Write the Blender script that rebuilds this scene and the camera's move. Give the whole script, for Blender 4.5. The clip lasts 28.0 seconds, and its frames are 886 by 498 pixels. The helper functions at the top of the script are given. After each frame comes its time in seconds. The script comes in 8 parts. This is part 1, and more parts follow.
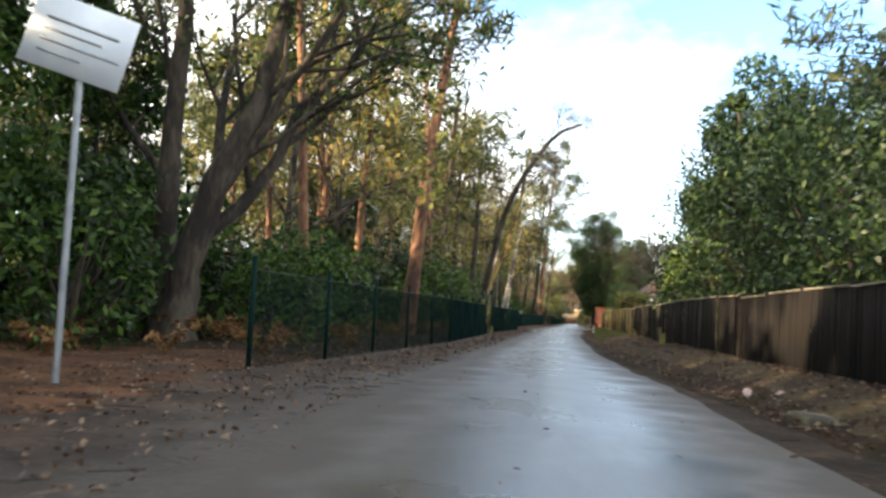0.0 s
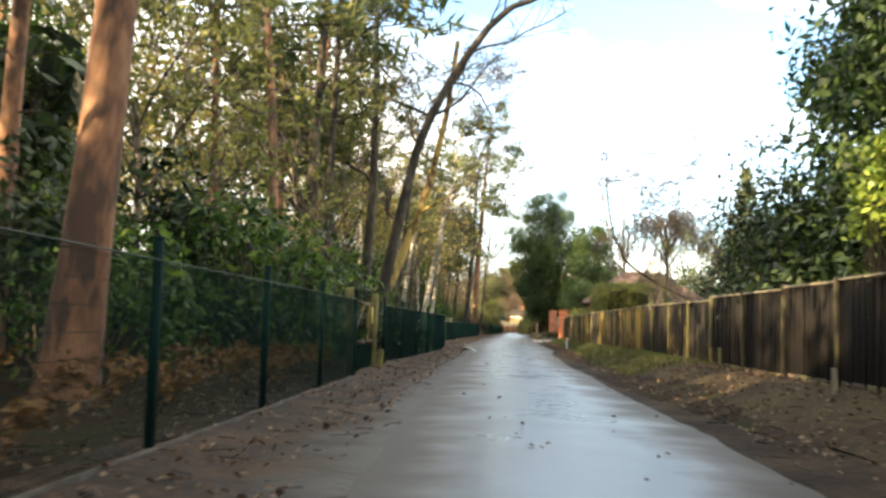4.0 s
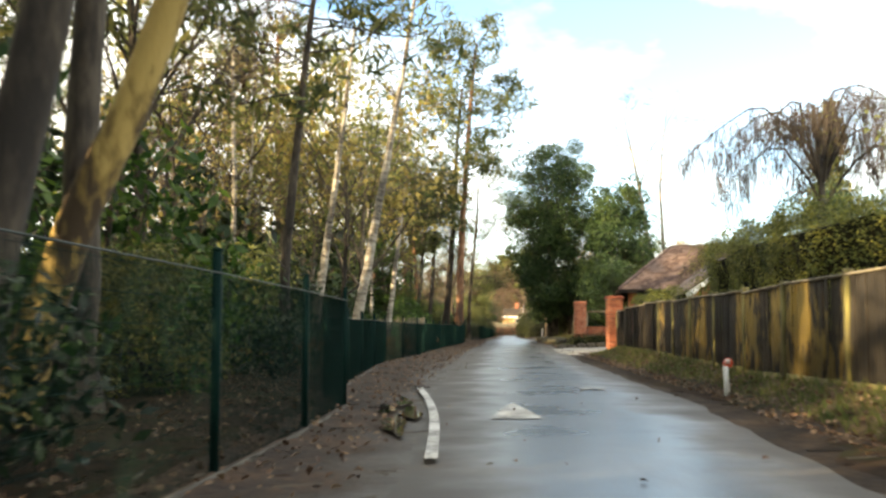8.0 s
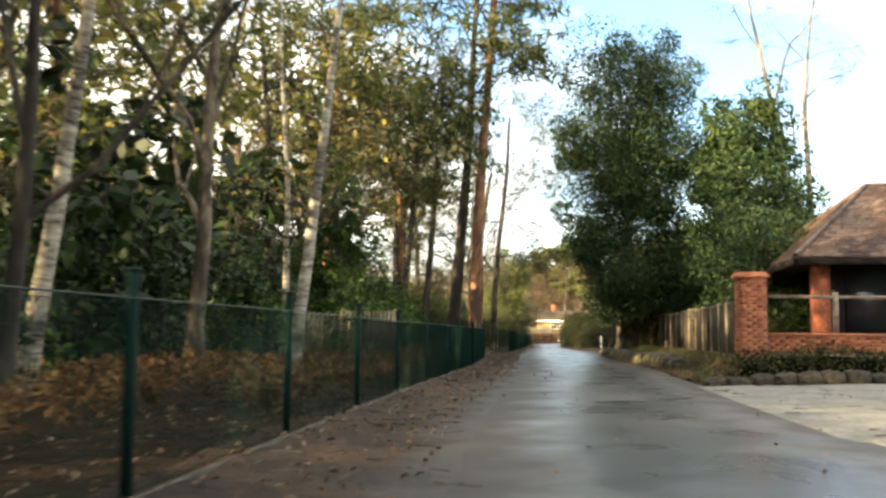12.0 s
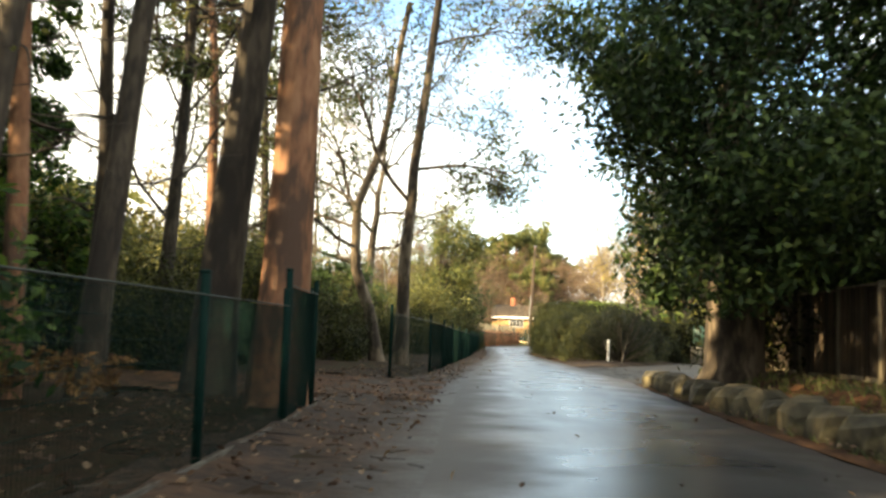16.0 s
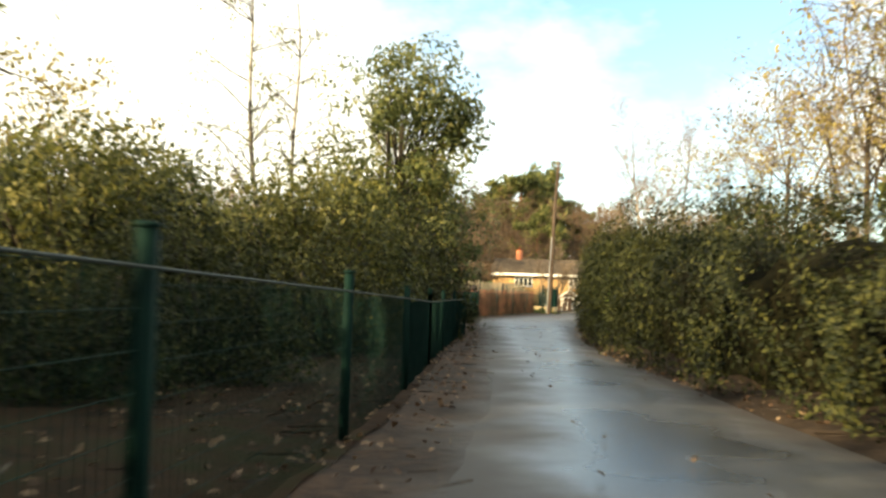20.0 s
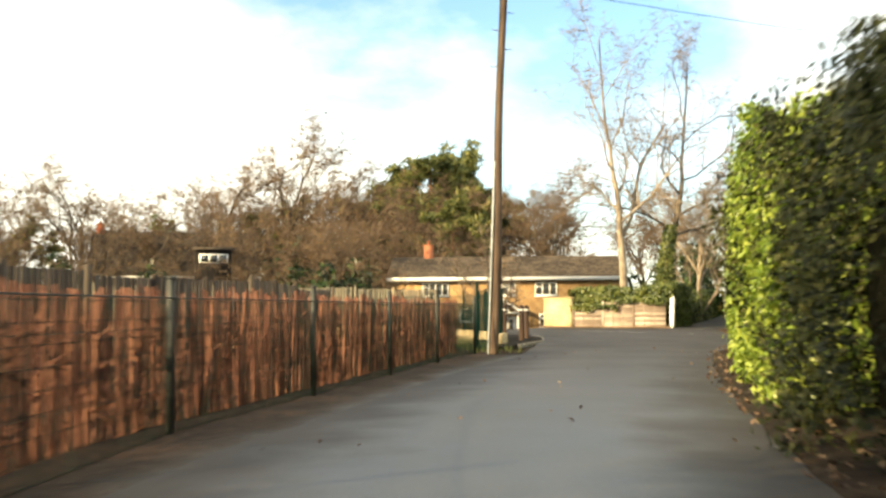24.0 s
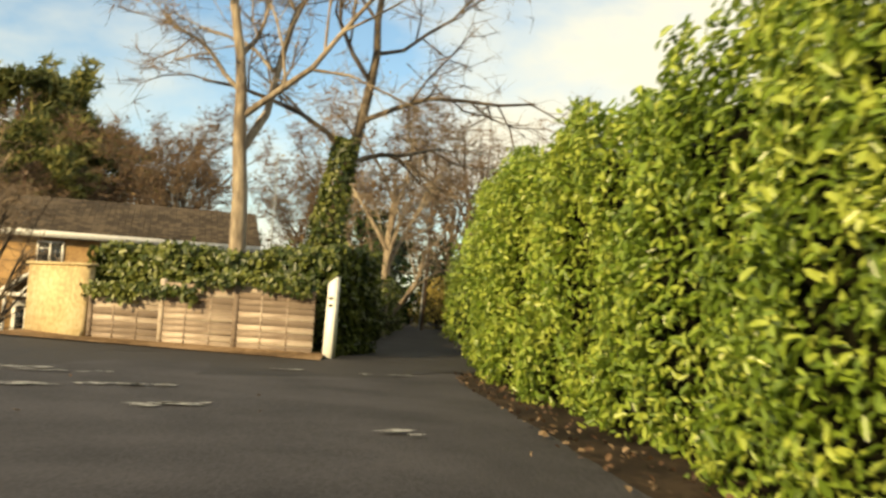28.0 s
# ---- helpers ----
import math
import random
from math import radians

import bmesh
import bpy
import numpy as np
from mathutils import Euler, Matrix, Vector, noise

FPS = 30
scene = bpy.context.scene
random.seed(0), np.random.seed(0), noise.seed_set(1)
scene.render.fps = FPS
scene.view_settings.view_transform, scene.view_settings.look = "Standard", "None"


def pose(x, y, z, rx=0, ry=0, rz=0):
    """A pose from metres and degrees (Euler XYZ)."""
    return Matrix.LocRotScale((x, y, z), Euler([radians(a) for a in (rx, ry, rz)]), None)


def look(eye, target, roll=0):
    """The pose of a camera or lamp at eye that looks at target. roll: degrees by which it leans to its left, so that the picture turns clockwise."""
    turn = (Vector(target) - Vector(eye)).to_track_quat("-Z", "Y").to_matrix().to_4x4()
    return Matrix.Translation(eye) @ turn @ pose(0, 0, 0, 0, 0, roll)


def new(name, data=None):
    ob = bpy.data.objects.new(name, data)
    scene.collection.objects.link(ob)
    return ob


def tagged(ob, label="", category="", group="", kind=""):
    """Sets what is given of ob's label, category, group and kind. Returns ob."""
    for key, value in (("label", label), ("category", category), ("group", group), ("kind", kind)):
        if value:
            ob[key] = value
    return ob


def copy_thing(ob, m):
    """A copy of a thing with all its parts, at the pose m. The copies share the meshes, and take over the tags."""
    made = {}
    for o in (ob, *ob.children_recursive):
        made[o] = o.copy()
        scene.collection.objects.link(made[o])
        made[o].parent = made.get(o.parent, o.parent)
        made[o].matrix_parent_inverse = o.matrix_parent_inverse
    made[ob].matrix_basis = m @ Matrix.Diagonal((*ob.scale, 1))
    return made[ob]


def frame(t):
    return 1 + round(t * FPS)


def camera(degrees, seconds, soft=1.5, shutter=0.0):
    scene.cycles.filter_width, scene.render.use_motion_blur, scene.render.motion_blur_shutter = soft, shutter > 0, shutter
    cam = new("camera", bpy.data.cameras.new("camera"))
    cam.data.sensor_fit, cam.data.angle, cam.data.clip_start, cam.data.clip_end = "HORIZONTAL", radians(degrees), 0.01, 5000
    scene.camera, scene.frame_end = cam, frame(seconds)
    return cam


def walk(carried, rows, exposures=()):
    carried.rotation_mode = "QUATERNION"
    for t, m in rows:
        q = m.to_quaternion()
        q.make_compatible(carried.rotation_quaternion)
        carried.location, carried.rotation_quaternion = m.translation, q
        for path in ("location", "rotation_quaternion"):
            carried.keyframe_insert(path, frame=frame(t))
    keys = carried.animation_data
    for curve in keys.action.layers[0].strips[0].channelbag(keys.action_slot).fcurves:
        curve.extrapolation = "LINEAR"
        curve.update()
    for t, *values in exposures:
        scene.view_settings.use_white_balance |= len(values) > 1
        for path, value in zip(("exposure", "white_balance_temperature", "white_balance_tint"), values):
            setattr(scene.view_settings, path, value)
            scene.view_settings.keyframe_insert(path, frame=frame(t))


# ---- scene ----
# ---- camera and walk ----
cam = camera(48.4, 28.0, soft=2.7, shutter=0.36)
PATH = [
    (0, 1.93, -8.48, 1.04, 93.63, -3.20, 2.39),
    (0.5, 1.89, -5.21, 1.06, 93.74, -0.80, 3.34),
    (1, 1.93, -1.50, 1.05, 93.91, 1.50, 1.40),
    (1.5, 2.08, 2.18, 1.07, 94.89, 1.10, -0.42),
    (2, 2.26, 5.63, 1.05, 94.34, 0.52, -0.04),
    (2.5, 2.45, 9.19, 1.03, 94.56, -0.02, -0.07),
    (3, 2.70, 12.79, 1.04, 94.43, 1.06, -1.92),
    (3.5, 2.91, 16.28, 1.04, 94.45, -0.89, -1.37),
    (5.5, 3.84, 30.81, 1.03, 94.09, -2.25, -1.84),
    (6, 4.16, 34.69, 1.03, 94.09, -0.74, -2.22),
    (6.5, 4.46, 38.46, 1.01, 94.24, -2.86, -1.01),
    (7, 4.69, 42.24, 1.02, 94.40, -2.13, -0.51),
    (7.5, 4.92, 46.00, 1.03, 94.69, -0.16, 0.74),
    (8, 5.21, 49.87, 1.05, 94.59, -0.06, -2.27),
    (8.5, 5.48, 53.50, 1.07, 94.42, -0.71, -1.14),
    (9, 5.72, 57.12, 1.04, 94.67, -2.02, -1.93),
    (9.5, 5.94, 60.83, 1.07, 95.37, -1.99, -0.35),
    (10, 6.23, 64.66, 1.15, 94.73, -0.71, -2.29),
    (10.5, 6.49, 68.35, 1.09, 93.61, -2.16, -1.00),
    (11, 6.84, 72.27, 1.03, 93.07, -2.77, -2.61),
    (11.5, 7.14, 76.16, 1.02, 94.17, -2.15, 0.12),
    (12, 7.50, 80.16, 1.04, 94.88, -0.62, -0.56),
    (12.5, 7.88, 84.15, 1.05, 94.50, -0.20, -3.20),
    (15, 9.98, 103.70, 0.98, 94.84, -0.39, -1.82),
    (15.5, 10.38, 107.53, 1.05, 94.73, -1.14, -3.39),
    (16, 10.70, 110.78, 1.05, 94.76, -2.10, -3.13),
    (16.5, 11.08, 114.25, 1.06, 94.84, -1.51, -2.22),
    (17, 11.54, 118.15, 1.09, 94.75, -0.99, -5.16),
    (17.5, 12.02, 121.95, 1.11, 94.25, -3.53, -2.93),
    (18, 12.44, 125.71, 1.10, 93.91, -3.09, -2.74),
    (18.5, 12.78, 129.37, 1.10, 93.63, -3.91, -2.24),
    (19, 13.18, 133.38, 1.05, 93.44, -2.76, -0.44),
    (19.5, 13.51, 137.70, 1.06, 93.23, -1.13, -2.34),
    (20, 13.94, 141.91, 1.04, 92.53, -1.92, -3.12),
    (20.5, 14.37, 146.08, 0.94, 92.33, -1.66, -2.93),
    (21, 14.87, 150.22, 0.86, 92.38, -1.48, -4.07),
    (21.5, 15.38, 154.44, 0.78, 92.37, -1.24, -5.23),
    (23.5, 18.11, 172.49, 1.04, 93.38, 1.06, -7.53),
    (24, 18.99, 177.05, 1.01, 93.54, 0.31, -7.98),
    (24.5, 20.06, 181.59, 0.98, 93.89, 4.93, -11.67),
    (25, 21.29, 185.99, 0.97, 94.17, 3.70, -15.97),
    (25.5, 22.58, 190.01, 1.03, 94.16, 1.12, -15.68),
    (26, 24.07, 193.85, 1.08, 94.32, 5.87, -20.24),
    (26.5, 25.66, 197.39, 1.11, 94.13, 2.63, -23.80),
    (27, 27.30, 200.57, 1.06, 94.19, 1.47, -25.06),
    (27.5, 28.92, 203.54, 1.06, 93.35, 1.16, -28.84),
    (28, 30.31, 206.03, 1.05, 93.77, -3.61, -27.02),
]
EXPOSURE = [(0.0, 1.95, 6900, 7), (1.0, 2.2, 7200, 6), (3.0, 2.25, 7500, 5), (8.0, 2.05, 7800, 3), (10.0, 1.85, 7700, 3), (12.0, 2.02, 7800, 3), (16.5, 2.1, 8000, 2), (18.5, 1.6, 8100, 1), (20.0, 1.5, 8200, 0),
            (21.2, 1.65, 8200, 1), (22.5, 1.6, 8100, 1), (24.0, 1.42, 8100, 0), (25.0, 1.0, 8500, 0), (26.0, 0.72, 8550, 0), (28.0, 0.62, 8700, 0)]
walk(cam, [(r[0], pose(*r[1:])) for r in PATH], EXPOSURE)

# ---- world, sun ----
SUN_FROM = Vector((-0.90, -0.42, 0.0)).normalized()
SUN_ELEV = radians(20)


def make_world():
    w = bpy.data.worlds.new("sky")
    scene.world = w
    w.use_nodes = True
    nt = w.node_tree
    nt.nodes.clear()
    n = nt.nodes.new
    out, bg, sky = n("ShaderNodeOutputWorld"), n("ShaderNodeBackground"), n("ShaderNodeTexSky")
    sky.sky_type, sky.sun_disc = "NISHITA", False
    sky.sun_elevation = SUN_ELEV
    sky.sun_rotation = math.atan2(SUN_FROM.x, SUN_FROM.y)
    sky.air_density, sky.dust_density, sky.ozone_density = 1.0, 0.3, 4.0
    co, mp, nz, ramp = n("ShaderNodeTexCoord"), n("ShaderNodeMapping"), n("ShaderNodeTexNoise"), n("ShaderNodeValToRGB")
    mp.inputs["Scale"].default_value = (0.8, 0.8, 1.6)
    mp.inputs["Location"].default_value = (0.9, 0.55, 0.52)
    nz.inputs["Scale"].default_value, nz.inputs["Detail"].default_value, nz.inputs["Roughness"].default_value = 2.3, 7.0, 0.55
    ramp.color_ramp.elements[0].position, ramp.color_ramp.elements[1].position = 0.38, 0.545
    mix, glow = n("ShaderNodeMixRGB"), n("ShaderNodeMixRGB")
    glow.blend_type = "MULTIPLY"
    glow.inputs["Fac"].default_value = 1.0
    glow.inputs["Color2"].default_value = (1.4, 1.4, 1.45, 1)
    mix.inputs["Color2"].default_value = (6.6, 6.7, 6.9, 1)
    nt.links.new(co.outputs["Generated"], mp.inputs["Vector"])
    nt.links.new(mp.outputs["Vector"], nz.inputs["Vector"])
    nt.links.new(nz.outputs["Fac"], ramp.inputs["Fac"])
    nt.links.new(ramp.outputs["Color"], mix.inputs["Fac"])
    nt.links.new(sky.outputs["Color"], glow.inputs["Color1"])
    nt.links.new(glow.outputs["Color"], mix.inputs["Color1"])
    nt.links.new(mix.outputs["Color"], bg.inputs["Color"])
    bg.inputs["Strength"].default_value = 0.10
    nt.links.new(bg.outputs["Background"], out.inputs["Surface"])


make_world()
sun = new("sun", bpy.data.lights.new("sun", "SUN"))
sun.data.energy, sun.data.angle, sun.data.color = 5.0, radians(0.6), (1.0, 0.8, 0.54)
sun.matrix_world = look(SUN_FROM * 50 * math.cos(SUN_ELEV) + Vector((0, 0, 50 * math.sin(SUN_ELEV))), (0, 0, 0))


# ---- materials ----
def lin(c):
    return (*c, 1.0) if len(c) == 3 else c


def surface(name, cols, scale=6.0, rough=0.8, bump=0.3, big=0.4, stretch=(1, 1, 1), metal=0.0, leafy=0.0, rough2=None, per="", spec=0.5, coarse=0.11, world=False):
    """Noise-driven colours at two scales with relief. per: 'island' or 'object' adds a spread of tone from piece to piece. leafy: light passing through."""
    m = bpy.data.materials.new(name)
    m.use_nodes = True
    nt = m.node_tree
    n, l = nt.nodes.new, nt.links.new
    bsdf, out = nt.nodes["Principled BSDF"], nt.nodes["Material Output"]
    co, mp, a, b, ramp = n("ShaderNodeTexCoord"), n("ShaderNodeMapping"), n("ShaderNodeTexNoise"), n("ShaderNodeTexNoise"), n("ShaderNodeValToRGB")
    mp.inputs["Scale"].default_value = stretch
    l(n("ShaderNodeNewGeometry").outputs["Position"] if world else co.outputs["Object"], mp.inputs["Vector"])
    for tex, s, d in ((a, scale, 5.0), (b, scale * coarse, 3.0)):
        l(mp.outputs["Vector"], tex.inputs["Vector"])
        tex.inputs["Scale"].default_value, tex.inputs["Detail"].default_value = s, d
    el = ramp.color_ramp.elements
    while len(el) < len(cols):
        el.new(0.5)
    for i, c in enumerate(cols):
        el[i].position = 0.3 + 0.4 * i / (len(cols) - 1)
        el[i].color = lin(c)
    mixf = n("ShaderNodeMath")
    mixf.operation = "MULTIPLY_ADD"
    sub = n("ShaderNodeMath")
    sub.operation = "MULTIPLY_ADD"
    l(b.outputs["Fac"], sub.inputs[0])
    sub.inputs[1].default_value, sub.inputs[2].default_value = big * 2, -big
    l(a.outputs["Fac"], mixf.inputs[0])
    mixf.inputs[1].default_value = 1.0
    l(sub.outputs[0], mixf.inputs[2])
    src = mixf
    if per:
        r = n("ShaderNodeNewGeometry") if per == "island" else n("ShaderNodeObjectInfo")
        k = n("ShaderNodeMath")
        k.operation = "MULTIPLY_ADD"
        l(r.outputs["Random Per Island" if per == "island" else "Random"], k.inputs[0])
        k.inputs[1].default_value, k.inputs[2].default_value = 0.5, -0.25
        s2 = n("ShaderNodeMath")
        s2.operation = "ADD"
        l(mixf.outputs[0], s2.inputs[0])
        l(k.outputs[0], s2.inputs[1])
        src = s2
    l(src.outputs[0], ramp.inputs["Fac"])
    l(ramp.outputs["Color"], bsdf.inputs["Base Color"])
    bsdf.inputs["Metallic"].default_value = metal
    bsdf.inputs["Specular IOR Level"].default_value = spec
    if rough2 is None:
        bsdf.inputs["Roughness"].default_value = rough
    else:
        rr = n("ShaderNodeMapRange")
        rr.inputs["From Min"].default_value, rr.inputs["From Max"].default_value = 0.35, 0.65
        rr.inputs["To Min"].default_value, rr.inputs["To Max"].default_value = rough, rough2
        l(b.outputs["Fac"], rr.inputs["Value"])
        l(rr.outputs["Result"], bsdf.inputs["Roughness"])
    if bump:
        bp = n("ShaderNodeBump")
        bp.inputs["Strength"].default_value, bp.inputs["Distance"].default_value = bump, 0.02
        l(a.outputs["Fac"], bp.inputs["Height"])
        l(bp.outputs["Normal"], bsdf.inputs["Normal"])
    if leafy:
        tr, mx = n("ShaderNodeBsdfTranslucent"), n("ShaderNodeMixShader")
        l(ramp.outputs["Color"], tr.inputs["Color"])
        mx.inputs["Fac"].default_value = leafy
        l(bsdf.outputs["BSDF"], mx.inputs[1])
        l(tr.outputs["BSDF"], mx.inputs[2])
        l(mx.outputs["Shader"], out.inputs["Surface"])
    return m


ASPHALT = surface("asphalt", [(0.024, 0.025, 0.028), (0.04, 0.041, 0.044), (0.066, 0.065, 0.063)], 45, 0.25, 0.06, 0.35, rough2=0.33, coarse=0.012, spec=0.62)
ASPHALT_DRY = surface("dry_asphalt", [(0.0155, 0.0148, 0.017), (0.027, 0.0255, 0.028), (0.05, 0.047, 0.05)], 45, 0.72, 0.12, 0.35, rough2=0.88, spec=0.25, coarse=0.012)
DRIVE_DARK = surface("grey_drive", [(0.021, 0.02, 0.02), (0.037, 0.035, 0.034), (0.06, 0.057, 0.054)], 14, 0.8, 0.3, 0.5, spec=0.25, coarse=0.03)
DRIVE = surface("pale_drive", [(0.1, 0.094, 0.082), (0.16, 0.148, 0.13), (0.23, 0.215, 0.19)], 14, 0.75, 0.4, 0.4)
SANDY = surface("sandy_soil", [(0.1, 0.06, 0.032), (0.19, 0.12, 0.065), (0.3, 0.2, 0.12)], 8, 0.95, 0.8, 0.5, spec=0.15)
DIRT = surface("dirt", [(0.014, 0.0095, 0.007), (0.028, 0.019, 0.0135), (0.05, 0.034, 0.023)], 9, 0.9, 0.8, 0.6, spec=0.12)
VERGE_L = surface("trodden_verge", [(0.012, 0.0075, 0.0055), (0.026, 0.015, 0.0095), (0.055, 0.03, 0.017)], 9, 0.9, 0.9, 0.6, spec=0.12)
LITTER = surface("leaf_litter_ground", [(0.02, 0.011, 0.0065), (0.052, 0.025, 0.013), (0.115, 0.054, 0.025)], 12, 0.9, 0.9, 0.5, spec=0.15)
MOSSY = surface("mossy_verge", [(0.022, 0.014, 0.009), (0.045, 0.03, 0.017), (0.062, 0.052, 0.022)], 9, 0.95, 1.0, 0.35, spec=0.15)
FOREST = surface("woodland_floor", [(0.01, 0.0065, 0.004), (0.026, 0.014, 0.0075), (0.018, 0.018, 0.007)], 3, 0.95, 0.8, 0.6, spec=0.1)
LEAF_DEAD = surface("fallen_leaves", [(0.05, 0.026, 0.015), (0.11, 0.06, 0.033), (0.21, 0.145, 0.09)], 3, 0.7, 0, 0.1, per="island", leafy=0.15)
BRACKEN = surface("bracken", [(0.08, 0.034, 0.012), (0.16, 0.074, 0.022), (0.24, 0.14, 0.05)], 3, 0.85, 0, 0.2, per="island", leafy=0.25)
GRASS = surface("grass_blades", [(0.05, 0.075, 0.02), (0.09, 0.12, 0.03), (0.16, 0.15, 0.06)], 3, 0.8, 0, 0.2, per="island", leafy=0.3)
BARK_PINE = surface("pine_bark", [(0.07, 0.04, 0.028), (0.19, 0.09, 0.05), (0.27, 0.14, 0.08)], 9, 0.9, 1.0, 0.8, stretch=(1, 1, 0.35), coarse=0.2)
BARK_DARK = surface("dark_bark", [(0.016, 0.012, 0.01), (0.036, 0.028, 0.021), (0.07, 0.056, 0.042)], 9, 0.9, 1.0, 0.8, stretch=(1, 1, 0.3), coarse=0.2)
BARK_BROWN = surface("brown_bark", [(0.026, 0.019, 0.014), (0.07, 0.053, 0.038), (0.16, 0.125, 0.09)], 9, 0.9, 1.0, 0.9, stretch=(1, 1, 0.4), coarse=0.2)
# moss tones raised to gold, so the bark colour carries sunlight too
BARK_MOSS_SUN = surface("mossy_sunlit_bark", [(0.05, 0.032, 0.016), (0.22, 0.15, 0.045), (0.4, 0.28, 0.09)], 9, 0.9, 1.0, 0.9, stretch=(1, 1, 0.4), coarse=0.18)
BARK_GREY = surface("grey_bark", [(0.13, 0.1, 0.075), (0.25, 0.2, 0.15), (0.36, 0.3, 0.22)], 7, 0.9, 0.9, 0.5, stretch=(1, 1, 0.3))
BARK_BIRCH = surface("birch_bark", [(0.04, 0.032, 0.027), (0.24, 0.21, 0.17), (0.42, 0.38, 0.32)], 5, 0.75, 0.5, 0.6, stretch=(0.6, 0.6, 2.2))
TWIG = surface("twigs", [(0.1, 0.07, 0.05), (0.19, 0.14, 0.1), (0.28, 0.21, 0.15)], 3, 0.9, 0, 0.3)
TWIG_BROWN = surface("brown_twigs", [(0.07, 0.044, 0.03), (0.13, 0.085, 0.055), (0.2, 0.135, 0.085)], 3, 0.9, 0, 0.3)
TWIG_DARK = surface("dark_twigs", [(0.04, 0.03, 0.025), (0.08, 0.06, 0.045)], 3, 0.9, 0, 0.3)
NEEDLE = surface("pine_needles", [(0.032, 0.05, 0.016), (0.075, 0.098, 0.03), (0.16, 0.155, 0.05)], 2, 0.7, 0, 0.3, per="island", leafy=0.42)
# the same needles in brighter tones: sunlight put into the colour
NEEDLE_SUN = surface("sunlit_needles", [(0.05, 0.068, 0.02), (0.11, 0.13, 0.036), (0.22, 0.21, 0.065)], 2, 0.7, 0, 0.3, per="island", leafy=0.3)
HOLLY = surface("holly_leaves", [(0.006, 0.015, 0.006), (0.016, 0.034, 0.011), (0.042, 0.07, 0.022)], 2, 0.45, 0, 0.3, per="island", leafy=0.2, spec=0.3)
EVERGREEN = surface("evergreen_tree_leaves", [(0.012, 0.027, 0.01), (0.03, 0.06, 0.018), (0.08, 0.12, 0.035)], 2, 0.5, 0, 0.4, per="island", leafy=0.25, spec=0.26)
RHODO = surface("rhododendron_leaves", [(0.011, 0.032, 0.007), (0.03, 0.073, 0.013), (0.1, 0.165, 0.03)], 2, 0.5, 0, 0.4, per="island", leafy=0.42, spec=0.28)
LAUREL = surface("laurel_leaves", [(0.118, 0.188, 0.029), (0.225, 0.322, 0.052), (0.39, 0.462, 0.1)], 2, 0.3, 0, 0.25, per="island", leafy=0.35)
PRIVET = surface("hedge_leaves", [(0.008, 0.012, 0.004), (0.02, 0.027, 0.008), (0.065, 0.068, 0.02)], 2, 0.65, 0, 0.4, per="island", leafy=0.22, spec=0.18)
GOLD = surface("autumn_leaves", [(0.16, 0.12, 0.032), (0.31, 0.24, 0.06), (0.47, 0.38, 0.115)], 2, 0.7, 0, 0.3, per="island", leafy=0.45)
OLIVE = surface("olive_leaves", [(0.07, 0.085, 0.021), (0.155, 0.17, 0.042), (0.29, 0.28, 0.08)], 2, 0.65, 0, 0.3, per="island", leafy=0.45)
DARKBUSH = surface("dark_bush_leaves", [(0.006, 0.0085, 0.005), (0.014, 0.018, 0.009), (0.036, 0.04, 0.018)], 2, 0.6, 0, 0.4, per="island", leafy=0.15, spec=0.25)
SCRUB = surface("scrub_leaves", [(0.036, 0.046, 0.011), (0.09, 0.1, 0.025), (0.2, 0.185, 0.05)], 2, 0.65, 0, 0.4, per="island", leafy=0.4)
DARKPALE = surface("dark_palings", [(0.022, 0.016, 0.012), (0.045, 0.034, 0.026), (0.085, 0.066, 0.05)], 8, 0.9, 0.6, 0.5, stretch=(1, 1, 0.2), per="object")
RUST = surface("rust_leaves", [(0.075, 0.042, 0.022), (0.15, 0.09, 0.043), (0.24, 0.155, 0.075)], 2, 0.8, 0, 0.3, per="island", leafy=0.4)
IVY = surface("ivy_leaves", [(0.028, 0.048, 0.012), (0.075, 0.1, 0.022), (0.17, 0.19, 0.05)], 2, 0.4, 0, 0.3, per="island", leafy=0.3)
# near-black fill for hedge cores: the shade between leaves as colour
HEDGE_CORE = surface("hedge_core_shade", [(0.005, 0.006, 0.003), (0.012, 0.011, 0.006)], 6, 1.0, 0.9, 0.3, spec=0.03)
GREEN_METAL = surface("green_coated_steel", [(0.002, 0.014, 0.0125), (0.004, 0.022, 0.019)], 5, 0.7, 0.05, 0.3, spec=0.08)
WIRE_GREY = surface("galvanised_wire", [(0.016, 0.026, 0.024), (0.034, 0.048, 0.046)], 5, 0.65, 0, 0.3, metal=0.15, spec=0.3)
DARK_STEEL = surface("dark_steel", [(0.012, 0.016, 0.016), (0.03, 0.035, 0.03)], 5, 0.5, 0.1, 0.3)
BASEBOARD = surface("dirty_base_board", [(0.03, 0.027, 0.022), (0.06, 0.055, 0.046), (0.1, 0.094, 0.08)], 9, 0.9, 0.5, 0.5)
CONCRETE = surface("weathered_concrete", [(0.12, 0.11, 0.09), (0.22, 0.2, 0.17), (0.3, 0.28, 0.24)], 9, 0.9, 0.5, 0.5)
STAINED = surface("dark_stained_boards", [(0.0075, 0.006, 0.0055), (0.011, 0.0085, 0.0078), (0.017, 0.0128, 0.0105)], 6, 0.9, 0.5, 0.6, stretch=(1, 1, 0.15), per="object", spec=0.2)
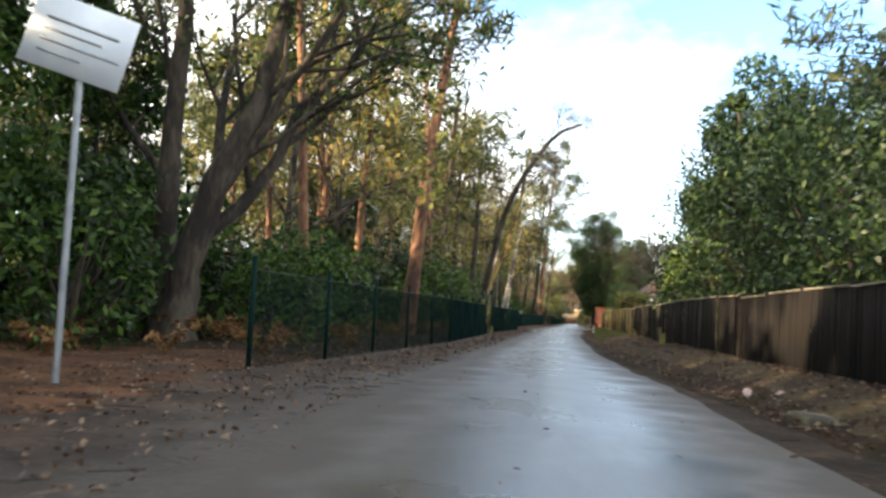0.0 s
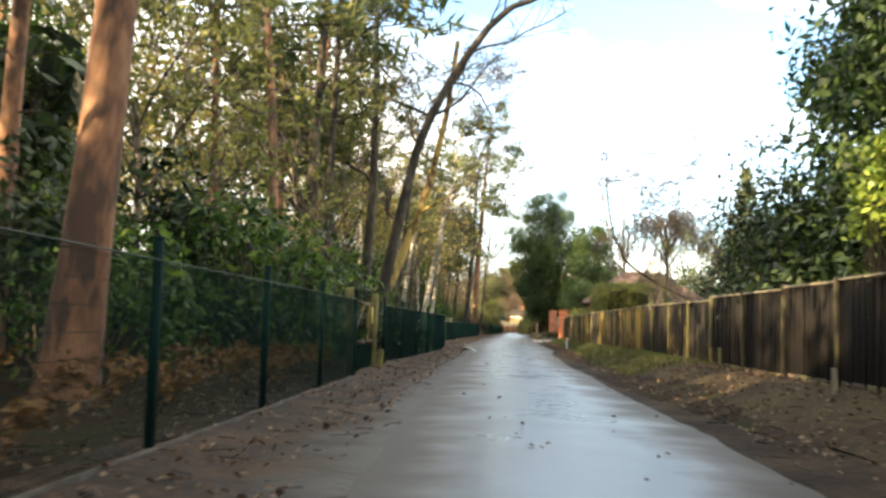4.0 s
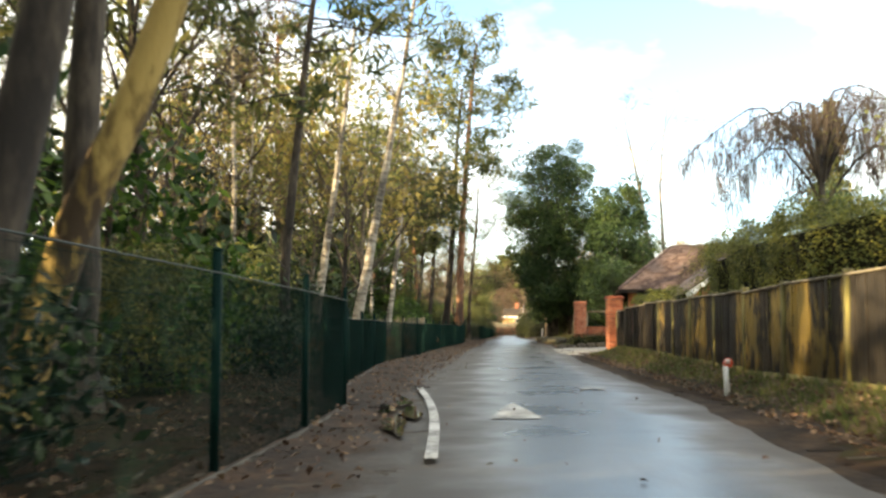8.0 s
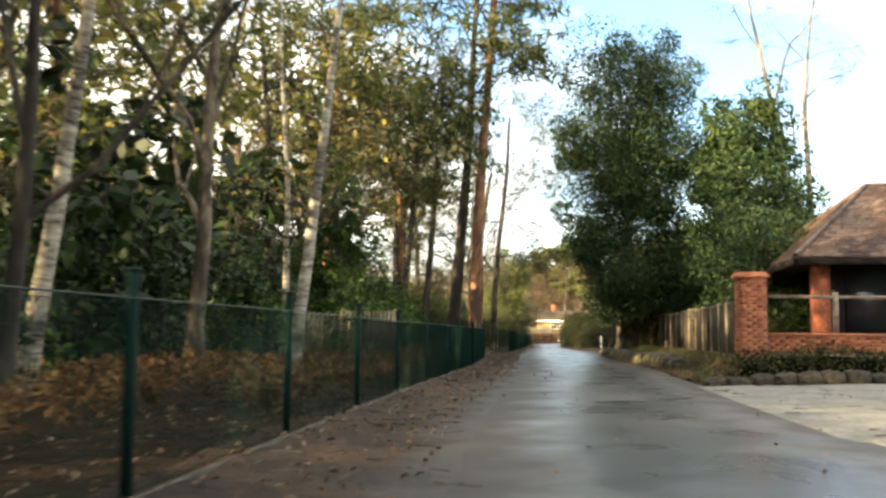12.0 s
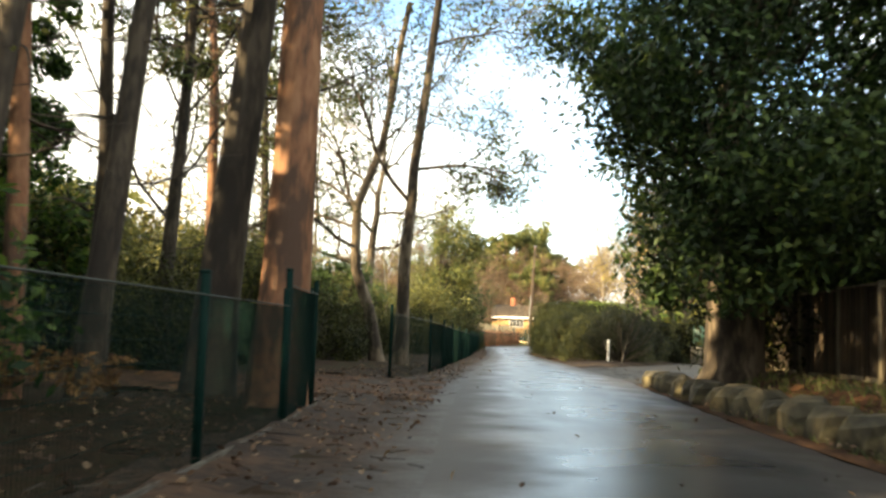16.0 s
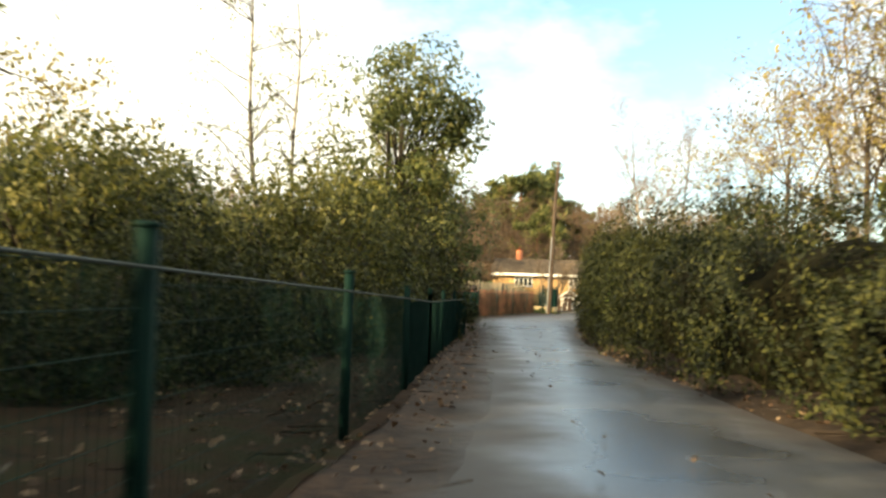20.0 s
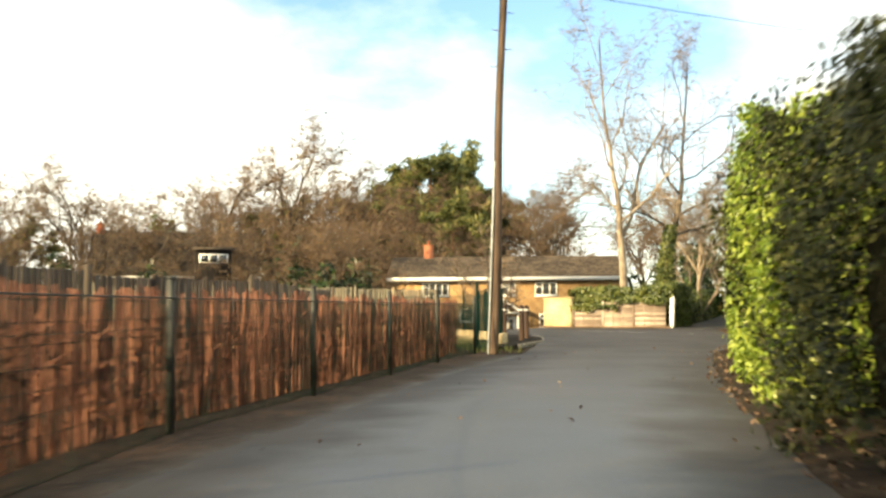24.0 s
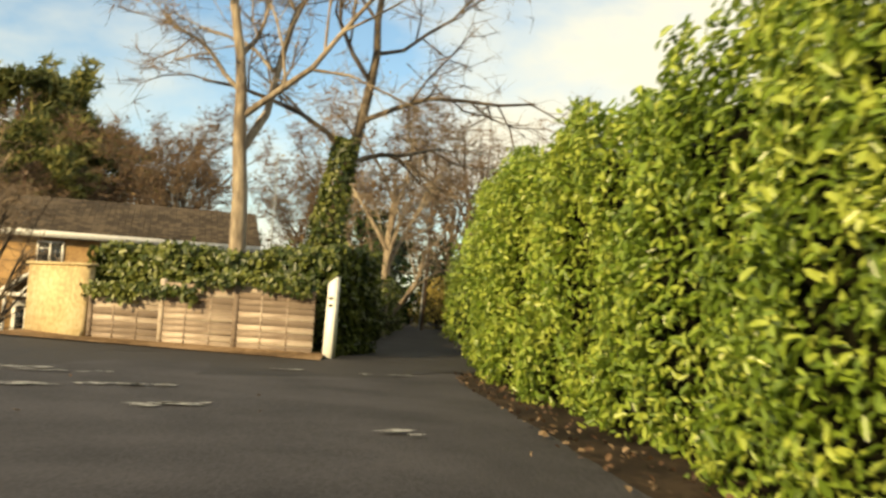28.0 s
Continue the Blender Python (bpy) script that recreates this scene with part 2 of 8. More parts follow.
# broad gold patches paint sun dapples over the mossy boards
MOSS_DAPPLE_BOARD = surface("moss_and_sun_dapple_boards", [(0.013, 0.0092, 0.006), (0.02, 0.014, 0.008), (0.03, 0.021, 0.01), (0.22, 0.15, 0.036)], 6, 0.9, 0.5, 1.1, stretch=(1, 1, 0.5), coarse=0.075, world=True)
MOSSPOST = surface("mossy_timber", [(0.08, 0.065, 0.03), (0.17, 0.15, 0.05), (0.28, 0.24, 0.08)], 8, 0.9, 0.6, 0.5, stretch=(1, 1, 0.25))
DULLPOST = surface("dull_mossy_timber", [(0.016, 0.012, 0.007), (0.034, 0.027, 0.013), (0.075, 0.064, 0.024)], 8, 0.9, 0.6, 0.7, stretch=(1, 1, 0.25), world=True)
BROWNBOARD = surface("brown_garden_boards", [(0.026, 0.018, 0.012), (0.052, 0.036, 0.023), (0.09, 0.063, 0.04)], 6, 0.9, 0.5, 0.8, stretch=(1, 1, 0.3), per="object")
OLDWOOD = surface("weathered_timber", [(0.1, 0.085, 0.06), (0.21, 0.18, 0.13), (0.32, 0.27, 0.19)], 9, 0.9, 0.6, 0.5, stretch=(1, 1, 0.2))
PALEWOOD = surface("pale_panel_boards", [(0.16, 0.12, 0.095), (0.28, 0.22, 0.18), (0.45, 0.38, 0.32)], 8, 0.85, 0.4, 0.5, stretch=(0.3, 0.3, 1.5), per="object")
REDSTICK = surface("brushwood", [(0.06, 0.02, 0.013), (0.15, 0.05, 0.03), (0.3, 0.13, 0.08)], 6, 0.85, 0.3, 0.5, stretch=(1, 1, 0.2), per="island")
POLEWOOD = surface("pole_timber", [(0.035, 0.021, 0.014), (0.085, 0.053, 0.036), (0.17, 0.115, 0.08)], 9, 0.85, 0.5, 0.5, stretch=(1, 1, 0.1))
BRICK = surface("red_brick", [(0.22, 0.06, 0.03), (0.34, 0.1, 0.05), (0.45, 0.17, 0.09)], 14, 0.9, 0.4, 0.3, per="object")
MORTAR = surface("mortar", [(0.25, 0.2, 0.16), (0.38, 0.31, 0.25)], 20, 0.95, 0.4, 0.3)
TILE = surface("roof_tiles", [(0.05, 0.028, 0.023), (0.085, 0.05, 0.041), (0.135, 0.092, 0.078)], 10, 0.85, 0.4, 0.6, per="island")
TILE_GREY = surface("brown_roof_tiles", [(0.026, 0.019, 0.014), (0.046, 0.034, 0.025), (0.08, 0.061, 0.045)], 6, 0.9, 0.4, 0.6, per="island")
BUFF = surface("buff_brick", [(0.2, 0.12, 0.06), (0.33, 0.2, 0.09), (0.42, 0.27, 0.13)], 20, 0.9, 0.3, 0.4)
YELLOW_WALL = surface("yellow_stock_wall", [(0.36, 0.27, 0.145), (0.48, 0.375, 0.21), (0.58, 0.475, 0.3)], 9, 0.9, 0.3, 0.4)
WHITE = surface("white_paint", [(0.68, 0.68, 0.66), (0.8, 0.8, 0.78)], 6, 0.5, 0.1, 0.3)
ROADPAINT = surface("worn_road_paint", [(0.1, 0.1, 0.1), (0.32, 0.32, 0.31), (0.52, 0.52, 0.51)], 16, 0.7, 0.2, 0.4)
REFLECT = surface("red_reflector", [(0.5, 0.05, 0.03), (0.7, 0.1, 0.05)], 4, 0.3, 0, 0.1)
BOLLARD = surface("dark_stained_timber", [(0.024, 0.011, 0.007), (0.048, 0.024, 0.015), (0.085, 0.046, 0.028)], 9, 0.8, 0.5, 0.5, stretch=(1, 1, 0.15))
AMBER = surface("pale_reflector", [(0.68, 0.46, 0.42), (0.82, 0.66, 0.6)], 4, 0.3, 0, 0.1)
SIGNBACK = surface("sign_face", [(0.62, 0.68, 0.74), (0.74, 0.79, 0.83)], 3, 0.4, 0.05, 0.3)
GREYMETAL = surface("grey_steel", [(0.2, 0.22, 0.24), (0.32, 0.34, 0.36)], 6, 0.45, 0.1, 0.3, metal=0.5)
STONE = surface("mossy_stone", [(0.022, 0.019, 0.01), (0.055, 0.046, 0.025), (0.13, 0.11, 0.062)], 5, 0.9, 0.9, 0.8, coarse=0.3)
YEW = surface("clipped_yew", [(0.035, 0.046, 0.01), (0.1, 0.115, 0.024), (0.22, 0.21, 0.045)], 2, 0.6, 0, 0.4, per="island", leafy=0.25, spec=0.25)
STONE_DARK = surface("dark_stone", [(0.016, 0.013, 0.009), (0.032, 0.026, 0.018), (0.06, 0.05, 0.034)], 6, 0.9, 0.8, 0.6)
WATER = surface("puddle_water", [(0.02, 0.018, 0.014), (0.03, 0.026, 0.02)], 3, 0.03, 0, 0.1)
GREENBOX = surface("green_cabinet", [(0.02, 0.06, 0.05), (0.035, 0.085, 0.07)], 4, 0.5, 0.1, 0.3)
PORCH_SHADE = surface("porch_shade", [(0.012, 0.012, 0.014), (0.025, 0.025, 0.028)], 3, 0.9, 0, 0.2)
YELLOWSIGN = surface("yellow_notice", [(0.55, 0.42, 0.06), (0.7, 0.55, 0.1)], 4, 0.5, 0, 0.2)


def drying(m, y0, y1):
    """Lets the damp asphalt m turn into the dry one along the lane."""
    nt = m.node_tree
    n, l = nt.nodes.new, nt.links.new
    bsdf = nt.nodes["Principled BSDF"]
    co, sep, rng_ = n("ShaderNodeTexCoord"), n("ShaderNodeSeparateXYZ"), n("ShaderNodeMapRange")
    l(co.outputs["Object"], sep.inputs[0])
    l(sep.outputs["Y"], rng_.inputs["Value"])
    rng_.inputs["From Min"].default_value, rng_.inputs["From Max"].default_value = y0, y1
    # dirt trodden and washed over the edges of the lane
    av, nz, add = n("ShaderNodeAttribute"), n("ShaderNodeTexNoise"), n("ShaderNodeMath")
    av.attribute_name = "across"
    nz.inputs["Scale"].default_value, nz.inputs["Detail"].default_value = 0.9, 8.0
    l(co.outputs["Object"], nz.inputs["Vector"])
    add.operation = "MULTIPLY_ADD"
    l(nz.outputs["Fac"], add.inputs[0])
    add.inputs[1].default_value = 0.5
    l(av.outputs["Fac"], add.inputs[2])
    left, right, both = n("ShaderNodeMapRange"), n("ShaderNodeMapRange"), n("ShaderNodeMath")
    for m_, a0, a1, b0, b1 in ((left, 0.27, 0.58, 1.0, 0.0), (right, 0.93, 1.24, 0.0, 1.0)):
        l(add.outputs[0], m_.inputs["Value"])
        m_.interpolation_type = "SMOOTHSTEP"
        m_.inputs["From Min"].default_value, m_.inputs["From Max"].default_value = a0, a1
        m_.inputs["To Min"].default_value, m_.inputs["To Max"].default_value = b0, b1
    both.operation = "MAXIMUM"
    l(left.outputs["Result"], both.inputs[0])
    l(right.outputs["Result"], both.inputs[1])
    # broad dried patches with ragged outlines
    pn, pm, most = n("ShaderNodeTexNoise"), n("ShaderNodeMapRange"), n("ShaderNodeMath")
    pn.inputs["Scale"].default_value, pn.inputs["Detail"].default_value, pn.inputs["Roughness"].default_value = 0.33, 6.0, 0.6
    along_ = n("ShaderNodeMapping")
    along_.inputs["Scale"].default_value = (1.6, 0.3, 1.0)
    l(co.outputs["Object"], along_.inputs["Vector"])
    l(along_.outputs["Vector"], pn.inputs["Vector"])
    l(pn.outputs["Fac"], pm.inputs["Value"])
    pm.interpolation_type = "SMOOTHSTEP"
    pm.inputs["From Min"].default_value, pm.inputs["From Max"].default_value, pm.inputs["To Max"].default_value = 0.54, 0.72, 0.22
    most.operation = "MAXIMUM"
    l(both.outputs[0], most.inputs[0])
    l(pm.outputs["Result"], most.inputs[1])
    both = most
    dirt_mix = n("ShaderNodeMix")
    dirt_mix.data_type = "RGBA"
    l(both.outputs[0], dirt_mix.inputs[0])
    l(bsdf.inputs["Base Color"].links[0].from_socket, dirt_mix.inputs[6])
    dirt_mix.inputs[7].default_value = (0.034, 0.029, 0.026, 1)
    l(dirt_mix.outputs[2], bsdf.inputs["Base Color"])
    rgh = n("ShaderNodeMix")
    l(both.outputs[0], rgh.inputs[0])
    l(bsdf.inputs["Roughness"].links[0].from_socket, rgh.inputs[2])
    rgh.inputs[3].default_value = 0.62
    l(rgh.outputs[0], bsdf.inputs["Roughness"])
    dull = n("ShaderNodeMix")
    l(both.outputs[0], dull.inputs[0])
    dull.inputs[2].default_value, dull.inputs[3].default_value = 0.62, 0.3
    l(dull.outputs[0], bsdf.inputs["Specular IOR Level"])
    g1, g2, gs, gr = n("ShaderNodeTexNoise"), n("ShaderNodeTexNoise"), n("ShaderNodeMath"), n("ShaderNodeValToRGB")
    for tex, s in ((g1, 42.0), (g2, 0.7)):
        l(co.outputs["Object"], tex.inputs["Vector"])
        tex.inputs["Scale"].default_value, tex.inputs["Detail"].default_value = s, 4.0
    gs.operation = "MULTIPLY_ADD"
    l(g2.outputs["Fac"], gs.inputs[0])
    gs.inputs[1].default_value = 0.7
    l(g1.outputs["Fac"], gs.inputs[2])
    gr.color_ramp.elements[0].position, gr.color_ramp.elements[0].color = 0.68, (0.0175, 0.0168, 0.0205, 1)
    gr.color_ramp.elements[1].position, gr.color_ramp.elements[1].color = 1.02, (0.058, 0.0545, 0.0625, 1)
    l(gs.outputs[0], gr.inputs["Fac"])
    for sock, val in (("Base Color", gr.outputs["Color"]), ("Roughness", 0.82), ("Specular IOR Level", 0.25)):
        old = bsdf.inputs[sock]
        mx = n("ShaderNodeMix")
        mx.data_type = "RGBA" if sock == "Base Color" else "FLOAT"
        a, b, o = (6, 7, 2) if sock == "Base Color" else (2, 3, 0)
        l(rng_.outputs["Result"], mx.inputs[0])
        if old.is_linked:
            l(old.links[0].from_socket, mx.inputs[a])
        else:
            mx.inputs[a].default_value = old.default_value
        if sock == "Base Color":
            l(val, mx.inputs[b])
        else:
            mx.inputs[b].default_value = val
        l(mx.outputs[o], old)


drying(ASPHALT, 174, 203)


def trodden(m, a0, a1):
    """Lets the dirt m give way to grit and old tarmac towards the lane."""
    nt = m.node_tree
    n, l = nt.nodes.new, nt.links.new
    bsdf = nt.nodes["Principled BSDF"]
    co, av, nz, add, rng_, grit, ramp = n("ShaderNodeTexCoord"), n("ShaderNodeAttribute"), n("ShaderNodeTexNoise"), n("ShaderNodeMath"), n("ShaderNodeMapRange"), n("ShaderNodeTexNoise"), n("ShaderNodeValToRGB")
    av.attribute_name = "across"
    nz.inputs["Scale"].default_value, nz.inputs["Detail"].default_value = 1.1, 9.0
    grit.inputs["Scale"].default_value, grit.inputs["Detail"].default_value = 26.0, 6.0
    for tex in (nz, grit):
        l(co.outputs["Object"], tex.inputs["Vector"])
    add.operation = "MULTIPLY_ADD"
    l(nz.outputs["Fac"], add.inputs[0])
    add.inputs[1].default_value = 0.6
    l(av.outputs["Fac"], add.inputs[2])
    l(add.outputs[0], rng_.inputs["Value"])
    rng_.interpolation_type = "SMOOTHSTEP"
    rng_.inputs["From Min"].default_value, rng_.inputs["From Max"].default_value = a0, a1
    ramp.color_ramp.elements[0].position, ramp.color_ramp.elements[0].color = 0.35, (0.018, 0.0155, 0.014, 1)
    ramp.color_ramp.elements[1].position, ramp.color_ramp.elements[1].color = 0.68, (0.05, 0.043, 0.038, 1)
    l(grit.outputs["Fac"], ramp.inputs["Fac"])
    mx, rg = n("ShaderNodeMix"), n("ShaderNodeMix")
    mx.data_type = "RGBA"
    l(rng_.outputs["Result"], mx.inputs[0])
    l(bsdf.inputs["Base Color"].links[0].from_socket, mx.inputs[6])
    l(ramp.outputs["Color"], mx.inputs[7])
    l(mx.outputs[2], bsdf.inputs["Base Color"])
    l(rng_.outputs["Result"], rg.inputs[0])
    rg.inputs[2].default_value, rg.inputs[3].default_value = 0.9, 0.58
    l(rg.outputs[0], bsdf.inputs["Roughness"])
    bsdf.inputs["Specular IOR Level"].default_value = 0.3


trodden(VERGE_L, 0.75, 1.15)


def glass():
    m = bpy.data.materials.new("window_glass")
    m.use_nodes = True
    b = m.node_tree.nodes["Principled BSDF"]
    b.inputs["Base Color"].default_value = (0.03, 0.035, 0.04, 1)
    b.inputs["Roughness"].default_value, b.inputs["Specular IOR Level"].default_value = 0.05, 0.8
    return m


GLASS = glass()


# ---- mesh helpers ----
def quad_mesh(name, v, q, mat, smooth=False):
    v, q = np.asarray(v, np.float32).reshape(-1, 3), np.asarray(q, np.int32).reshape(-1, 4)
    me = bpy.data.meshes.new(name)
    me.vertices.add(len(v))
    me.vertices.foreach_set("co", v.ravel())
    me.loops.add(q.size)
    me.loops.foreach_set("vertex_index", q.ravel())
    me.polygons.add(len(q))
    me.polygons.foreach_set("loop_start", np.arange(0, q.size, 4, dtype=np.int32))
    if smooth:
        me.polygons.foreach_set("use_smooth", np.ones(len(q), bool))
    me.materials.append(mat)
    me.update(calc_edges=True)
    return me


def under(ob, parent):
    ob.parent = parent
    return ob


def piece(name, mesh, parent, m=None, label=""):
    ob = new(name, mesh)
    if parent is not None:
        ob.parent = parent
    if m is not None:
        ob.matrix_basis = m
    if label:
        ob["label"] = label
    return ob


def thing(name, label, category, group="", at=(0, 0, 0), rz=0.0, kind=""):
    ob = new(name)
    ob.matrix_basis = pose(*at, 0, 0, rz)
    return tagged(ob, label, category, group, kind)


class Buf:
    """Gathers quads for one mesh."""

    def __init__(self):
        self.v, self.q, self.n = [], [], 0

    def add(self, v, q):
        v = np.asarray(v, float).reshape(-1, 3)
        self.v.append(v)
        self.q.append(np.asarray(q, int).reshape(-1, 4) + self.n)
        self.n += len(v)

    def box(self, x0, x1, y0, y1, z0, z1, c=0.0):
        """A box whose upright edges and rim are cut back by c."""
        if c <= 0:
            v = [(x, y, z) for z in (z0, z1) for x, y in ((x0, y0), (x1, y0), (x1, y1), (x0, y1))]
            self.add(v, [(3, 2, 1, 0), (4, 5, 6, 7), (0, 1, 5, 4), (1, 2, 6, 5), (2, 3, 7, 6), (3, 0, 4, 7)])
            return
        v = [(x, y, z) for z in (z0, z1 - c) for x, y in ((x0, y0), (x1, y0), (x1, y1), (x0, y1))]
        v += [(x, y, z1) for x, y in ((x0 + c, y0 + c), (x1 - c, y0 + c), (x1 - c, y1 - c), (x0 + c, y1 - c))]
        q = [(3, 2, 1, 0), (8, 9, 10, 11)]
        for k in (0, 4):
            q += [(k, k + 1, k + 5, k + 4), (k + 1, k + 2, k + 6, k + 5), (k + 2, k + 3, k + 7, k + 6), (k + 3, k, k + 4, k + 7)]
        self.add(v, q)

    def tube(self, pts, rad, sides=8, cap=True):
        pts = np.asarray(pts, float)
        rad = np.broadcast_to(np.asarray(rad, float), (len(pts),))
        d = np.gradient(pts, axis=0)
        d /= np.linalg.norm(d, axis=1)[:, None] + 1e-9
        ref = np.where(np.abs(d[:, 2:3]) > 0.9, np.array([[1.0, 0, 0]]), np.array([[0, 0, 1.0]]))
        u = np.cross(d, ref)
        u /= np.linalg.norm(u, axis=1)[:, None] + 1e-9
        for k in range(1, len(u)):
            t = u[k - 1] - d[k] * (u[k - 1] @ d[k])
            u[k] = t / (np.linalg.norm(t) + 1e-9)
        w = np.cross(d, u)
        a = np.arange(sides) * 2 * np.pi / sides
        ring = np.cos(a)[None, :, None] * u[:, None, :] + np.sin(a)[None, :, None] * w[:, None, :]
        v = (pts[:, None, :] + ring * rad[:, None, None]).reshape(-1, 3)
        i, j = np.meshgrid(np.arange(len(pts) - 1), np.arange(sides), indexing="ij")
        j2 = (j + 1) % sides
        q = np.stack([i * sides + j, i * sides + j2, (i + 1) * sides + j2, (i + 1) * sides + j], -1).reshape(-1, 4)
        self.add(v, q)
        if cap and sides == 8:
            k = (len(pts) - 1) * sides
            self.add(v[k:], [(0, 1, 2, 3), (0, 3, 4, 7), (4, 5, 6, 7)])
        elif cap and sides == 4:
            self.add(v[-4:], [(0, 1, 2, 3)])

    def leaves(self, c, size, rng, nrm=None, spread=1.0, wide=0.45, fold=False):
        """A leaf at each place c. nrm: the way it mostly faces."""
        c = np.asarray(c, float).reshape(-1, 3)
        n = len(c)
        if n == 0:
            return
        s = size * rng.uniform(0.6, 1.25, n)[:, None]
        f = rng.normal(size=(n, 3)) * spread
        if nrm is not None:
            f = f + np.asarray(nrm)
        f /= np.linalg.norm(f, axis=1)[:, None] + 1e-9
        u = np.cross(f, rng.normal(size=(n, 3)))
        u /= np.linalg.norm(u, axis=1)[:, None] + 1e-9
        w = np.cross(f, u)
        a, b = c - u * s * 0.5, c + u * s * 0.5
        if not fold:
            v = np.stack([a, c + w * s * wide * 0.5, b, c - w * s * wide * 0.5], 1).reshape(-1, 3)
            self.add(v, np.arange(n * 4).reshape(-1, 4))
            return
        h = f * s * 0.10
        l1, l2 = c - u * s * 0.2 + w * s * wide * 0.5 + h, c + u * s * 0.22 + w * s * wide * 0.42 + h
        r1, r2 = c - u * s * 0.2 - w * s * wide * 0.5 + h, c + u * s * 0.22 - w * s * wide * 0.42 + h
        v = np.stack([a, l1, l2, b - h, r2, r1], 1).reshape(-1, 3)
        k = np.arange(n)[:, None] * 6
        self.add(v, np.concatenate([k + np.array([[0, 3, 2, 1]]), k + np.array([[0, 5, 4, 3]])]))

    def mesh(self, name, mat, smooth=False):
        return quad_mesh(name, np.concatenate(self.v), np.concatenate(self.q), mat, smooth)


def rod(p0, p1, r, sides=6):
    b = Buf()
    b.tube([p0, p1], r, sides)
    return b


# ---- the lane in plan ----
ROAD_L = np.array([(-60, -1.6), (-10, 0.1), (-3, 0.5), (6, 0.95), (15, 1.7), (26, 2.7), (45, 4.2), (57, 5.2), (65, 5.65), (72, 6.2), (80, 7.0), (95, 8.4),
                   (110, 10.2), (119, 11.1), (131, 12.2), (138, 13.1), (147, 14.3), (152, 15.0), (163, 16.1), (172, 16.95), (178, 17.2), (182, 17.75), (184, 18.25), (187, 19.35), (190, 20.4), (194.8, 22.2), (198, 23.6), (204, 25.4), (212, 27.4), (217, 28.0), (222, 30.5)])
ROAD_R = np.array([(-60, 2.4), (-10, 4.1), (-3, 4.5), (8, 5.0), (20, 5.3), (36, 6.5), (45, 7.2), (55, 8.1), (64, 9.3), (78, 10.5), (89, 11.7), (98, 12.7),
                   (108, 14.0), (122, 15.0), (135, 16.5), (147, 17.2), (157, 17.7), (165, 18.5), (173, 20.0), (182, 21.8), (190, 24.6), (198, 28.0), (206, 32.4), (219, 37.4), (222, 38.8)])
FENCE_L = np.array([(4, -1.6), (8.8, -0.9), (17.2, 0.1), (23, 0.8), (38.4, 2.0), (44.2, 2.35), (52.3, 3.35), (56, 3.75), (59.3, 4.12), (63.5, 4.4), (64.3, 4.08), (72, 4.3), (78.4, 4.6), (86.4, 5.75), (97, 6.9), (110, 8.6), (119, 9.45), (124.3, 9.8), (126, 9.9),
                    (131.4, 10.75), (134.6, 11.7), (138, 12.2), (147, 13.4), (150, 13.9), (161, 15.1), (166, 15.8), (176, 16.4), (184.6, 17.6), (191.3, 19.9), (197.3, 22.0), (200, 23.1)])
FENCE_R = np.array([(-14, 6.3), (-3, 6.7), (5, 7.1), (22.9, 7.95), (31, 8.6), (36, 9.0), (46, 9.75), (51, 10.0), (64, 10.8), (72, 11.6), (80, 12.5), (87.0, 13.3)])


def road_l(y):
    return np.interp(y, ROAD_L[:, 0], ROAD_L[:, 1])


def road_r(y):
    return np.interp(y, ROAD_R[:, 0], ROAD_R[:, 1])


def fence_l(y):
    return np.interp(y, FENCE_L[:, 0], FENCE_L[:, 1])


def fence_r(y):
    return np.interp(y, FENCE_R[:, 0], FENCE_R[:, 1])


def smooth01(a, lo, hi):
    t = np.clip((a - lo) / (hi - lo), 0, 1)
    return t * t * (3 - 2 * t)


def ground_z(x, y):
    x, y = np.asarray(x, float), np.asarray(y, float)
    wob = 0.05 * np.sin(x * 0.9 + y * 0.37) + 0.04 * np.sin(x * 0.31 - y * 0.83) + 0.03 * np.sin(x * 2.1 + 1.3 * y)
    drive = smooth01(y, 132.5, 134.0) * smooth01(-y, -154.5, -153) * smooth01(x, 14, 16)
    wob = wob * (1 - drive)
    off_r, off_l = x - road_r(y), road_l(y) - x
    z = -0.05 + 0 * x
    z = z + smooth01(off_r, 0.5, 1.8) * (0.24 * smooth01(-y, -88, -84) + 0.35 * smooth01(y, 102, 106) * smooth01(-y, -134, -131) + 0.12) * smooth01(-y, -222, -195) * (1 - drive)
    z = z + smooth01(off_l, 0.6, 2.0) * 0.08
    z = z + wob * smooth01(np.maximum(off_r, off_l), 1.0, 5.0)
    dip = smooth01(y, 217, 240) * smooth01(-x, -31, -26)
    beyond = smooth01(y, 232, 240)
    return z - 1.5 * np.maximum(dip, beyond * smooth01(-x, -46, -38))


def strip(name, ys, xl, xr, zf, cols, mat):
    ys = np.asarray(ys, float)
    t = np.linspace(0, 1, cols + 1)
    X = xl(ys)[:, None] * (1 - t) + xr(ys)[:, None] * t
    Y = np.repeat(ys[:, None], cols + 1, 1)
    Z = zf(X, Y, t[None, :] + 0 * X)
    v = np.stack([X, Y, Z], -1).reshape(-1, 3)
    i, j = np.meshgrid(np.arange(len(ys) - 1), np.arange(cols), indexing="ij")
    k = i * (cols + 1) + j
    q = np.stack([k, k + 1, k + cols + 2, k + cols + 1], -1)
    me = quad_mesh(name, v, q, mat, True)
    at = me.attributes.new("across", "FLOAT", "POINT")
    at.data.foreach_set("value", np.tile(t, len(ys)).astype(np.float32))
    return new(name, me)


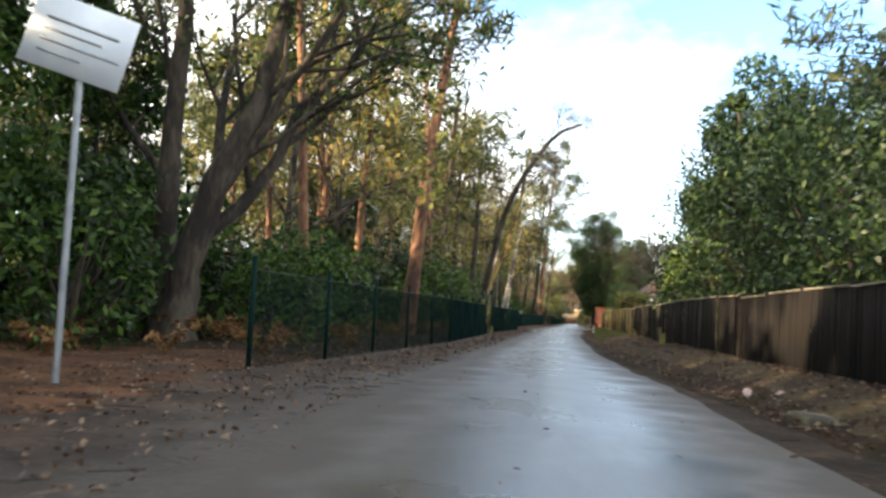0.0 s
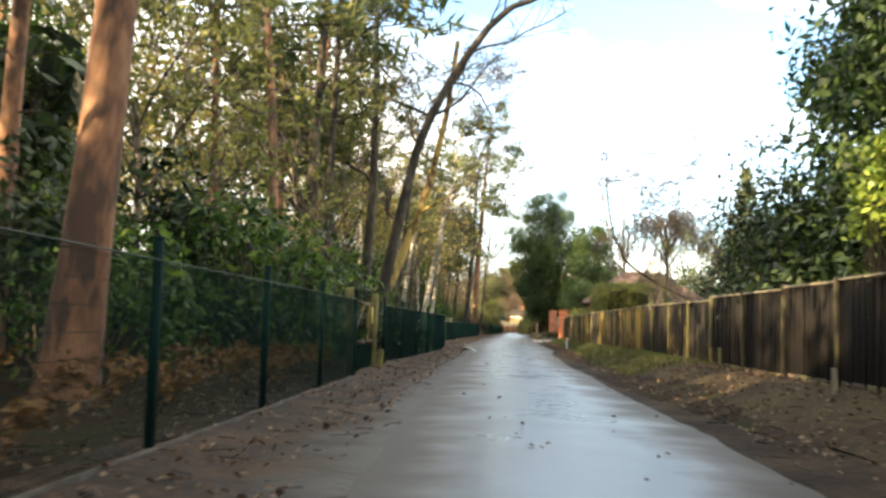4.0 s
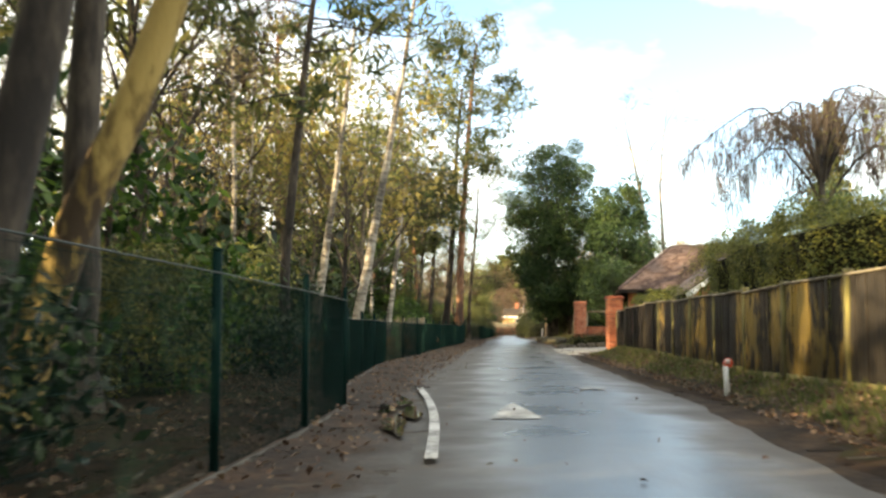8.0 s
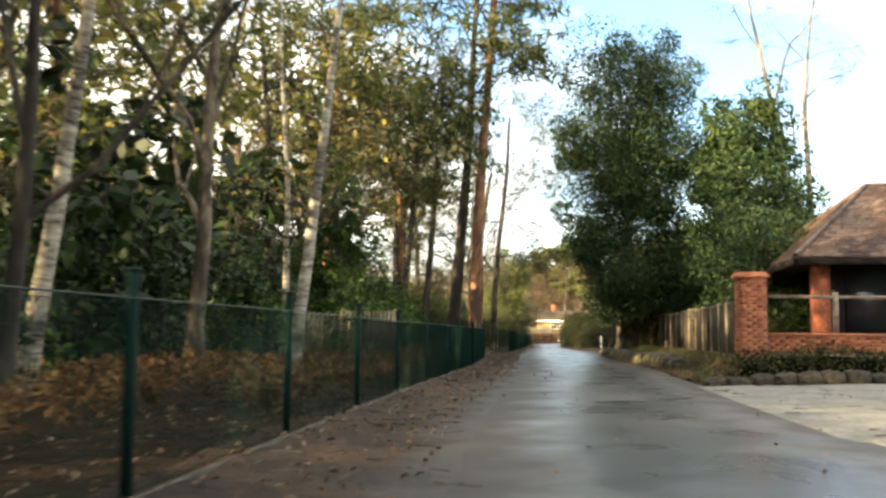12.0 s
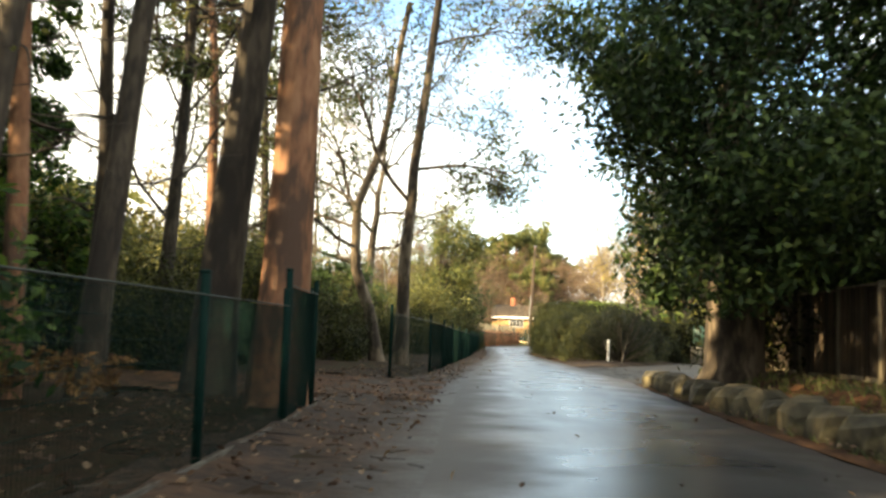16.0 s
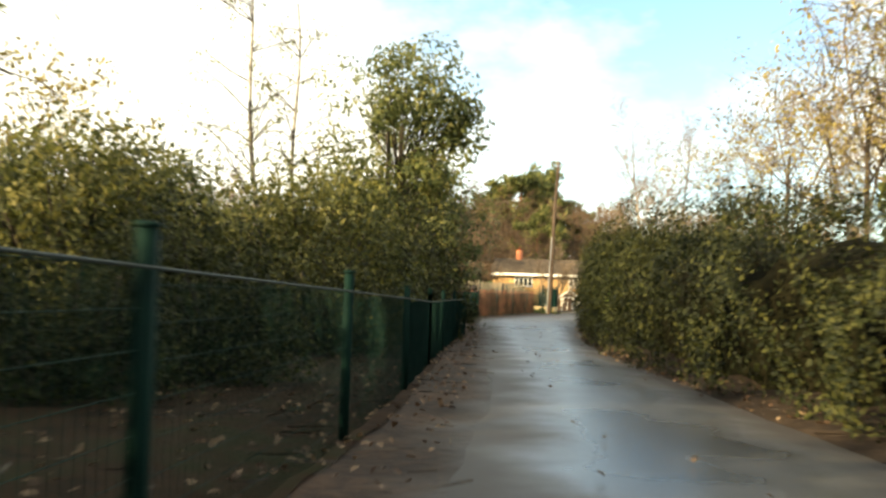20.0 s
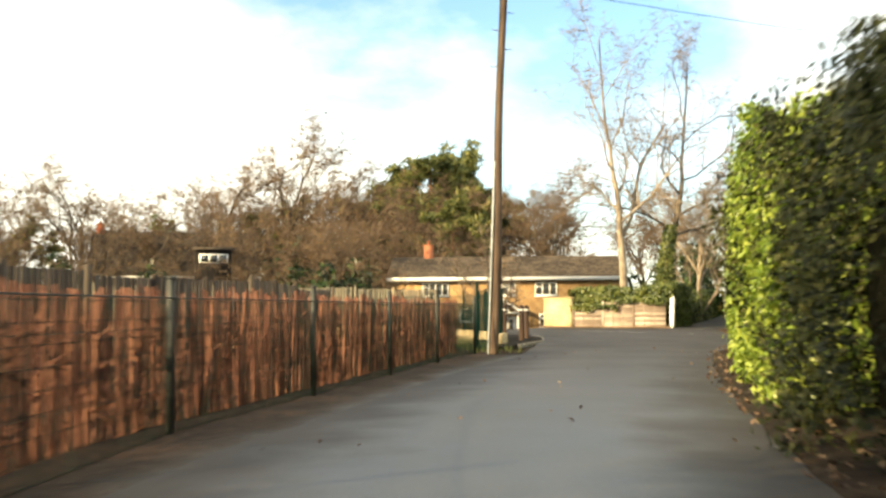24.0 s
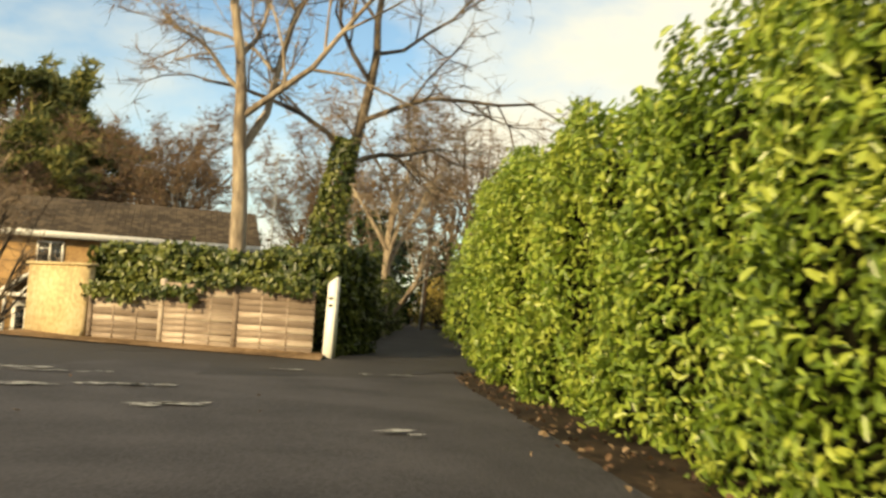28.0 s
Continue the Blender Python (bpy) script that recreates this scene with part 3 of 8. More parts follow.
# ---- ground and road ----
def build_ground():
    xs = np.concatenate([[-2500, -700, -250, -120], np.arange(-70, 110.1, 1.5), [160, 300, 800, 2500]])
    ys = np.concatenate([[-2500, -700, -200, -90], np.arange(-40, 330.1, 1.5), [400, 600, 1200, 3000]])
    X, Y = np.meshgrid(xs, ys)
    Z = ground_z(X, Y)
    v = np.stack([X, Y, Z], -1).reshape(-1, 3)
    i, j = np.meshgrid(np.arange(len(ys) - 1), np.arange(len(xs) - 1), indexing="ij")
    k = i * len(xs) + j
    q = np.stack([k, k + 1, k + len(xs) + 1, k + len(xs)], -1)
    tagged(new("ground", quad_mesh("ground", v, q, FOREST, True)), "brown woodland floor with moss and fallen leaves", "ground", kind="structure")
    jag = np.random.default_rng(9).normal(size=(2, 700)) * 0.02
    rag = lambda y, s: 0.03 * np.sin(y * 0.55 + s) + 0.012 * np.sin(y * 2.3 + 2 * s) + np.interp((y + 60) * 1.9, np.arange(700), jag[int(s > 1)])
    ya = np.arange(-58, 222.1, 0.25)
    camber = lambda X, Y, t: 0.012 + 0.03 * (1 - (2 * t - 1) ** 2) 
    tagged(strip("road", ya, lambda y: road_l(y) + rag(y, 0), lambda y: road_r(y) + rag(y, 4), camber, 8, ASPHALT), "narrow grey asphalt lane, damp under trees, drying at the bend", "road", kind="structure")
    def zv(X, Y, t):
        off = np.maximum(X - road_r(Y), road_l(Y) - X)
        rough = 0.02 * np.sin(X * 5 + Y * 3.1) + 0.016 * np.sin(Y * 7.3 - X * 4)
        return np.maximum(ground_z(X, Y), -0.03) + 0.034 + rough * smooth01(off, 0.1, 0.8) - 0.05 * smooth01(-off, 0.12, 0.35)

    tagged(strip("verge_left", np.arange(-40, 199, 0.6), lambda y: np.minimum(np.where(y < 8, -3.0, fence_l(y) - 0.3), road_l(y) - 0.4), lambda y: road_l(y) + 0.4, zv, 8, VERGE_L), "bare brown dirt verge beside the lane", "verge", kind="structure")
    tagged(strip("verge_right", np.arange(-40, 88.5, 0.6), lambda y: road_r(y) - 0.4, lambda y: road_r(y) + 0.95, zv, 5, DIRT), "dark damp dirt edge of the lane", "verge", kind="structure")
    tagged(strip("bank_right", np.arange(-40, 88.5, 0.6), lambda y: road_r(y) + 0.85, lambda y: np.maximum(fence_r(y) + 0.3, road_r(y) + 1.4), lambda X, Y, t: zv(X, Y, t) + 0.02, 6, MOSSY), "mossy bank strewn with fallen leaves", "verge", kind="structure")
    tagged(strip("bank_tree", np.arange(104, 133.2, 0.6), lambda y: road_r(y) + 0.05, lambda y: road_r(y) + 6, lambda X, Y, t: zv(X, Y, t) + 0.012, 8, LITTER), "leaf-covered bank under an evergreen tree", "verge", kind="structure")
    tagged(strip("hedge_bank", np.arange(142.4, 222, 0.6), lambda y: road_r(y) - 0.1, lambda y: np.where(y < 152.6, np.maximum(road_r(y) + 0.1, 17.1 + (y - 142.4) * 0.66), road_r(y) + 1.6), lambda X, Y, t: zv(X, Y, t) + (0.15 * np.sin(np.pi * t) * smooth01(Y, 142.6, 147) - 0.1 * smooth01(t, 0.85, 1.0) - 0.08 * smooth01(-Y, -143.4, -142.4)) * (Y < 152.6), 8, DIRT), "dark strip of dirt and leaves under a hedge", "verge", kind="structure")
    tagged(strip("litter_bed", np.arange(-40, 10, 0.8), lambda y: -14 + 0 * y, lambda y: road_l(y) - 1.3, lambda X, Y, t: zv(X, Y, t) + 0.03 - 0.07 * smooth01(t, 0.88, 1.0), 10, LITTER), "deep bed of orange fallen leaves", "verge", kind="structure")
    # driveways and the junction
    tagged(strip("driveway", np.arange(89.5, 100.6, 0.5), lambda y: road_r(y) - 0.2, lambda y: 25 + 0 * y, lambda X, Y, t: 0.03 + 0.22 * t ** 0.7 + 0.01 * np.sin(X * 2) - 0.12 * (1 - smooth01(np.minimum(Y - 89.5, 100.5 - Y), 0, 0.6)), 12, DRIVE), "pale sloping concrete driveway", "driveway", kind="structure")
    tagged(strip("driveway_far", np.arange(134.5, 153.1, 0.5), lambda y: np.maximum(road_r(y) - 0.2, 16.9 + (y - 142.4) * 0.6), lambda y: 34 + 0 * y, lambda X, Y, t: 0.012 + 0.16 * t + 0.01 * np.sin(X * 2) * smooth01(t, 0, 0.1) - 0.14 * (1 - smooth01(np.minimum(Y - 134.5, 153 - Y), 0, 0.8)), 16, DRIVE_DARK), "dull brown-grey tarmac driveway opening", "driveway", kind="structure")
    tagged(strip("gateway_dirt", np.arange(125.5, 131.6, 0.5), lambda y: 4.5 + 0 * y, lambda y: road_l(y) - 0.3, zv, 8, LITTER), "trodden dirt gateway covered in leaves", "verge", kind="structure")
    # the darker woodland floor colour stands in for shade on this litter
    tagged(strip("litter_floor", np.arange(131, 172.1, 0.6), lambda y: fence_l(y) - 4.5, lambda y: fence_l(y) + 0.1, lambda X, Y, t: zv(X, Y, t) + 0.02 * smooth01(t, 0, 0.1), 8, FOREST), "leaf-litter floor behind a fence, coloured dark for its shade", "ground", kind="structure")
    v = [(27.6, 212, 0.03), (38.8, 222, 0.03), (41.2, 226.5, 0.05), (37.4, 224.2, 0.05), (31.6, 229.6, 0.02), (27.0, 231, -0.25), (22.5, 226, -0.5), (25.5, 217.5, -0.05)]
    me = quad_mesh("junction", v, [(0, 1, 2, 3), (0, 3, 4, 5), (0, 5, 6, 7)], ASPHALT_DRY)
    tagged(new("junction", me), "dark grey asphalt road junction", "road", kind="structure")
    far = np.arange(221.5, 262, 1.0)
    tagged(strip("far_lane", far, lambda y: 36.9 + (y - 223.5) * 0.52, lambda y: 40.0 + (y - 223.5) * 0.52, lambda X, Y, t: 0.035 + 0.02 * (Y - 222) * 0.5 + 0 * X, 4, ASPHALT_DRY), "shaded asphalt lane between hedges", "road", kind="structure")


build_ground()


# ---- plants ----
def bend_line(p, d, length, n, rng, wander=0.12, lift=0.0):
    """A line of n steps from p that wanders and turns up (lift) or down."""
    pts, d = [np.array(p, float)], np.array(d, float)
    for _ in range(n):
        d = d + rng.normal(size=3) * wander + np.array([0, 0, lift])
        d /= np.linalg.norm(d)
        pts.append(pts[-1] + d * length / n)
    return np.array(pts), d


def twig_strips(buf, tips, n, rng, lo=0.25, hi=0.75, w=0.012, up=0.5):
    """Fine twigs from the tips, each a thin tapering blade."""
    p = tips[rng.integers(0, len(tips), n)]
    d = rng.normal(size=(n, 3)) * (1, 1, 0.6) + (0, 0, up)
    d *= (rng.uniform(lo, hi, n) / np.linalg.norm(d, axis=1))[:, None]
    s = np.cross(d, rng.normal(size=(n, 3)))
    s *= (w / (np.linalg.norm(s, axis=1) + 1e-9))[:, None]
    e = p + d + (0, 0, -0.05)
    v = np.stack([p - s, p + s, e + s * 0.3, e - s * 0.3], 1).reshape(-1, 3)
    buf.add(v, np.arange(4 * n).reshape(-1, 4))


def branch_out(wood, tips, p, d, length, r, level, rng, kids=(4, 4, 3), wander=0.14, lift=0.05, angle=0.8, shrink=0.62, start=0.3, sides=(8, 5, 4, 3)):
    steps = max(2, int(6 - level - (level > 1)))
    pts, end = bend_line(p, d, length, steps, rng, wander, lift)
    depth = len(kids)
    rad = np.linspace(r, r * (0.45 if level < depth else 0.25), len(pts))
    wood.tube(pts, rad, sides[min(level, len(sides) - 1)], cap=False)
    if level >= depth:
        tips.extend(pts[1:])
        return
    for k in range(kids[level]):
        f = start + (1 - start) * (k + rng.uniform(0.2, 0.9)) / kids[level]
        i = min(int(f * steps), steps - 1)
        base = pts[i] + (pts[i + 1] - pts[i]) * (f * steps - i)
        ax = (pts[i + 1] - pts[i]) / np.linalg.norm(pts[i + 1] - pts[i])
        side = np.cross(ax, rng.normal(size=3))
        side /= np.linalg.norm(side) + 1e-9
        a = angle * rng.uniform(0.65, 1.25)
        nd = ax * math.cos(a) + side * math.sin(a)
        branch_out(wood, tips, base, nd, length * shrink * rng.uniform(0.75, 1.2), r * 0.5 * (1.15 - 0.5 * f), level + 1, rng, kids, wander, lift, angle, shrink, 0.25, sides)
    tips.append(pts[-1])


def ground_at(x, y, drop=0.08):
    return float(ground_z(x, y)) - drop


def place(x, y, rz=0.0, s=1.0, sz=None, tilt=(0, 0), drop=0.08):
    return pose(x, y, ground_at(x, y, drop), tilt[0], tilt[1], rz) @ Matrix.Diagonal((s, s, sz or s, 1))


def tree(name, label, category, x, y, parts, group="", rz=0.0, s=1.0, tilt=(0, 0)):
    ob = new(name)
    ob.matrix_basis = place(x, y, rz, s, None, tilt)
    tagged(ob, label, category, group)
    for pn, me in parts:
        p = piece(pn, me, ob)
        if pn in ("branchwork", "twigwork", "stemwork", "crown", "foliage"):
            p["kind"] = "stuff"
    return ob


def trunk_line(h, rng, wander=0.02, n=12, lean=(0, 0)):
    pts, _ = bend_line((0, 0, 0), (lean[0], lean[1], 1), h, n, rng, wander, 0.01)
    return pts


def flare(n, r0, r1, base=1.35):
    t = np.linspace(0, 1, n)
    r = r0 + (r1 - r0) * t ** 0.9
    r[0] *= base
    if n > 6:
        r[1] *= 1.08
    return r


def pine_parts(seed, h=17.0, r=0.24, crown=0.58, tufts=2300, bark=None, dead=8, size=0.8, leaf=None):
    rng = np.random.default_rng(seed)
    wood, limbs, needles = Buf(), Buf(), Buf()
    pts = trunk_line(h, rng, 0.018, 14)
    wood.tube(pts, flare(15, r, r * 0.3), 10, cap=False)
    tips = []
    for k in range(20):
        f = 1 - crown * (1 - (k / 20.0) ** 0.8)
        i = min(int(f * 14), 13)
        base = pts[i] + (pts[i + 1] - pts[i]) * (f * 14 - i)
        a = rng.uniform(0, 2 * np.pi)
        ln = (1.2 + 3.4 * math.sin(math.pi * min(1.0, (1 - f) / crown * 0.8 + 0.15))) * rng.uniform(0.6, 1.1)
        branch_out(limbs, tips, base, (math.cos(a), math.sin(a), rng.uniform(-0.1, 0.45)), ln, 0.05, 1, rng, (0, 3), 0.2, 0.04, 0.7, 0.5, 0.35, (4, 3, 3))
    for k in range(dead):
        f = rng.uniform(0.25, 1 - crown)
        i = min(int(f * 14), 13)
        a = rng.uniform(0, 2 * np.pi)
        branch_out(limbs, [], pts[i], (math.cos(a), math.sin(a), rng.uniform(-0.3, 0.2)), rng.uniform(0.7, 2.0), 0.03, 1, rng, (0, 2), 0.2, -0.03, 0.8, 0.5, 0.3, (3, 3, 3))
    tips = np.array(tips)
    c = tips[rng.integers(0, len(tips), tufts)] + rng.normal(size=(tufts, 3)) * (0.3, 0.3, 0.16)
    needles.leaves(c, size, rng, (0, 0, 0.3), 0.9, 0.17)
    return [("trunk", wood.mesh("trunk", bark or BARK_PINE, True)), ("branchwork", limbs.mesh("branchwork", BARK_DARK)), ("crown", needles.mesh("crown", leaf or NEEDLE))]


def birch_parts(seed, h=12.5, r=0.13, leaves=700, lean=(0, 0)):
    rng = np.random.default_rng(seed)
    wood, limbs, lv = Buf(), Buf(), Buf()
    pts = trunk_line(h, rng, 0.035, 12, lean)
    wood.tube(pts, flare(13, r, r * 0.25, 1.5), 9, cap=False)
    tips = []
    for k in range(22):
        f = rng.uniform(0.32, 0.98)
        i = min(int(f * 12), 11)
        a = rng.uniform(0, 2 * np.pi)
        branch_out(limbs, tips, pts[i], (math.cos(a), math.sin(a), 0.7), 2.6 * (1.15 - f) + 0.5, 0.028, 1, rng, (0, 5), 0.16, -0.03, 0.7, 0.5, 0.3, (4, 3, 3))
    tips = np.array(tips)
    lv.leaves(tips[rng.integers(0, len(tips), leaves)] + rng.normal(size=(leaves, 3)) * 0.18, 0.12, rng, None, 1, 0.7)
    return [("trunk", wood.mesh("trunk", BARK_BIRCH, True)), ("branchwork", limbs.mesh("branchwork", TWIG_DARK)), ("crown", lv.mesh("crown", OLIVE))]


def bare_parts(seed, h=11.0, r=0.22, bark=None, twig=None, kids=(7, 5, 5), leaves=0, leaf=None, lean=(0, 0), fork=0.35, angle=0.6, lift=0.07, size=0.12, wander=0.16, twigs=1800):
    rng = np.random.default_rng(seed)
    wood, limbs, tips = Buf(), Buf(), []
    pts = trunk_line(h * 0.62, rng, 0.05, 9, lean)
    wood.tube(pts, flare(10, r, r * 0.4), 9, cap=False)
    n = kids[0]
    for k in range(n):
        f = fork + (1 - fork) * (k + rng.uniform(0, 0.6)) / n
        i = min(int(f * 9), 8)
        a = k * 2.4 + rng.uniform(-0.4, 0.4)
        up = 0.6 + 0.9 * f
        branch_out(wood, tips, pts[i], (math.cos(a) * 0.8, math.sin(a) * 0.8, up), h * 0.42 * rng.uniform(0.75, 1.15), r * 0.42 * (1.2 - 0.5 * f), 1, rng, (0,) + tuple(kids[1:]), wander, lift, angle, 0.55, 0.25, (8, 6, 4, 3))
    tips = np.array(tips)
    twig_strips(limbs, tips, twigs, rng, 0.3, 1.0, 0.013)
    out = [("trunk", wood.mesh("trunk", bark or BARK_GREY, True)), ("twigwork", limbs.mesh("twigwork", twig or TWIG))]
    if leaves:
        lv = Buf()
        lv.leaves(tips[rng.integers(0, len(tips), leaves)] + rng.normal(size=(leaves, 3)) * 0.28, size, rng, None, 1, 0.6)
        out.append(("crown", lv.mesh("crown", leaf)))
    return out


def weeping_parts(seed, h=8.2):
    """A short trunk, arching limbs and curtains of fine hanging twigs."""
    rng = np.random.default_rng(seed)
    wood, limbs, lv, T = Buf(), Buf(), Buf(), []
    pts = trunk_line(h * 0.8, rng, 0.04, 8)
    wood.tube(pts, flare(9, 0.2, 0.09), 8, cap=False)
    for k in range(15):
        a = k * 2.4 + rng.uniform(-0.3, 0.3)
        rad, top = rng.uniform(1.8, 4.6), h * rng.uniform(0.82, 1.08)
        t = np.linspace(0, 1, 9)
        b = pts[rng.integers(6, 9)]
        z = b[2] + (top - b[2]) * np.sin(np.minimum(t * 2.2, 1) * 1.57) - 3.2 * np.clip(t - 0.4, 0, 1) ** 1.5 * rad / 3.5
        line = np.stack([b[0] + np.cos(a + 0.3 * t) * rad * t, b[1] + np.sin(a + 0.3 * t) * rad * t, z], 1) + rng.normal(size=(9, 3)) * 0.05
        wood.tube(line, np.linspace(0.055, 0.012, 9), 5, cap=False)
        for i in range(3, 9):
            for _ in range(4):
                d = np.array([rng.normal(), rng.normal(), 0.1]) * 0.35
                e, _d = bend_line(line[i], (d[0], d[1], 0.2), rng.uniform(0.7, 1.5), 5, rng, 0.15, -0.45)
                limbs.tube(e, np.linspace(0.012, 0.004, 6), 3, cap=False)
                T.extend(e[1:])
    T = np.array(T)
    n = 6000
    p = T[rng.integers(0, len(T), n)] + rng.normal(size=(n, 3)) * 0.1
    d = rng.normal(size=(n, 3)) * (0.12, 0.12, 0.05) + (0, 0, -1) * rng.uniform(0.2, 0.75, n)[:, None]
    s = np.stack([rng.normal(size=n), rng.normal(size=n), 0 * d[:, 2]], 1)
    s *= 0.012 / (np.linalg.norm(s, axis=1)[:, None] + 1e-9)
    limbs.add(np.stack([p - s, p + s, p + d + s * 0.4, p + d - s * 0.4], 1).reshape(-1, 3), np.arange(4 * n).reshape(-1, 4))
    lv.leaves(T[rng.integers(0, len(T), 900)] + rng.normal(size=(900, 3)) * 0.15, 0.09, rng, None, 1, 0.5)
    return [("trunk", wood.mesh("trunk", BARK_DARK, True)), ("twigwork", limbs.mesh("twigwork", TWIG_DARK)), ("crown", lv.mesh("crown", OLIVE))]


def lobes(rng, n, w, h, lo=0.15, rag=0.0):
    """Places and sizes of the lobes that make a shrub's uneven outline."""
    a, z = rng.uniform(0, 2 * np.pi, n), rng.uniform(lo, 1.0, n)
    rad = w * 0.5 * np.sqrt(np.clip(1 - (z - 0.35) ** 2 / 0.62, 0.08, 1)) * rng.uniform(0.35, 0.8, n)
    c = np.stack([np.cos(a) * rad, np.sin(a) * rad, z * h * 0.88], 1)
    if rag:
        c *= np.stack([1 + rag * rng.normal(size=n), 1 + rag * rng.normal(size=n), 1 + 0.3 * rag * rng.normal(size=n)], 1)
        c[:, 2] = np.clip(c[:, 2], 0.08 * h, h * 1.02)
        return c, rng.uniform(0.06, 0.2, n) * w
    return c, rng.uniform(0.16, 0.30, n) * w


def shrub_parts(seed, w=3.5, h=3.0, leaves=4200, leaf=None, size=0.17, bark=None, trunks=5, wide=0.42, nlobes=22, lo=0.15, fold=False, bole=None, keep=None, rag=0.0):
    rng = np.random.default_rng(seed)
    wood, lv = Buf(), Buf()
    c, s = lobes(rng, nlobes, w, h, lo, rag)
    if keep is not None:
        ok = keep(c * 1.12)
        c, s = c[ok], s[ok]
        nlobes = len(c)
    if bole:
        wood.tube([(0, 0, -0.1), (0.02, 0, 0.4), (0.06, 0.03, bole[1] * 0.5), (0, 0.1, bole[1])], [bole[0] * 1.5, bole[0] * 1.05, bole[0] * 0.9, bole[0] * 0.5], 10, cap=False)
    for k in range(trunks):
        j = rng.integers(0, nlobes)
        a = rng.uniform(0, 2 * np.pi)
        b0 = np.array([math.cos(a), math.sin(a), 0]) * 0.08 * w * 0.4
        mid = (b0 + c[j]) * 0.5 + rng.normal(size=3) * 0.1
        wood.tube([b0, mid, c[j]], [0.02 * w, 0.014 * w, 0.006 * w], 5, cap=False)
    for j in range(nlobes):
        wood.tube([(0, 0, bole[1] * 0.6 + 0.3 * c[j][2] * (c[j][2] > bole[1])) if bole else c[j] * (0.25, 0.25, 0.45), c[j] * (0.6, 0.6, 0.85) if bole else c[j] * 0.7, c[j]], np.array([0.012, 0.008, 0.003]) * w * (0.4 if rag else 1.0), 4, cap=False)
    j = rng.integers(0, nlobes, leaves)
    d = rng.normal(size=(leaves, 3))
    d /= np.linalg.norm(d, axis=1)[:, None]
    rr = s[j] * rng.uniform(0.45, 1.1, leaves) ** 0.6
    p = c[j] + d * rr[:, None] * (1, 1, 0.85)
    p[:, 2] = np.abs(p[:, 2]) + 0.03
    if keep is not None:
        ok = keep(p)
        p, d = p[ok], d[ok]
    lv.leaves(p, size, rng, d * 0.9 + (0, 0, 0.35), 0.7, wide, fold)
    return [("stemwork", wood.mesh("stemwork", bark or BARK_DARK)), ("foliage", lv.mesh("foliage", leaf or RHODO))]


def conifer_parts(seed, h=8.0, w=3.6, leaves=6000, leaf=None, trunk=0.16, low=0.08, size=0.26, reach=None):
    """A cone of drooping sprays on whorled boughs."""
    rng = np.random.default_rng(seed)
    wood, lv = Buf(), Buf()
    pts = trunk_line(h, rng, 0.01, 8)
    wood.tube(pts, flare(9, trunk, 0.02), 7, cap=False)
    P, N = [], []
    nb = 90
    for k in range(nb):
        f = low + (1 - low) * k / nb
        a = k * 2.39996 + rng.uniform(-0.3, 0.3)
        ln = (w * 0.5) * (1 - f) ** 0.75 * rng.uniform(0.65, 1.15) + 0.15
        d = np.array([math.cos(a), math.sin(a), 0.35])
        if reach and d[0] * ln > reach * 0.9:
            ln = reach * 0.9 / d[0]
        line, _ = bend_line((pts[min(int(f * 8), 7)] * (1, 1, 0) + (0, 0, f * h)), d, ln, 4, rng, 0.1, -0.05)
        wood.tube(line, np.linspace(0.03, 0.006, 5), 3, cap=False)
        m = int(leaves / nb * (0.4 + 1.2 * (1 - f)))
        t = rng.uniform(0.15, 1.0, m)
        i = np.minimum((t * 4).astype(int), 3)
        base = line[i] + (line[i + 1] - line[i]) * (t * 4 - i)[:, None]
        P.append(base + rng.normal(size=(m, 3)) * (0.2, 0.2, 0.16))
        N.append(np.tile(d, (m, 1)))
    P, N = np.concatenate(P), np.concatenate(N)
    if reach:
        ok = P[:, 0] < reach + 0.25 * np.sin(P[:, 2] * 3)
        P, N = P[ok], N[ok]
    lv.leaves(P, size, rng, N * 0.5 + (0, 0, 0.2), 0.7, 0.35)
    return [("trunk", wood.mesh("trunk", BARK_DARK, True)), ("crown", lv.mesh("crown", leaf or NEEDLE))]


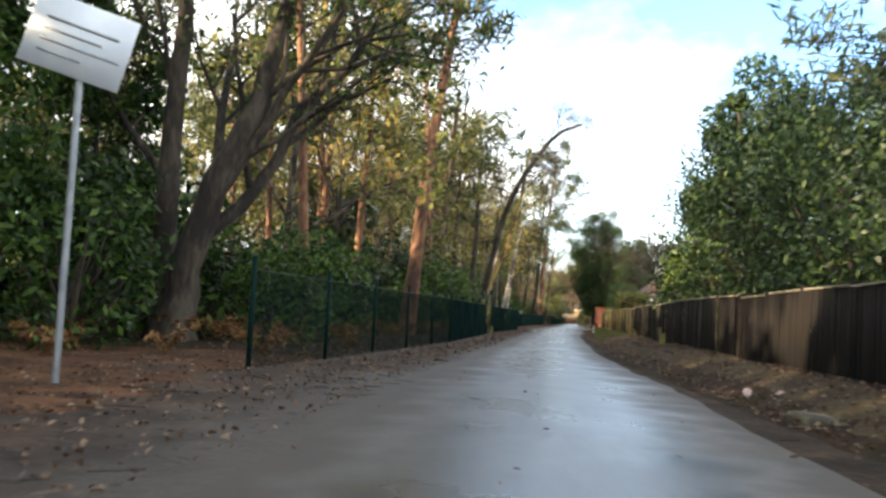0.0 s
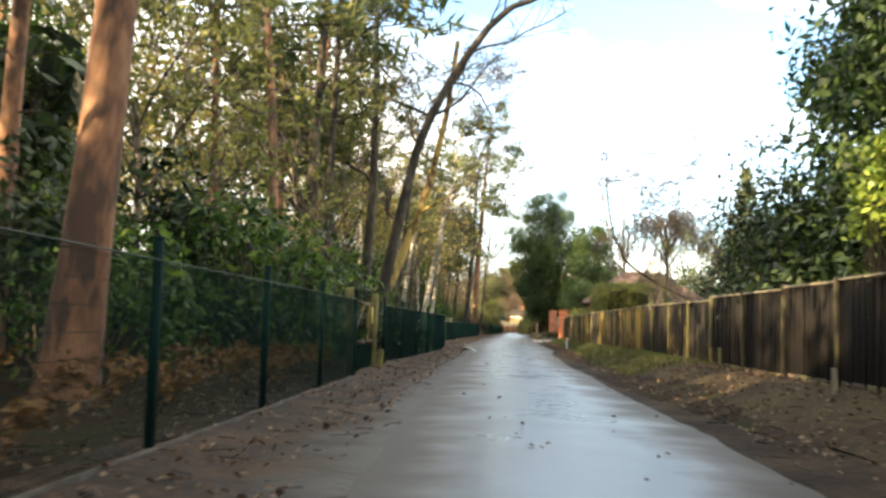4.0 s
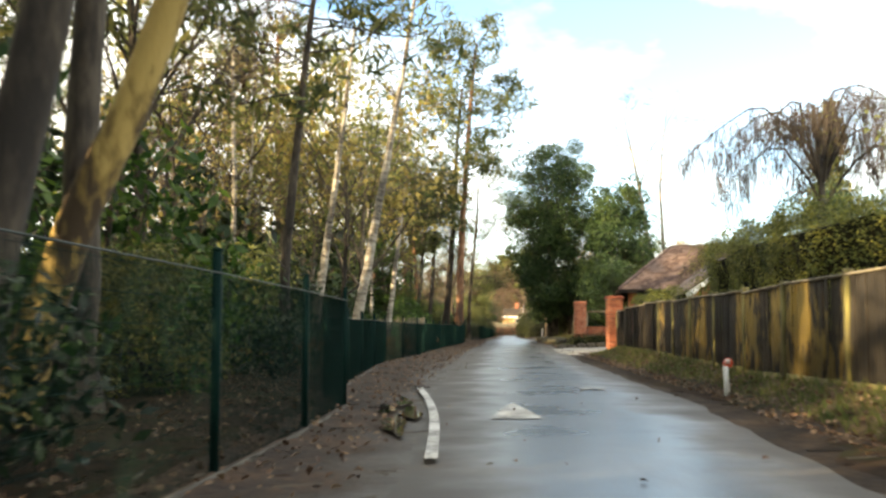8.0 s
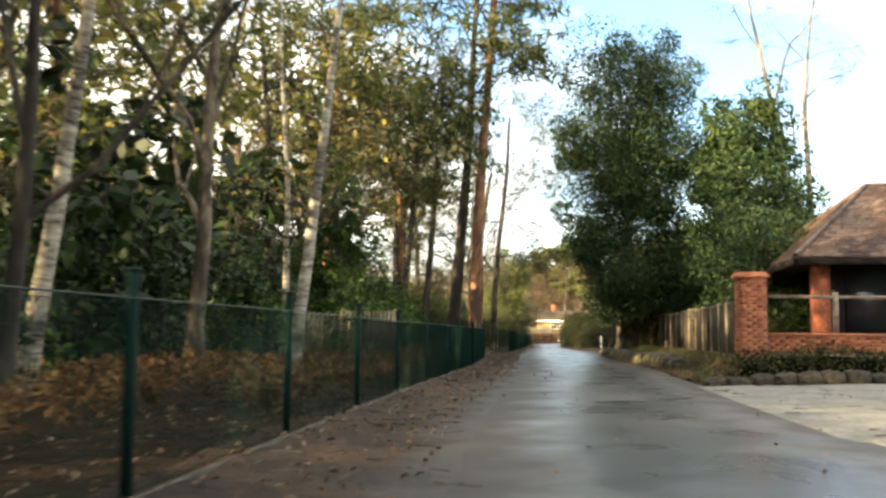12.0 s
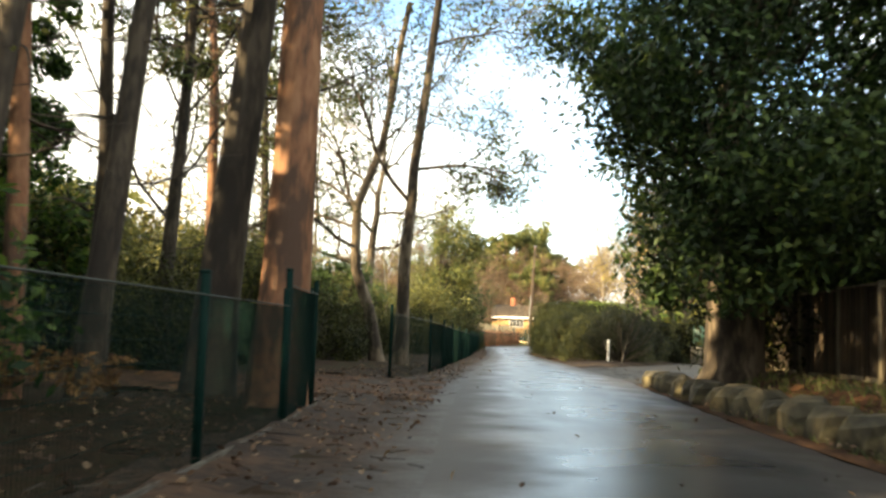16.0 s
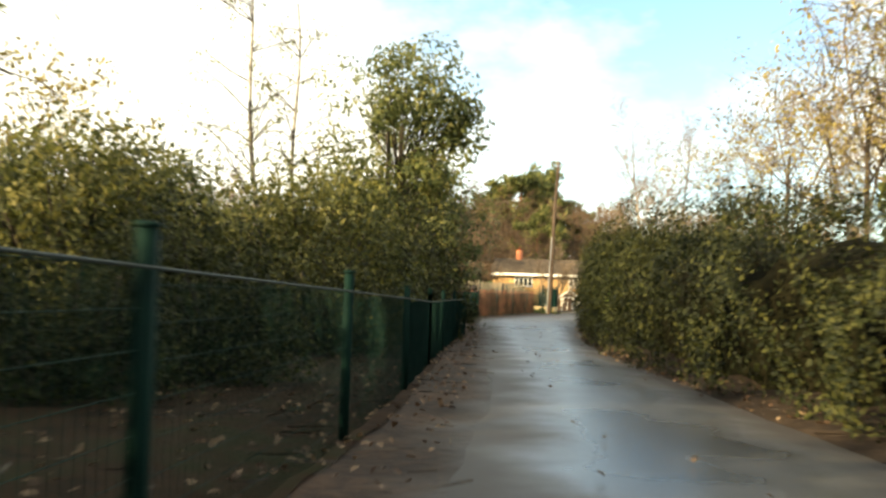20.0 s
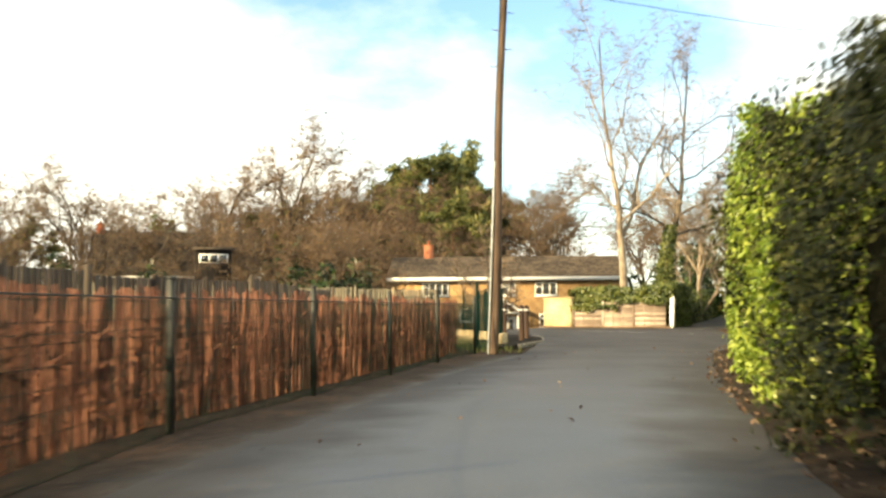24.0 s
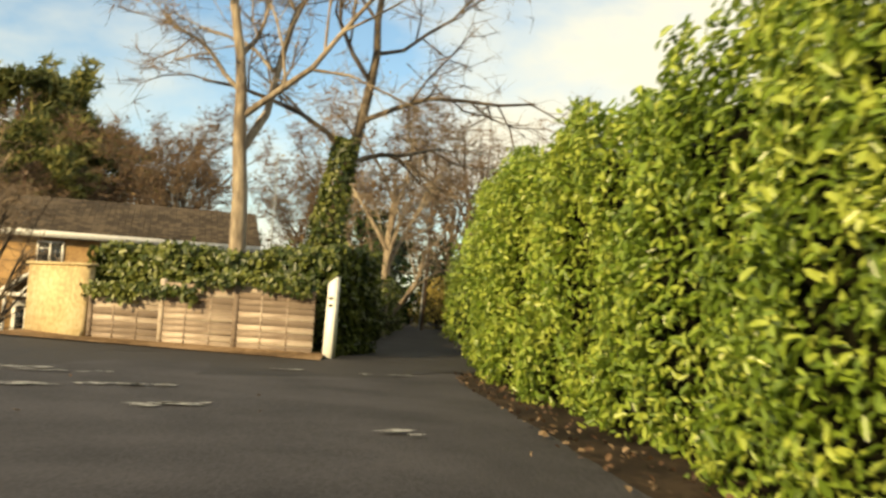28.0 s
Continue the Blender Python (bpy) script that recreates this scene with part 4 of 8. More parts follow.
def hedge(name, label, line, depth, height, n, leaf, size, seed, fold=True, wide=0.42, lump=0.18, ends=True, bulge=1.0):
    """A clipped hedge along a line in plan (x, y of its face towards the lane): a solid core, near-black for the shade
    inside, and leaves over face, top and ends. height: per point.
    """
    rng = np.random.default_rng(seed)
    line = np.array(line, float)
    height = np.broadcast_to(np.asarray(height, float), (len(line),))
    seg = np.linalg.norm(np.diff(line, axis=0), axis=1)
    s = np.concatenate([[0], np.cumsum(seg)])
    L = s[-1]
    at = lambda u: np.stack([np.interp(u, s, line[:, 0]), np.interp(u, s, line[:, 1])], 1)
    d = np.gradient(line, axis=0)
    d /= np.linalg.norm(d, axis=1)[:, None]
    nx = lambda u: np.stack([np.interp(u, s, d[:, 1]), np.interp(u, s, -d[:, 0])], 1)
    shag = bulge > 1.5
    hh = lambda u: np.interp(u, s, height) + lump * np.sin(u * 1.3 + seed) + lump * 0.6 * np.sin(u * 3.1 + 2 * seed)
    root = thing(name, label, "hedge")
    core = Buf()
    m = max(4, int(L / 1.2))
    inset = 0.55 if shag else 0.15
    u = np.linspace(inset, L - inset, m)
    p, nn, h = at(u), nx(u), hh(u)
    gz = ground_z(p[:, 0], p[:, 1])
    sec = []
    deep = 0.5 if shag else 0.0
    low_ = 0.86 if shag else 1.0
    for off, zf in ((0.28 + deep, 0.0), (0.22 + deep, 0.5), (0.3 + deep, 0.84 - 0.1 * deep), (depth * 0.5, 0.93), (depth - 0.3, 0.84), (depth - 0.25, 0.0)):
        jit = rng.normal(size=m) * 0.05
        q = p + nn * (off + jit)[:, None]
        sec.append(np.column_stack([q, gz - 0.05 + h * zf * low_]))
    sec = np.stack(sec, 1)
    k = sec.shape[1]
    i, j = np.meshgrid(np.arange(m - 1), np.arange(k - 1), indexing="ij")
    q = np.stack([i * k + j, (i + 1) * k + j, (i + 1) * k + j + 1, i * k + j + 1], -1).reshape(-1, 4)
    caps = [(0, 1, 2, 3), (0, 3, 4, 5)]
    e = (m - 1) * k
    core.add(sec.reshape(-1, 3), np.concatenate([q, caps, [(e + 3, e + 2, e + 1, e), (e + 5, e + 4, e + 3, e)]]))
    piece("inside", core.mesh("inside", HEDGE_CORE), root, None, "solid core coloured near-black for the shade inside the hedge")
    lv = Buf()
    Hm = float(height.mean())
    area = np.array([L * Hm, L * depth * 0.8, depth * Hm * 0.8 * ends, depth * Hm * 0.8 * ends])
    cnt = (n * area / area.sum()).astype(int)
    P, N = [], []
    u = rng.uniform(0, L, cnt[0])
    z = rng.uniform(0, 1, cnt[0]) ** 0.9
    b, nn, h = at(u), nx(u), hh(u)
    wave = bulge * (0.14 * np.sin(u * 1.9 + z * 3 + seed) + 0.1 * np.sin(u * 4.3 - z * 6)) + 0.25 * (bulge - 1) * (2 * z - 0.9) ** 2 + 0.3 * np.clip(z - 0.82, 0, 1) * 4 * 0.4
    off = wave - 0.3 * (bulge - 1) + rng.normal(size=cnt[0]) * 0.07
    P.append(np.column_stack([b + nn * off[:, None], ground_z(b[:, 0], b[:, 1]) + 0.04 + z * h]))
    N.append(np.column_stack([-nn, 0.45 + 0 * u]))
    u = rng.uniform(0, L, cnt[1])
    b, nn, h = at(u), nx(u), hh(u)
    t = rng.uniform(0, 1, cnt[1])
    P.append(np.column_stack([b + nn * (t * depth)[:, None], ground_z(b[:, 0], b[:, 1]) + h * (0.97 - 0.1 * (2 * t - 1) ** 4) + rng.normal(size=cnt[1]) * 0.08]))
    N.append(np.column_stack([-nn * 0.2, 1.0 + 0 * u]))
    for kk, u0, sg in ((2, 0.0, -1), (3, L, 1)):
        c = cnt[kk]
        u = np.full(c, u0)
        b, nn, h = at(u), nx(u), hh(u)
        tang = np.column_stack([-nn[:, 1], nn[:, 0]])
        t, z = rng.uniform(0, 1, c), rng.uniform(0, 1, c)
        P.append(np.column_stack([b + nn * (t * depth)[:, None] + tang * sg * (rng.normal(size=c) * 0.07)[:, None], ground_z(b[:, 0], b[:, 1]) + 0.04 + z * h]))
        N.append(np.column_stack([tang * sg, 0.4 + 0 * u]))
    P, N = np.concatenate(P), np.concatenate(N)
    if shag:
        c = np.sin(P[:, 1] * 2.7 + P[:, 2] * 2.1 + seed) * np.sin(P[:, 2] * 3.4 - P[:, 1] * 1.3 + P[:, 0]) + 0.5 * np.sin(P[:, 1] * 6.1 - P[:, 2] * 5.0)
        ok = c + rng.normal(size=len(P)) * 0.35 > -0.75
        P, N = P[ok], N[ok]
    lv.leaves(P, size, rng, N, 0.55, wide, fold)
    ob = piece("foliage", lv.mesh("foliage", leaf), root)
    ob["kind"] = "stuff"
    return root


def scatter(name, label, cat, pts, size, mat, seed, up=1.2, wide=0.6, fold=True):
    rng = np.random.default_rng(seed)
    b = Buf()
    b.leaves(pts, size, rng, (0, 0, up), 0.5, wide, fold)
    return tagged(new(name, b.mesh(name, mat)), label, cat, kind="stuff")


# --- trees that stand out, one by one ---
def lean_tree(name, label, pts, rad, bark, seed, limbs, leaf=None, nleaf=0, twig=None, lsize=0.14, ntwig=1400, kids=(0, 6, 4)):
    """A tree along a given leaning line, with limbs (place along it, way, length)."""
    rng = np.random.default_rng(seed)
    pts = np.array(pts, float)
    t = np.linspace(0, 1, 14)
    k = np.linspace(0, 1, len(pts))
    fine = np.stack([np.interp(t, k, pts[:, c]) for c in range(3)], 1) + rng.normal(size=(14, 3)) * rad * 0.12
    fine[0] = pts[0]
    x, y = pts[0][0], pts[0][1]
    o = np.array([x, y, 0.0])
    wood, tw, tips = Buf(), Buf(), []
    wood.tube(fine - o, flare(14, rad, rad * (0.14 if twig else 0.4), 1.45), 10, cap=False)
    for f, way, ln in limbs:
        i = min(int(f * 13), 12)
        branch_out(wood, tips, fine[i] - o, way, ln, rad * 0.34 * (1.3 - f) * (1 + 0.12 * max(0, ln - 4)), 1, rng, kids, 0.2, 0.04, 0.75, 0.5, 0.2, (8, 6, 4, 3))
    if tips:
        T = np.array(tips)
        twig_strips(tw, T, ntwig, rng, 0.25, 0.8, 0.012, 0.1)
    parts = [("trunk", wood.mesh("trunk", bark, True))]
    if tips:
        parts.append(("twigwork", tw.mesh("twigwork", twig or TWIG_DARK)))
    if nleaf:
        lv = Buf()
        lv.leaves(T[rng.integers(0, len(T), nleaf)] + rng.normal(size=(nleaf, 3)) * 0.25, lsize, rng, None, 1, 0.4)
        parts.append(("crown", lv.mesh("crown", leaf)))
    return tree(name, label, "tree", x, y, parts)


R = random.Random(7)


def far_wood(name, label, leaf, seed, n, y0=-30, y1=150, d0=26, d1=46):
    """Far woodland too deep to pick apart: many uneven crowns of leaves."""
    rng = np.random.default_rng(seed)
    b = Buf()
    for k in range(n):
        y = rng.uniform(y0, y1)
        x = fence_l(y) - rng.uniform(d0, d1)
        h = rng.uniform(3.5, 7.5)
        c, s = lobes(rng, 14, h * 0.5, h, 0.05)
        j = rng.integers(0, 14, 330)
        d = rng.normal(size=(330, 3))
        d /= np.linalg.norm(d, axis=1)[:, None]
        p = c[j] + d * (s[j] * rng.uniform(0.3, 1.1, 330))[:, None] + (x, y, 0.2)
        p[:, 2] = np.maximum(p[:, 2], 0.1)
        b.leaves(p, 0.6, rng, None, 1, 0.5)
    return tagged(new(name, b.mesh(name, leaf)), label, "woodland", kind="stuff")



def build_woods():
    # shapes shared by many trees
    pines = [pine_parts(11, 17, 0.23, 0.5, 1700), pine_parts(12, 19, 0.27, 0.48, 1700), pine_parts(13, 15, 0.19, 0.52, 1500), pine_parts(14, 16, 0.2, 0.5, 1500, BARK_DARK)]
    bigpine = pine_parts(15, 20, 0.28, 0.45, 3800, None, 10, 0.6)
    darkpine = pine_parts(16, 18, 0.27, 0.5, 2600, BARK_DARK, 14, 0.6)
    thickbirch = birch_parts(24, 14, 0.2, 700)
    far = [shrub_parts(36, 4.4, 3.8, 560, RHODO, 0.56, nlobes=12), shrub_parts(37, 3.8, 5.6, 640, HOLLY, 0.56, nlobes=14), shrub_parts(38, 4.2, 3.2, 1000, OLIVE, 0.36, nlobes=18)]
    belt = shrub_parts(45, 4.2, 5.6, 1500, HOLLY, 0.6, nlobes=24)
    birches = [birch_parts(21), birch_parts(22, 11, 0.11, 600, (0.1, 0.02)), birch_parts(23, 13, 0.15, 500, (-0.05, 0.05))]
    rhodos = [shrub_parts(31, 3.6, 3.0, 1350, RHODO, 0.265), shrub_parts(32, 4.4, 3.8, 1600, RHODO, 0.285), shrub_parts(33, 2.8, 2.0, 1200, HOLLY, 0.21), shrub_parts(34, 3.2, 4.6, 1350, HOLLY, 0.275), shrub_parts(35, 3.4, 2.6, 1800, OLIVE, 0.21)]
    haze = [bare_parts(41, 13, 0.16, BARK_DARK, TWIG, (6, 4, 3), 1400, RUST, size=0.33, twigs=650), bare_parts(42, 12, 0.13, BARK_DARK, TWIG, (6, 4, 3), 1350, GOLD, size=0.31, twigs=650), bare_parts(43, 14, 0.18, BARK_BROWN, TWIG, (6, 4, 3), 1400, OLIVE, size=0.33, twigs=650)]
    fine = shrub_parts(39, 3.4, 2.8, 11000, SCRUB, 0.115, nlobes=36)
    # dark-leaved counterpart of the scrub, its shade put into the leaf colour
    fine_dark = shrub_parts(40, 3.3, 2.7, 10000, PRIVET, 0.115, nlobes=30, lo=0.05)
    first = {}

    def put(kind, parts, label, cat, x, y, s=1.0, rz=None, group="", tilt=(0, 0)):
        rz = R.uniform(0, 360) if rz is None else rz
        key = id(parts)
        if key not in first:
            first[key] = (tree(kind, label, cat, x, y, parts, group, rz, s, tilt), parts)
            return
        ob = first[key][0]
        m = pose(x, y, ground_at(x, y), tilt[0], tilt[1], rz) @ Matrix.Scale(s / ob.scale.x, 4)
        c = copy_thing(ob, m)
        tagged(c, label, cat, group)

    PINE = ("pine_tree", "tall pine with bare reddish trunk and high crown", "pine tree")
    BIRCH = ("birch_tree", "slender silver birch with peeling white bark", "birch tree")
    RH = ("evergreen_shrub", "dense dark evergreen shrub under the trees", "shrub")
    HZ = ("deciduous_tree", "thin woodland tree with sparse brown autumn leaves", "tree")
    # single tall trunks
    put("pine_tree", bigpine, "tall pine with thick reddish trunk leaning to the lane", "pine tree", -1.3, 32.5, 1.15, 0, "woodland pines", (0, 6.5))
    for x, y, k, s in ((-6.2, 39.4, 0, 1.0), (-1.5, 51.8, 0, 0.95), (2.1, 75.8, 3, 0.8), (5.4, 140, 0, 0.95), (-3.4, 20.5, 2, 1.0),
                       (5.6, 128, 3, 0.85), (3.9, 118, 3, 0.9), (3.0, 121, 0, 0.8), (2.2, 113, 3, 0.9), (6.3, 122.5, 2, 0.8), (-1.6, 66, 0, 0.9), (-2.2, 63, 2, 1.0), (-4.5, 57, 1, 0.9), (-5, 33, 2, 1.1)):
        put(*PINE[:1], pines[k], PINE[1], PINE[2], x, y, s, group="woodland pines")
    put("pine_tree", bigpine, "massive old pine with flaking red bark", "pine tree", 9.3, 123.5, 1.15, 0, "woodland pines", (0, 3.5))
    put("pine_tree", darkpine, "massive old pine with dark ridged bark", "pine tree", 8.3, 124.2, 1.1, 0, "woodland pines", (0, 4))
    for x, y, k in ((6.0, 121.5, 5), (7.0, 123.2, 4), (5.6, 133, 2), (6.6, 143, -2)):
        put("pine_tree", darkpine, "dark pine leaning a little to the lane", "pine tree", x, y, 0.72, 0, "woodland pines", (0, k))
    for x, y, k, s in ((-0.6, 83, 0, 1.0), (3.4, 108, 0, 0.9), (4.6, 119.5, 1, 0.9), (-2, 92, 1, 1.1)):
        put(*BIRCH[:1], birches[k], BIRCH[1], BIRCH[2], x, y, s, group="woodland birches")
    for x, y, s, lean in ((1.9, 85.0, 0.85, 5.5), (3.3, 84.7, 1.0, 8), (4.2, 103, 0.85, 4.5), (0.75, 96.5, 0.9, 6)):
        put("birch_tree", thickbirch, "leaning silver birch with black-scarred white bark", BIRCH[2], x, y, s, 0, "woodland birches", (0, lean))
    # scattered woodland behind the fence
    spots = []

    def free(x, y, gap):
        if any((x - a) ** 2 + (y - b) ** 2 < gap * gap for a, b in spots):
            return False
        spots.append((x, y))
        return True

    for _ in range(420):
        y = R.uniform(-8, 126)
        x = fence_l(y) - R.uniform(3.5, 34)
        if not free(x, y, 3.3):
            continue
        r = R.random()
        if 86 < y < 126 and r < 0.2:
            continue
        back = fence_l(y) - x > 9
        if r < 0.36:
            put(PINE[0], pines[R.randrange(4)], PINE[1], PINE[2], x, y, R.uniform(0.75, 1.1), group="woodland pines")
        elif r < 0.44:
            put(BIRCH[0], birches[R.randrange(3)], BIRCH[1], BIRCH[2], x, y, R.uniform(0.8, 1.1), group="woodland birches")
        elif r < 0.68:
            put(HZ[0], haze[(2, 1, 2)[R.randrange(3)]], HZ[1], HZ[2], x, y, R.uniform(0.7, 1.05), group="woodland trees")
        else:
            put(RH[0], far[R.randrange(3)] if back else rhodos[R.randrange(5)], RH[1], RH[2], x, y, R.uniform(0.9, 1.4), group="woodland shrubs")
        if len(spots) > 128:
            break
    for k in range(46):
        y = -14 + k * 3.2
        x = fence_l(y) - R.uniform(15, 24)
        put(RH[0], far[R.randrange(3)], RH[1], RH[2], x, y, R.uniform(0.9, 1.5), group="woodland shrubs")
    # shrubs close behind the fence
    for x, y, k, s in ((-5.6, 9, 1, 0.8), (-3.2, 15.8, 0, 0.8), (-6.5, 15, 1, 1.2), (-3.3, 18.5, 0, 1.05), (-3.6, 23.5, 1, 1.0), (-5.0, 27.5, 3, 1.0), (-1.4, 34.5, 0, 0.8), (-2.8, 38.5, 1, 0.9), (-0.3, 41.8, 1, 1.0), (-3.2, 42.6, 3, 1.15), (-0.1, 47.8, 3, 0.85), (-1.9, 46.0, 3, 1.0), (0.8, 50.4, 3, 0.7), (-0.6, 44, 2, 0.9), (-2.2, 47.5, 1, 1.0), (0.4, 51, 0, 0.8),
                       (0.2, 56, 1, 0.85), (-1.4, 61, 0, 1.0), (-0.6, 70, 3, 0.8), (0.6, 73.5, 1, 0.75), (-1.2, 78, 0, 1.0), (1.4, 81, 3, 0.8), (-0.8, 87, 0, 0.9), (-0.2, 93, 1, 0.9), (1.6, 101, 3, 0.8), (2.6, 106, 0, 0.8), (3.2, 114.5, 1, 0.8), (1.0, 110, 3, 0.9),
                       (5.8, 117.5, 0, 0.75), (3.0, 123.5, 1, 0.9), (-9, 4, 1, 1.3), (-9.5, 10, 3, 1.2), (-9, 20, 1, 1.2), (-8, 30, 0, 1.2), (-6, 44, 3, 1.1), (-5, 53, 4, 1.1), (-5, 70, 4, 1.1), (-6, 84, 3, 1.1), (-4, 100, 3, 1.1), (-3, 116, 4, 1.2)):
        put(RH[0], rhodos[k], RH[1], RH[2], x, y, s, group="woodland shrubs")
    # beyond the gateway: shrubs and scrub on the open side
    for x, y, k, s in ((9.2, 148, 0, 0.8), (11.4, 154.5, 2, 0.72), (9.0, 158, 4, 1.3), (12.4, 161, 4, 1.2), (8.0, 166, 4, 1.5), (12.2, 169.5, 2, 1.2), (6.5, 151, 4, 1.4), (4.0, 158, 4, 1.6), (5.2, 143, 4, 1.55), (7.6, 147, 4, 1.1), (1.5, 149, 4, 1.8), (0.5, 138, 4, 1.8), (-3, 145, 4, 2.0), (3.0, 134, 4, 1.4), (6.4, 137.5, 4, 1.25), (-4, 132, 3, 1.2),
                       (13.0, 157, 2, 0.68), (14.0, 164, 2, 0.9), (13.4, 173, 2, 1.2), (9.5, 173, 4, 1.4), (3, 168, 4, 1.6), (-3, 160, 4, 1.6), (-9, 150, 4, 1.7), (-10, 138, 4, 1.5)):
        # two near shrubs swap the sunny scrub leaf for the dark one as shade
        put(RH[0], (fine if fence_l(y) - x < 15 else far[2]) if k == 4 and not (x > 6 and 145 < y < 153) else fine_dark, "olive and brown scrub in late sun" if k == 4 and not (x > 6 and 145 < y < 153) else RH[1], RH[2], x, y, s, group="scrub beyond the gateway")
    for x, y, k, s in ((-12, 166, 1, 0.8), (-20, 155, 2, 1.0), (-18, 140, 0, 0.9), (-12, 128, 1, 0.9)):
        put(HZ[0], haze[k], HZ[1], HZ[2], x, y, s, group="woodland trees")

    for k in range(19):
        y = 4 + k * 6.4
        put(RH[0], rhodos[3], "tall dark holly in the understorey", RH[2], fence_l(y) - R.uniform(4.5, 8), y, R.uniform(0.6, 0.95), group="woodland shrubs")
    for k in range(9):
        y = 40 + k * 10.2
        put(RH[0], far[1], "tall dark evergreen deep in the wood", RH[2], fence_l(y) - R.uniform(7, 13), y, R.uniform(1.0, 1.5), group="woodland shrubs")
    for k in range(20):
        y = 66 + k * 2.9
        put(RH[0], rhodos[k % 2], "dark evergreen thicket close behind the mesh fence", RH[2], fence_l(y) - R.uniform(2.6, 4.6) - 3.4 * (74 < y < 108), y, R.uniform(0.6, 0.85), group="woodland shrubs")
    for x, y, k, s in ((3.0, 99, 2, 1.0), (2.4, 92, 1, 1.0), (0.0, 116, 1, 1.1), (1.6, 124.5, 2, 1.0), (-1.5, 128.5, 0, 1.0), (3.0, 119.2, 1, 0.9), (0.5, 131, 2, 0.9), (-3.2, 97, 1, 1.15), (-0.8, 97.4, 2, 1.0), (1.2, 92.6, 2, 0.7)):
        put(HZ[0], haze[k], HZ[1], HZ[2], x, y, s, group="woodland trees")
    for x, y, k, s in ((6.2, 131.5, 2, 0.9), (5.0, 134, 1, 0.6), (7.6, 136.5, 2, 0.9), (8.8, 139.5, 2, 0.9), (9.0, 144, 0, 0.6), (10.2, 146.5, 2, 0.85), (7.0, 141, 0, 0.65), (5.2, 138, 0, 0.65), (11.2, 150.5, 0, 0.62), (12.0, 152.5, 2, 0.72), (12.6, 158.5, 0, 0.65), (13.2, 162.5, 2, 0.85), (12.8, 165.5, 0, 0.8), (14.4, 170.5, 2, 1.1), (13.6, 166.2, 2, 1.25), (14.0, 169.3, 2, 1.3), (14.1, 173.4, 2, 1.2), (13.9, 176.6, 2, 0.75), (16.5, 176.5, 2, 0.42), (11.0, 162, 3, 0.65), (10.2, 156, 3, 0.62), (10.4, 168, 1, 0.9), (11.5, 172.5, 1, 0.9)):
        put(RH[0], fine_dark, "shrub with its shade put into dark leaves behind the mesh fence", RH[2], x, y, s * (1.2 if k == 3 else 1.0), group="scrub beyond the gateway")
    for x, y, k, s in ((2.4, 50.5, 2, 0.7), (2.0, 53.5, 2, 0.85), (2.2, 56.8, 2, 0.75), (1.4, 46.5, 2, 0.8), (2.8, 70, 2, 0.7), (5.2, 111.6, 3, 0.6), (-0.4, 103, 3, 0.8), (-1.5, 92, 3, 0.9), (2.2, 127.5, 3, 0.8), (0.5, 121, 3, 0.8), (3.0, 131.5, 3, 0.7), (-2, 125, 3, 1.0)):
        put(RH[0], rhodos[k], "low glossy evergreen pressed against the mesh fence", RH[2], x, y, s, group="woodland shrubs")
    for x, y, s in ((10.6, 167.5, 0.85), (11.4, 167.2, 0.75)):
        put("birch_tree", birches[1], BIRCH[1], BIRCH[2], x, y, s, group="woodland birches")
    # added belts of unseen evergreens that shade the bend and the first verge
    for k in range(15):
        y = 127 + k * 2.9
        put(RH[0], belt, "unseen tall evergreen added in a belt to cast shade", RH[2], -8 - R.uniform(0, 6) + 0.08 * (y - 127), y, R.uniform(1.3, 1.8), group="belt of tall evergreens")
    for k in range(7):
        put(RH[0], belt, "unseen tall evergreen added in a belt to cast shade", RH[2], -5 - R.uniform(0, 4), 118 + k * 2.2, R.uniform(1.4, 1.9), group="belt of tall evergreens")
    for k in range(21):
        y = -46 + k * 3.5
        put(RH[0], belt, "unseen tall evergreen added in a belt to cast shade", RH[2], -17 - R.uniform(0, 6), y, R.uniform(1.9, 2.4), group="belt of tall evergreens")
    far_wood("far_woodland", "hazy golden wall of far woodland", OLIVE, 3, 90)
    far_wood("far_woodland", "dark green wall of far woodland", RHODO, 4, 110)
    lean_tree("pine_tree", "stout pine with broken lower boughs behind a fence", [(9.5, 151.7, -0.1), (9.62, 151.7, 2.2), (9.9, 151.7, 4.6), (10.15, 151.7, 7.2), (10.4, 151.7, 13)], 0.3, BARK_BROWN, 61,
              [(0.4, (-0.95, -0.2, 0.05), 4.6), (0.46, (-0.9, 0.2, 0.3), 3.8), (0.5, (0.8, -0.3, 0.35), 2.6), (0.56, (-0.8, -0.4, 0.5), 4.2), (0.62, (0.9, 0.1, 0.2), 3.4), (0.7, (-0.6, 0.4, 0.6), 4), (0.8, (0.8, -0.2, 0.4), 3.6), (0.92, (-0.5, -0.2, 0.8), 3)], NEEDLE, 1500, TWIG_DARK, 0.16, 1100, (0, 6, 4))
    lean_tree("bare_tree", "slim grey stem among evergreens", [(7.1, 156.4, -0.1), (7.15, 156.4, 4), (7.1, 156.4, 9), (7.3, 156.4, 13)], 0.1, BARK_BROWN, 62, [(0.5, (-0.6, 0.1, 0.8), 2.6), (0.7, (0.6, 0.2, 0.8), 2.4), (0.85, (-0.4, -0.2, 0.9), 2)], twig=TWIG_DARK, ntwig=400, kids=(0, 4, 3))
    dusk = shrub_parts(63, 4.8, 5.4, 12000, EVERGREEN, 0.17, nlobes=46, lo=0.06, rag=0.2)
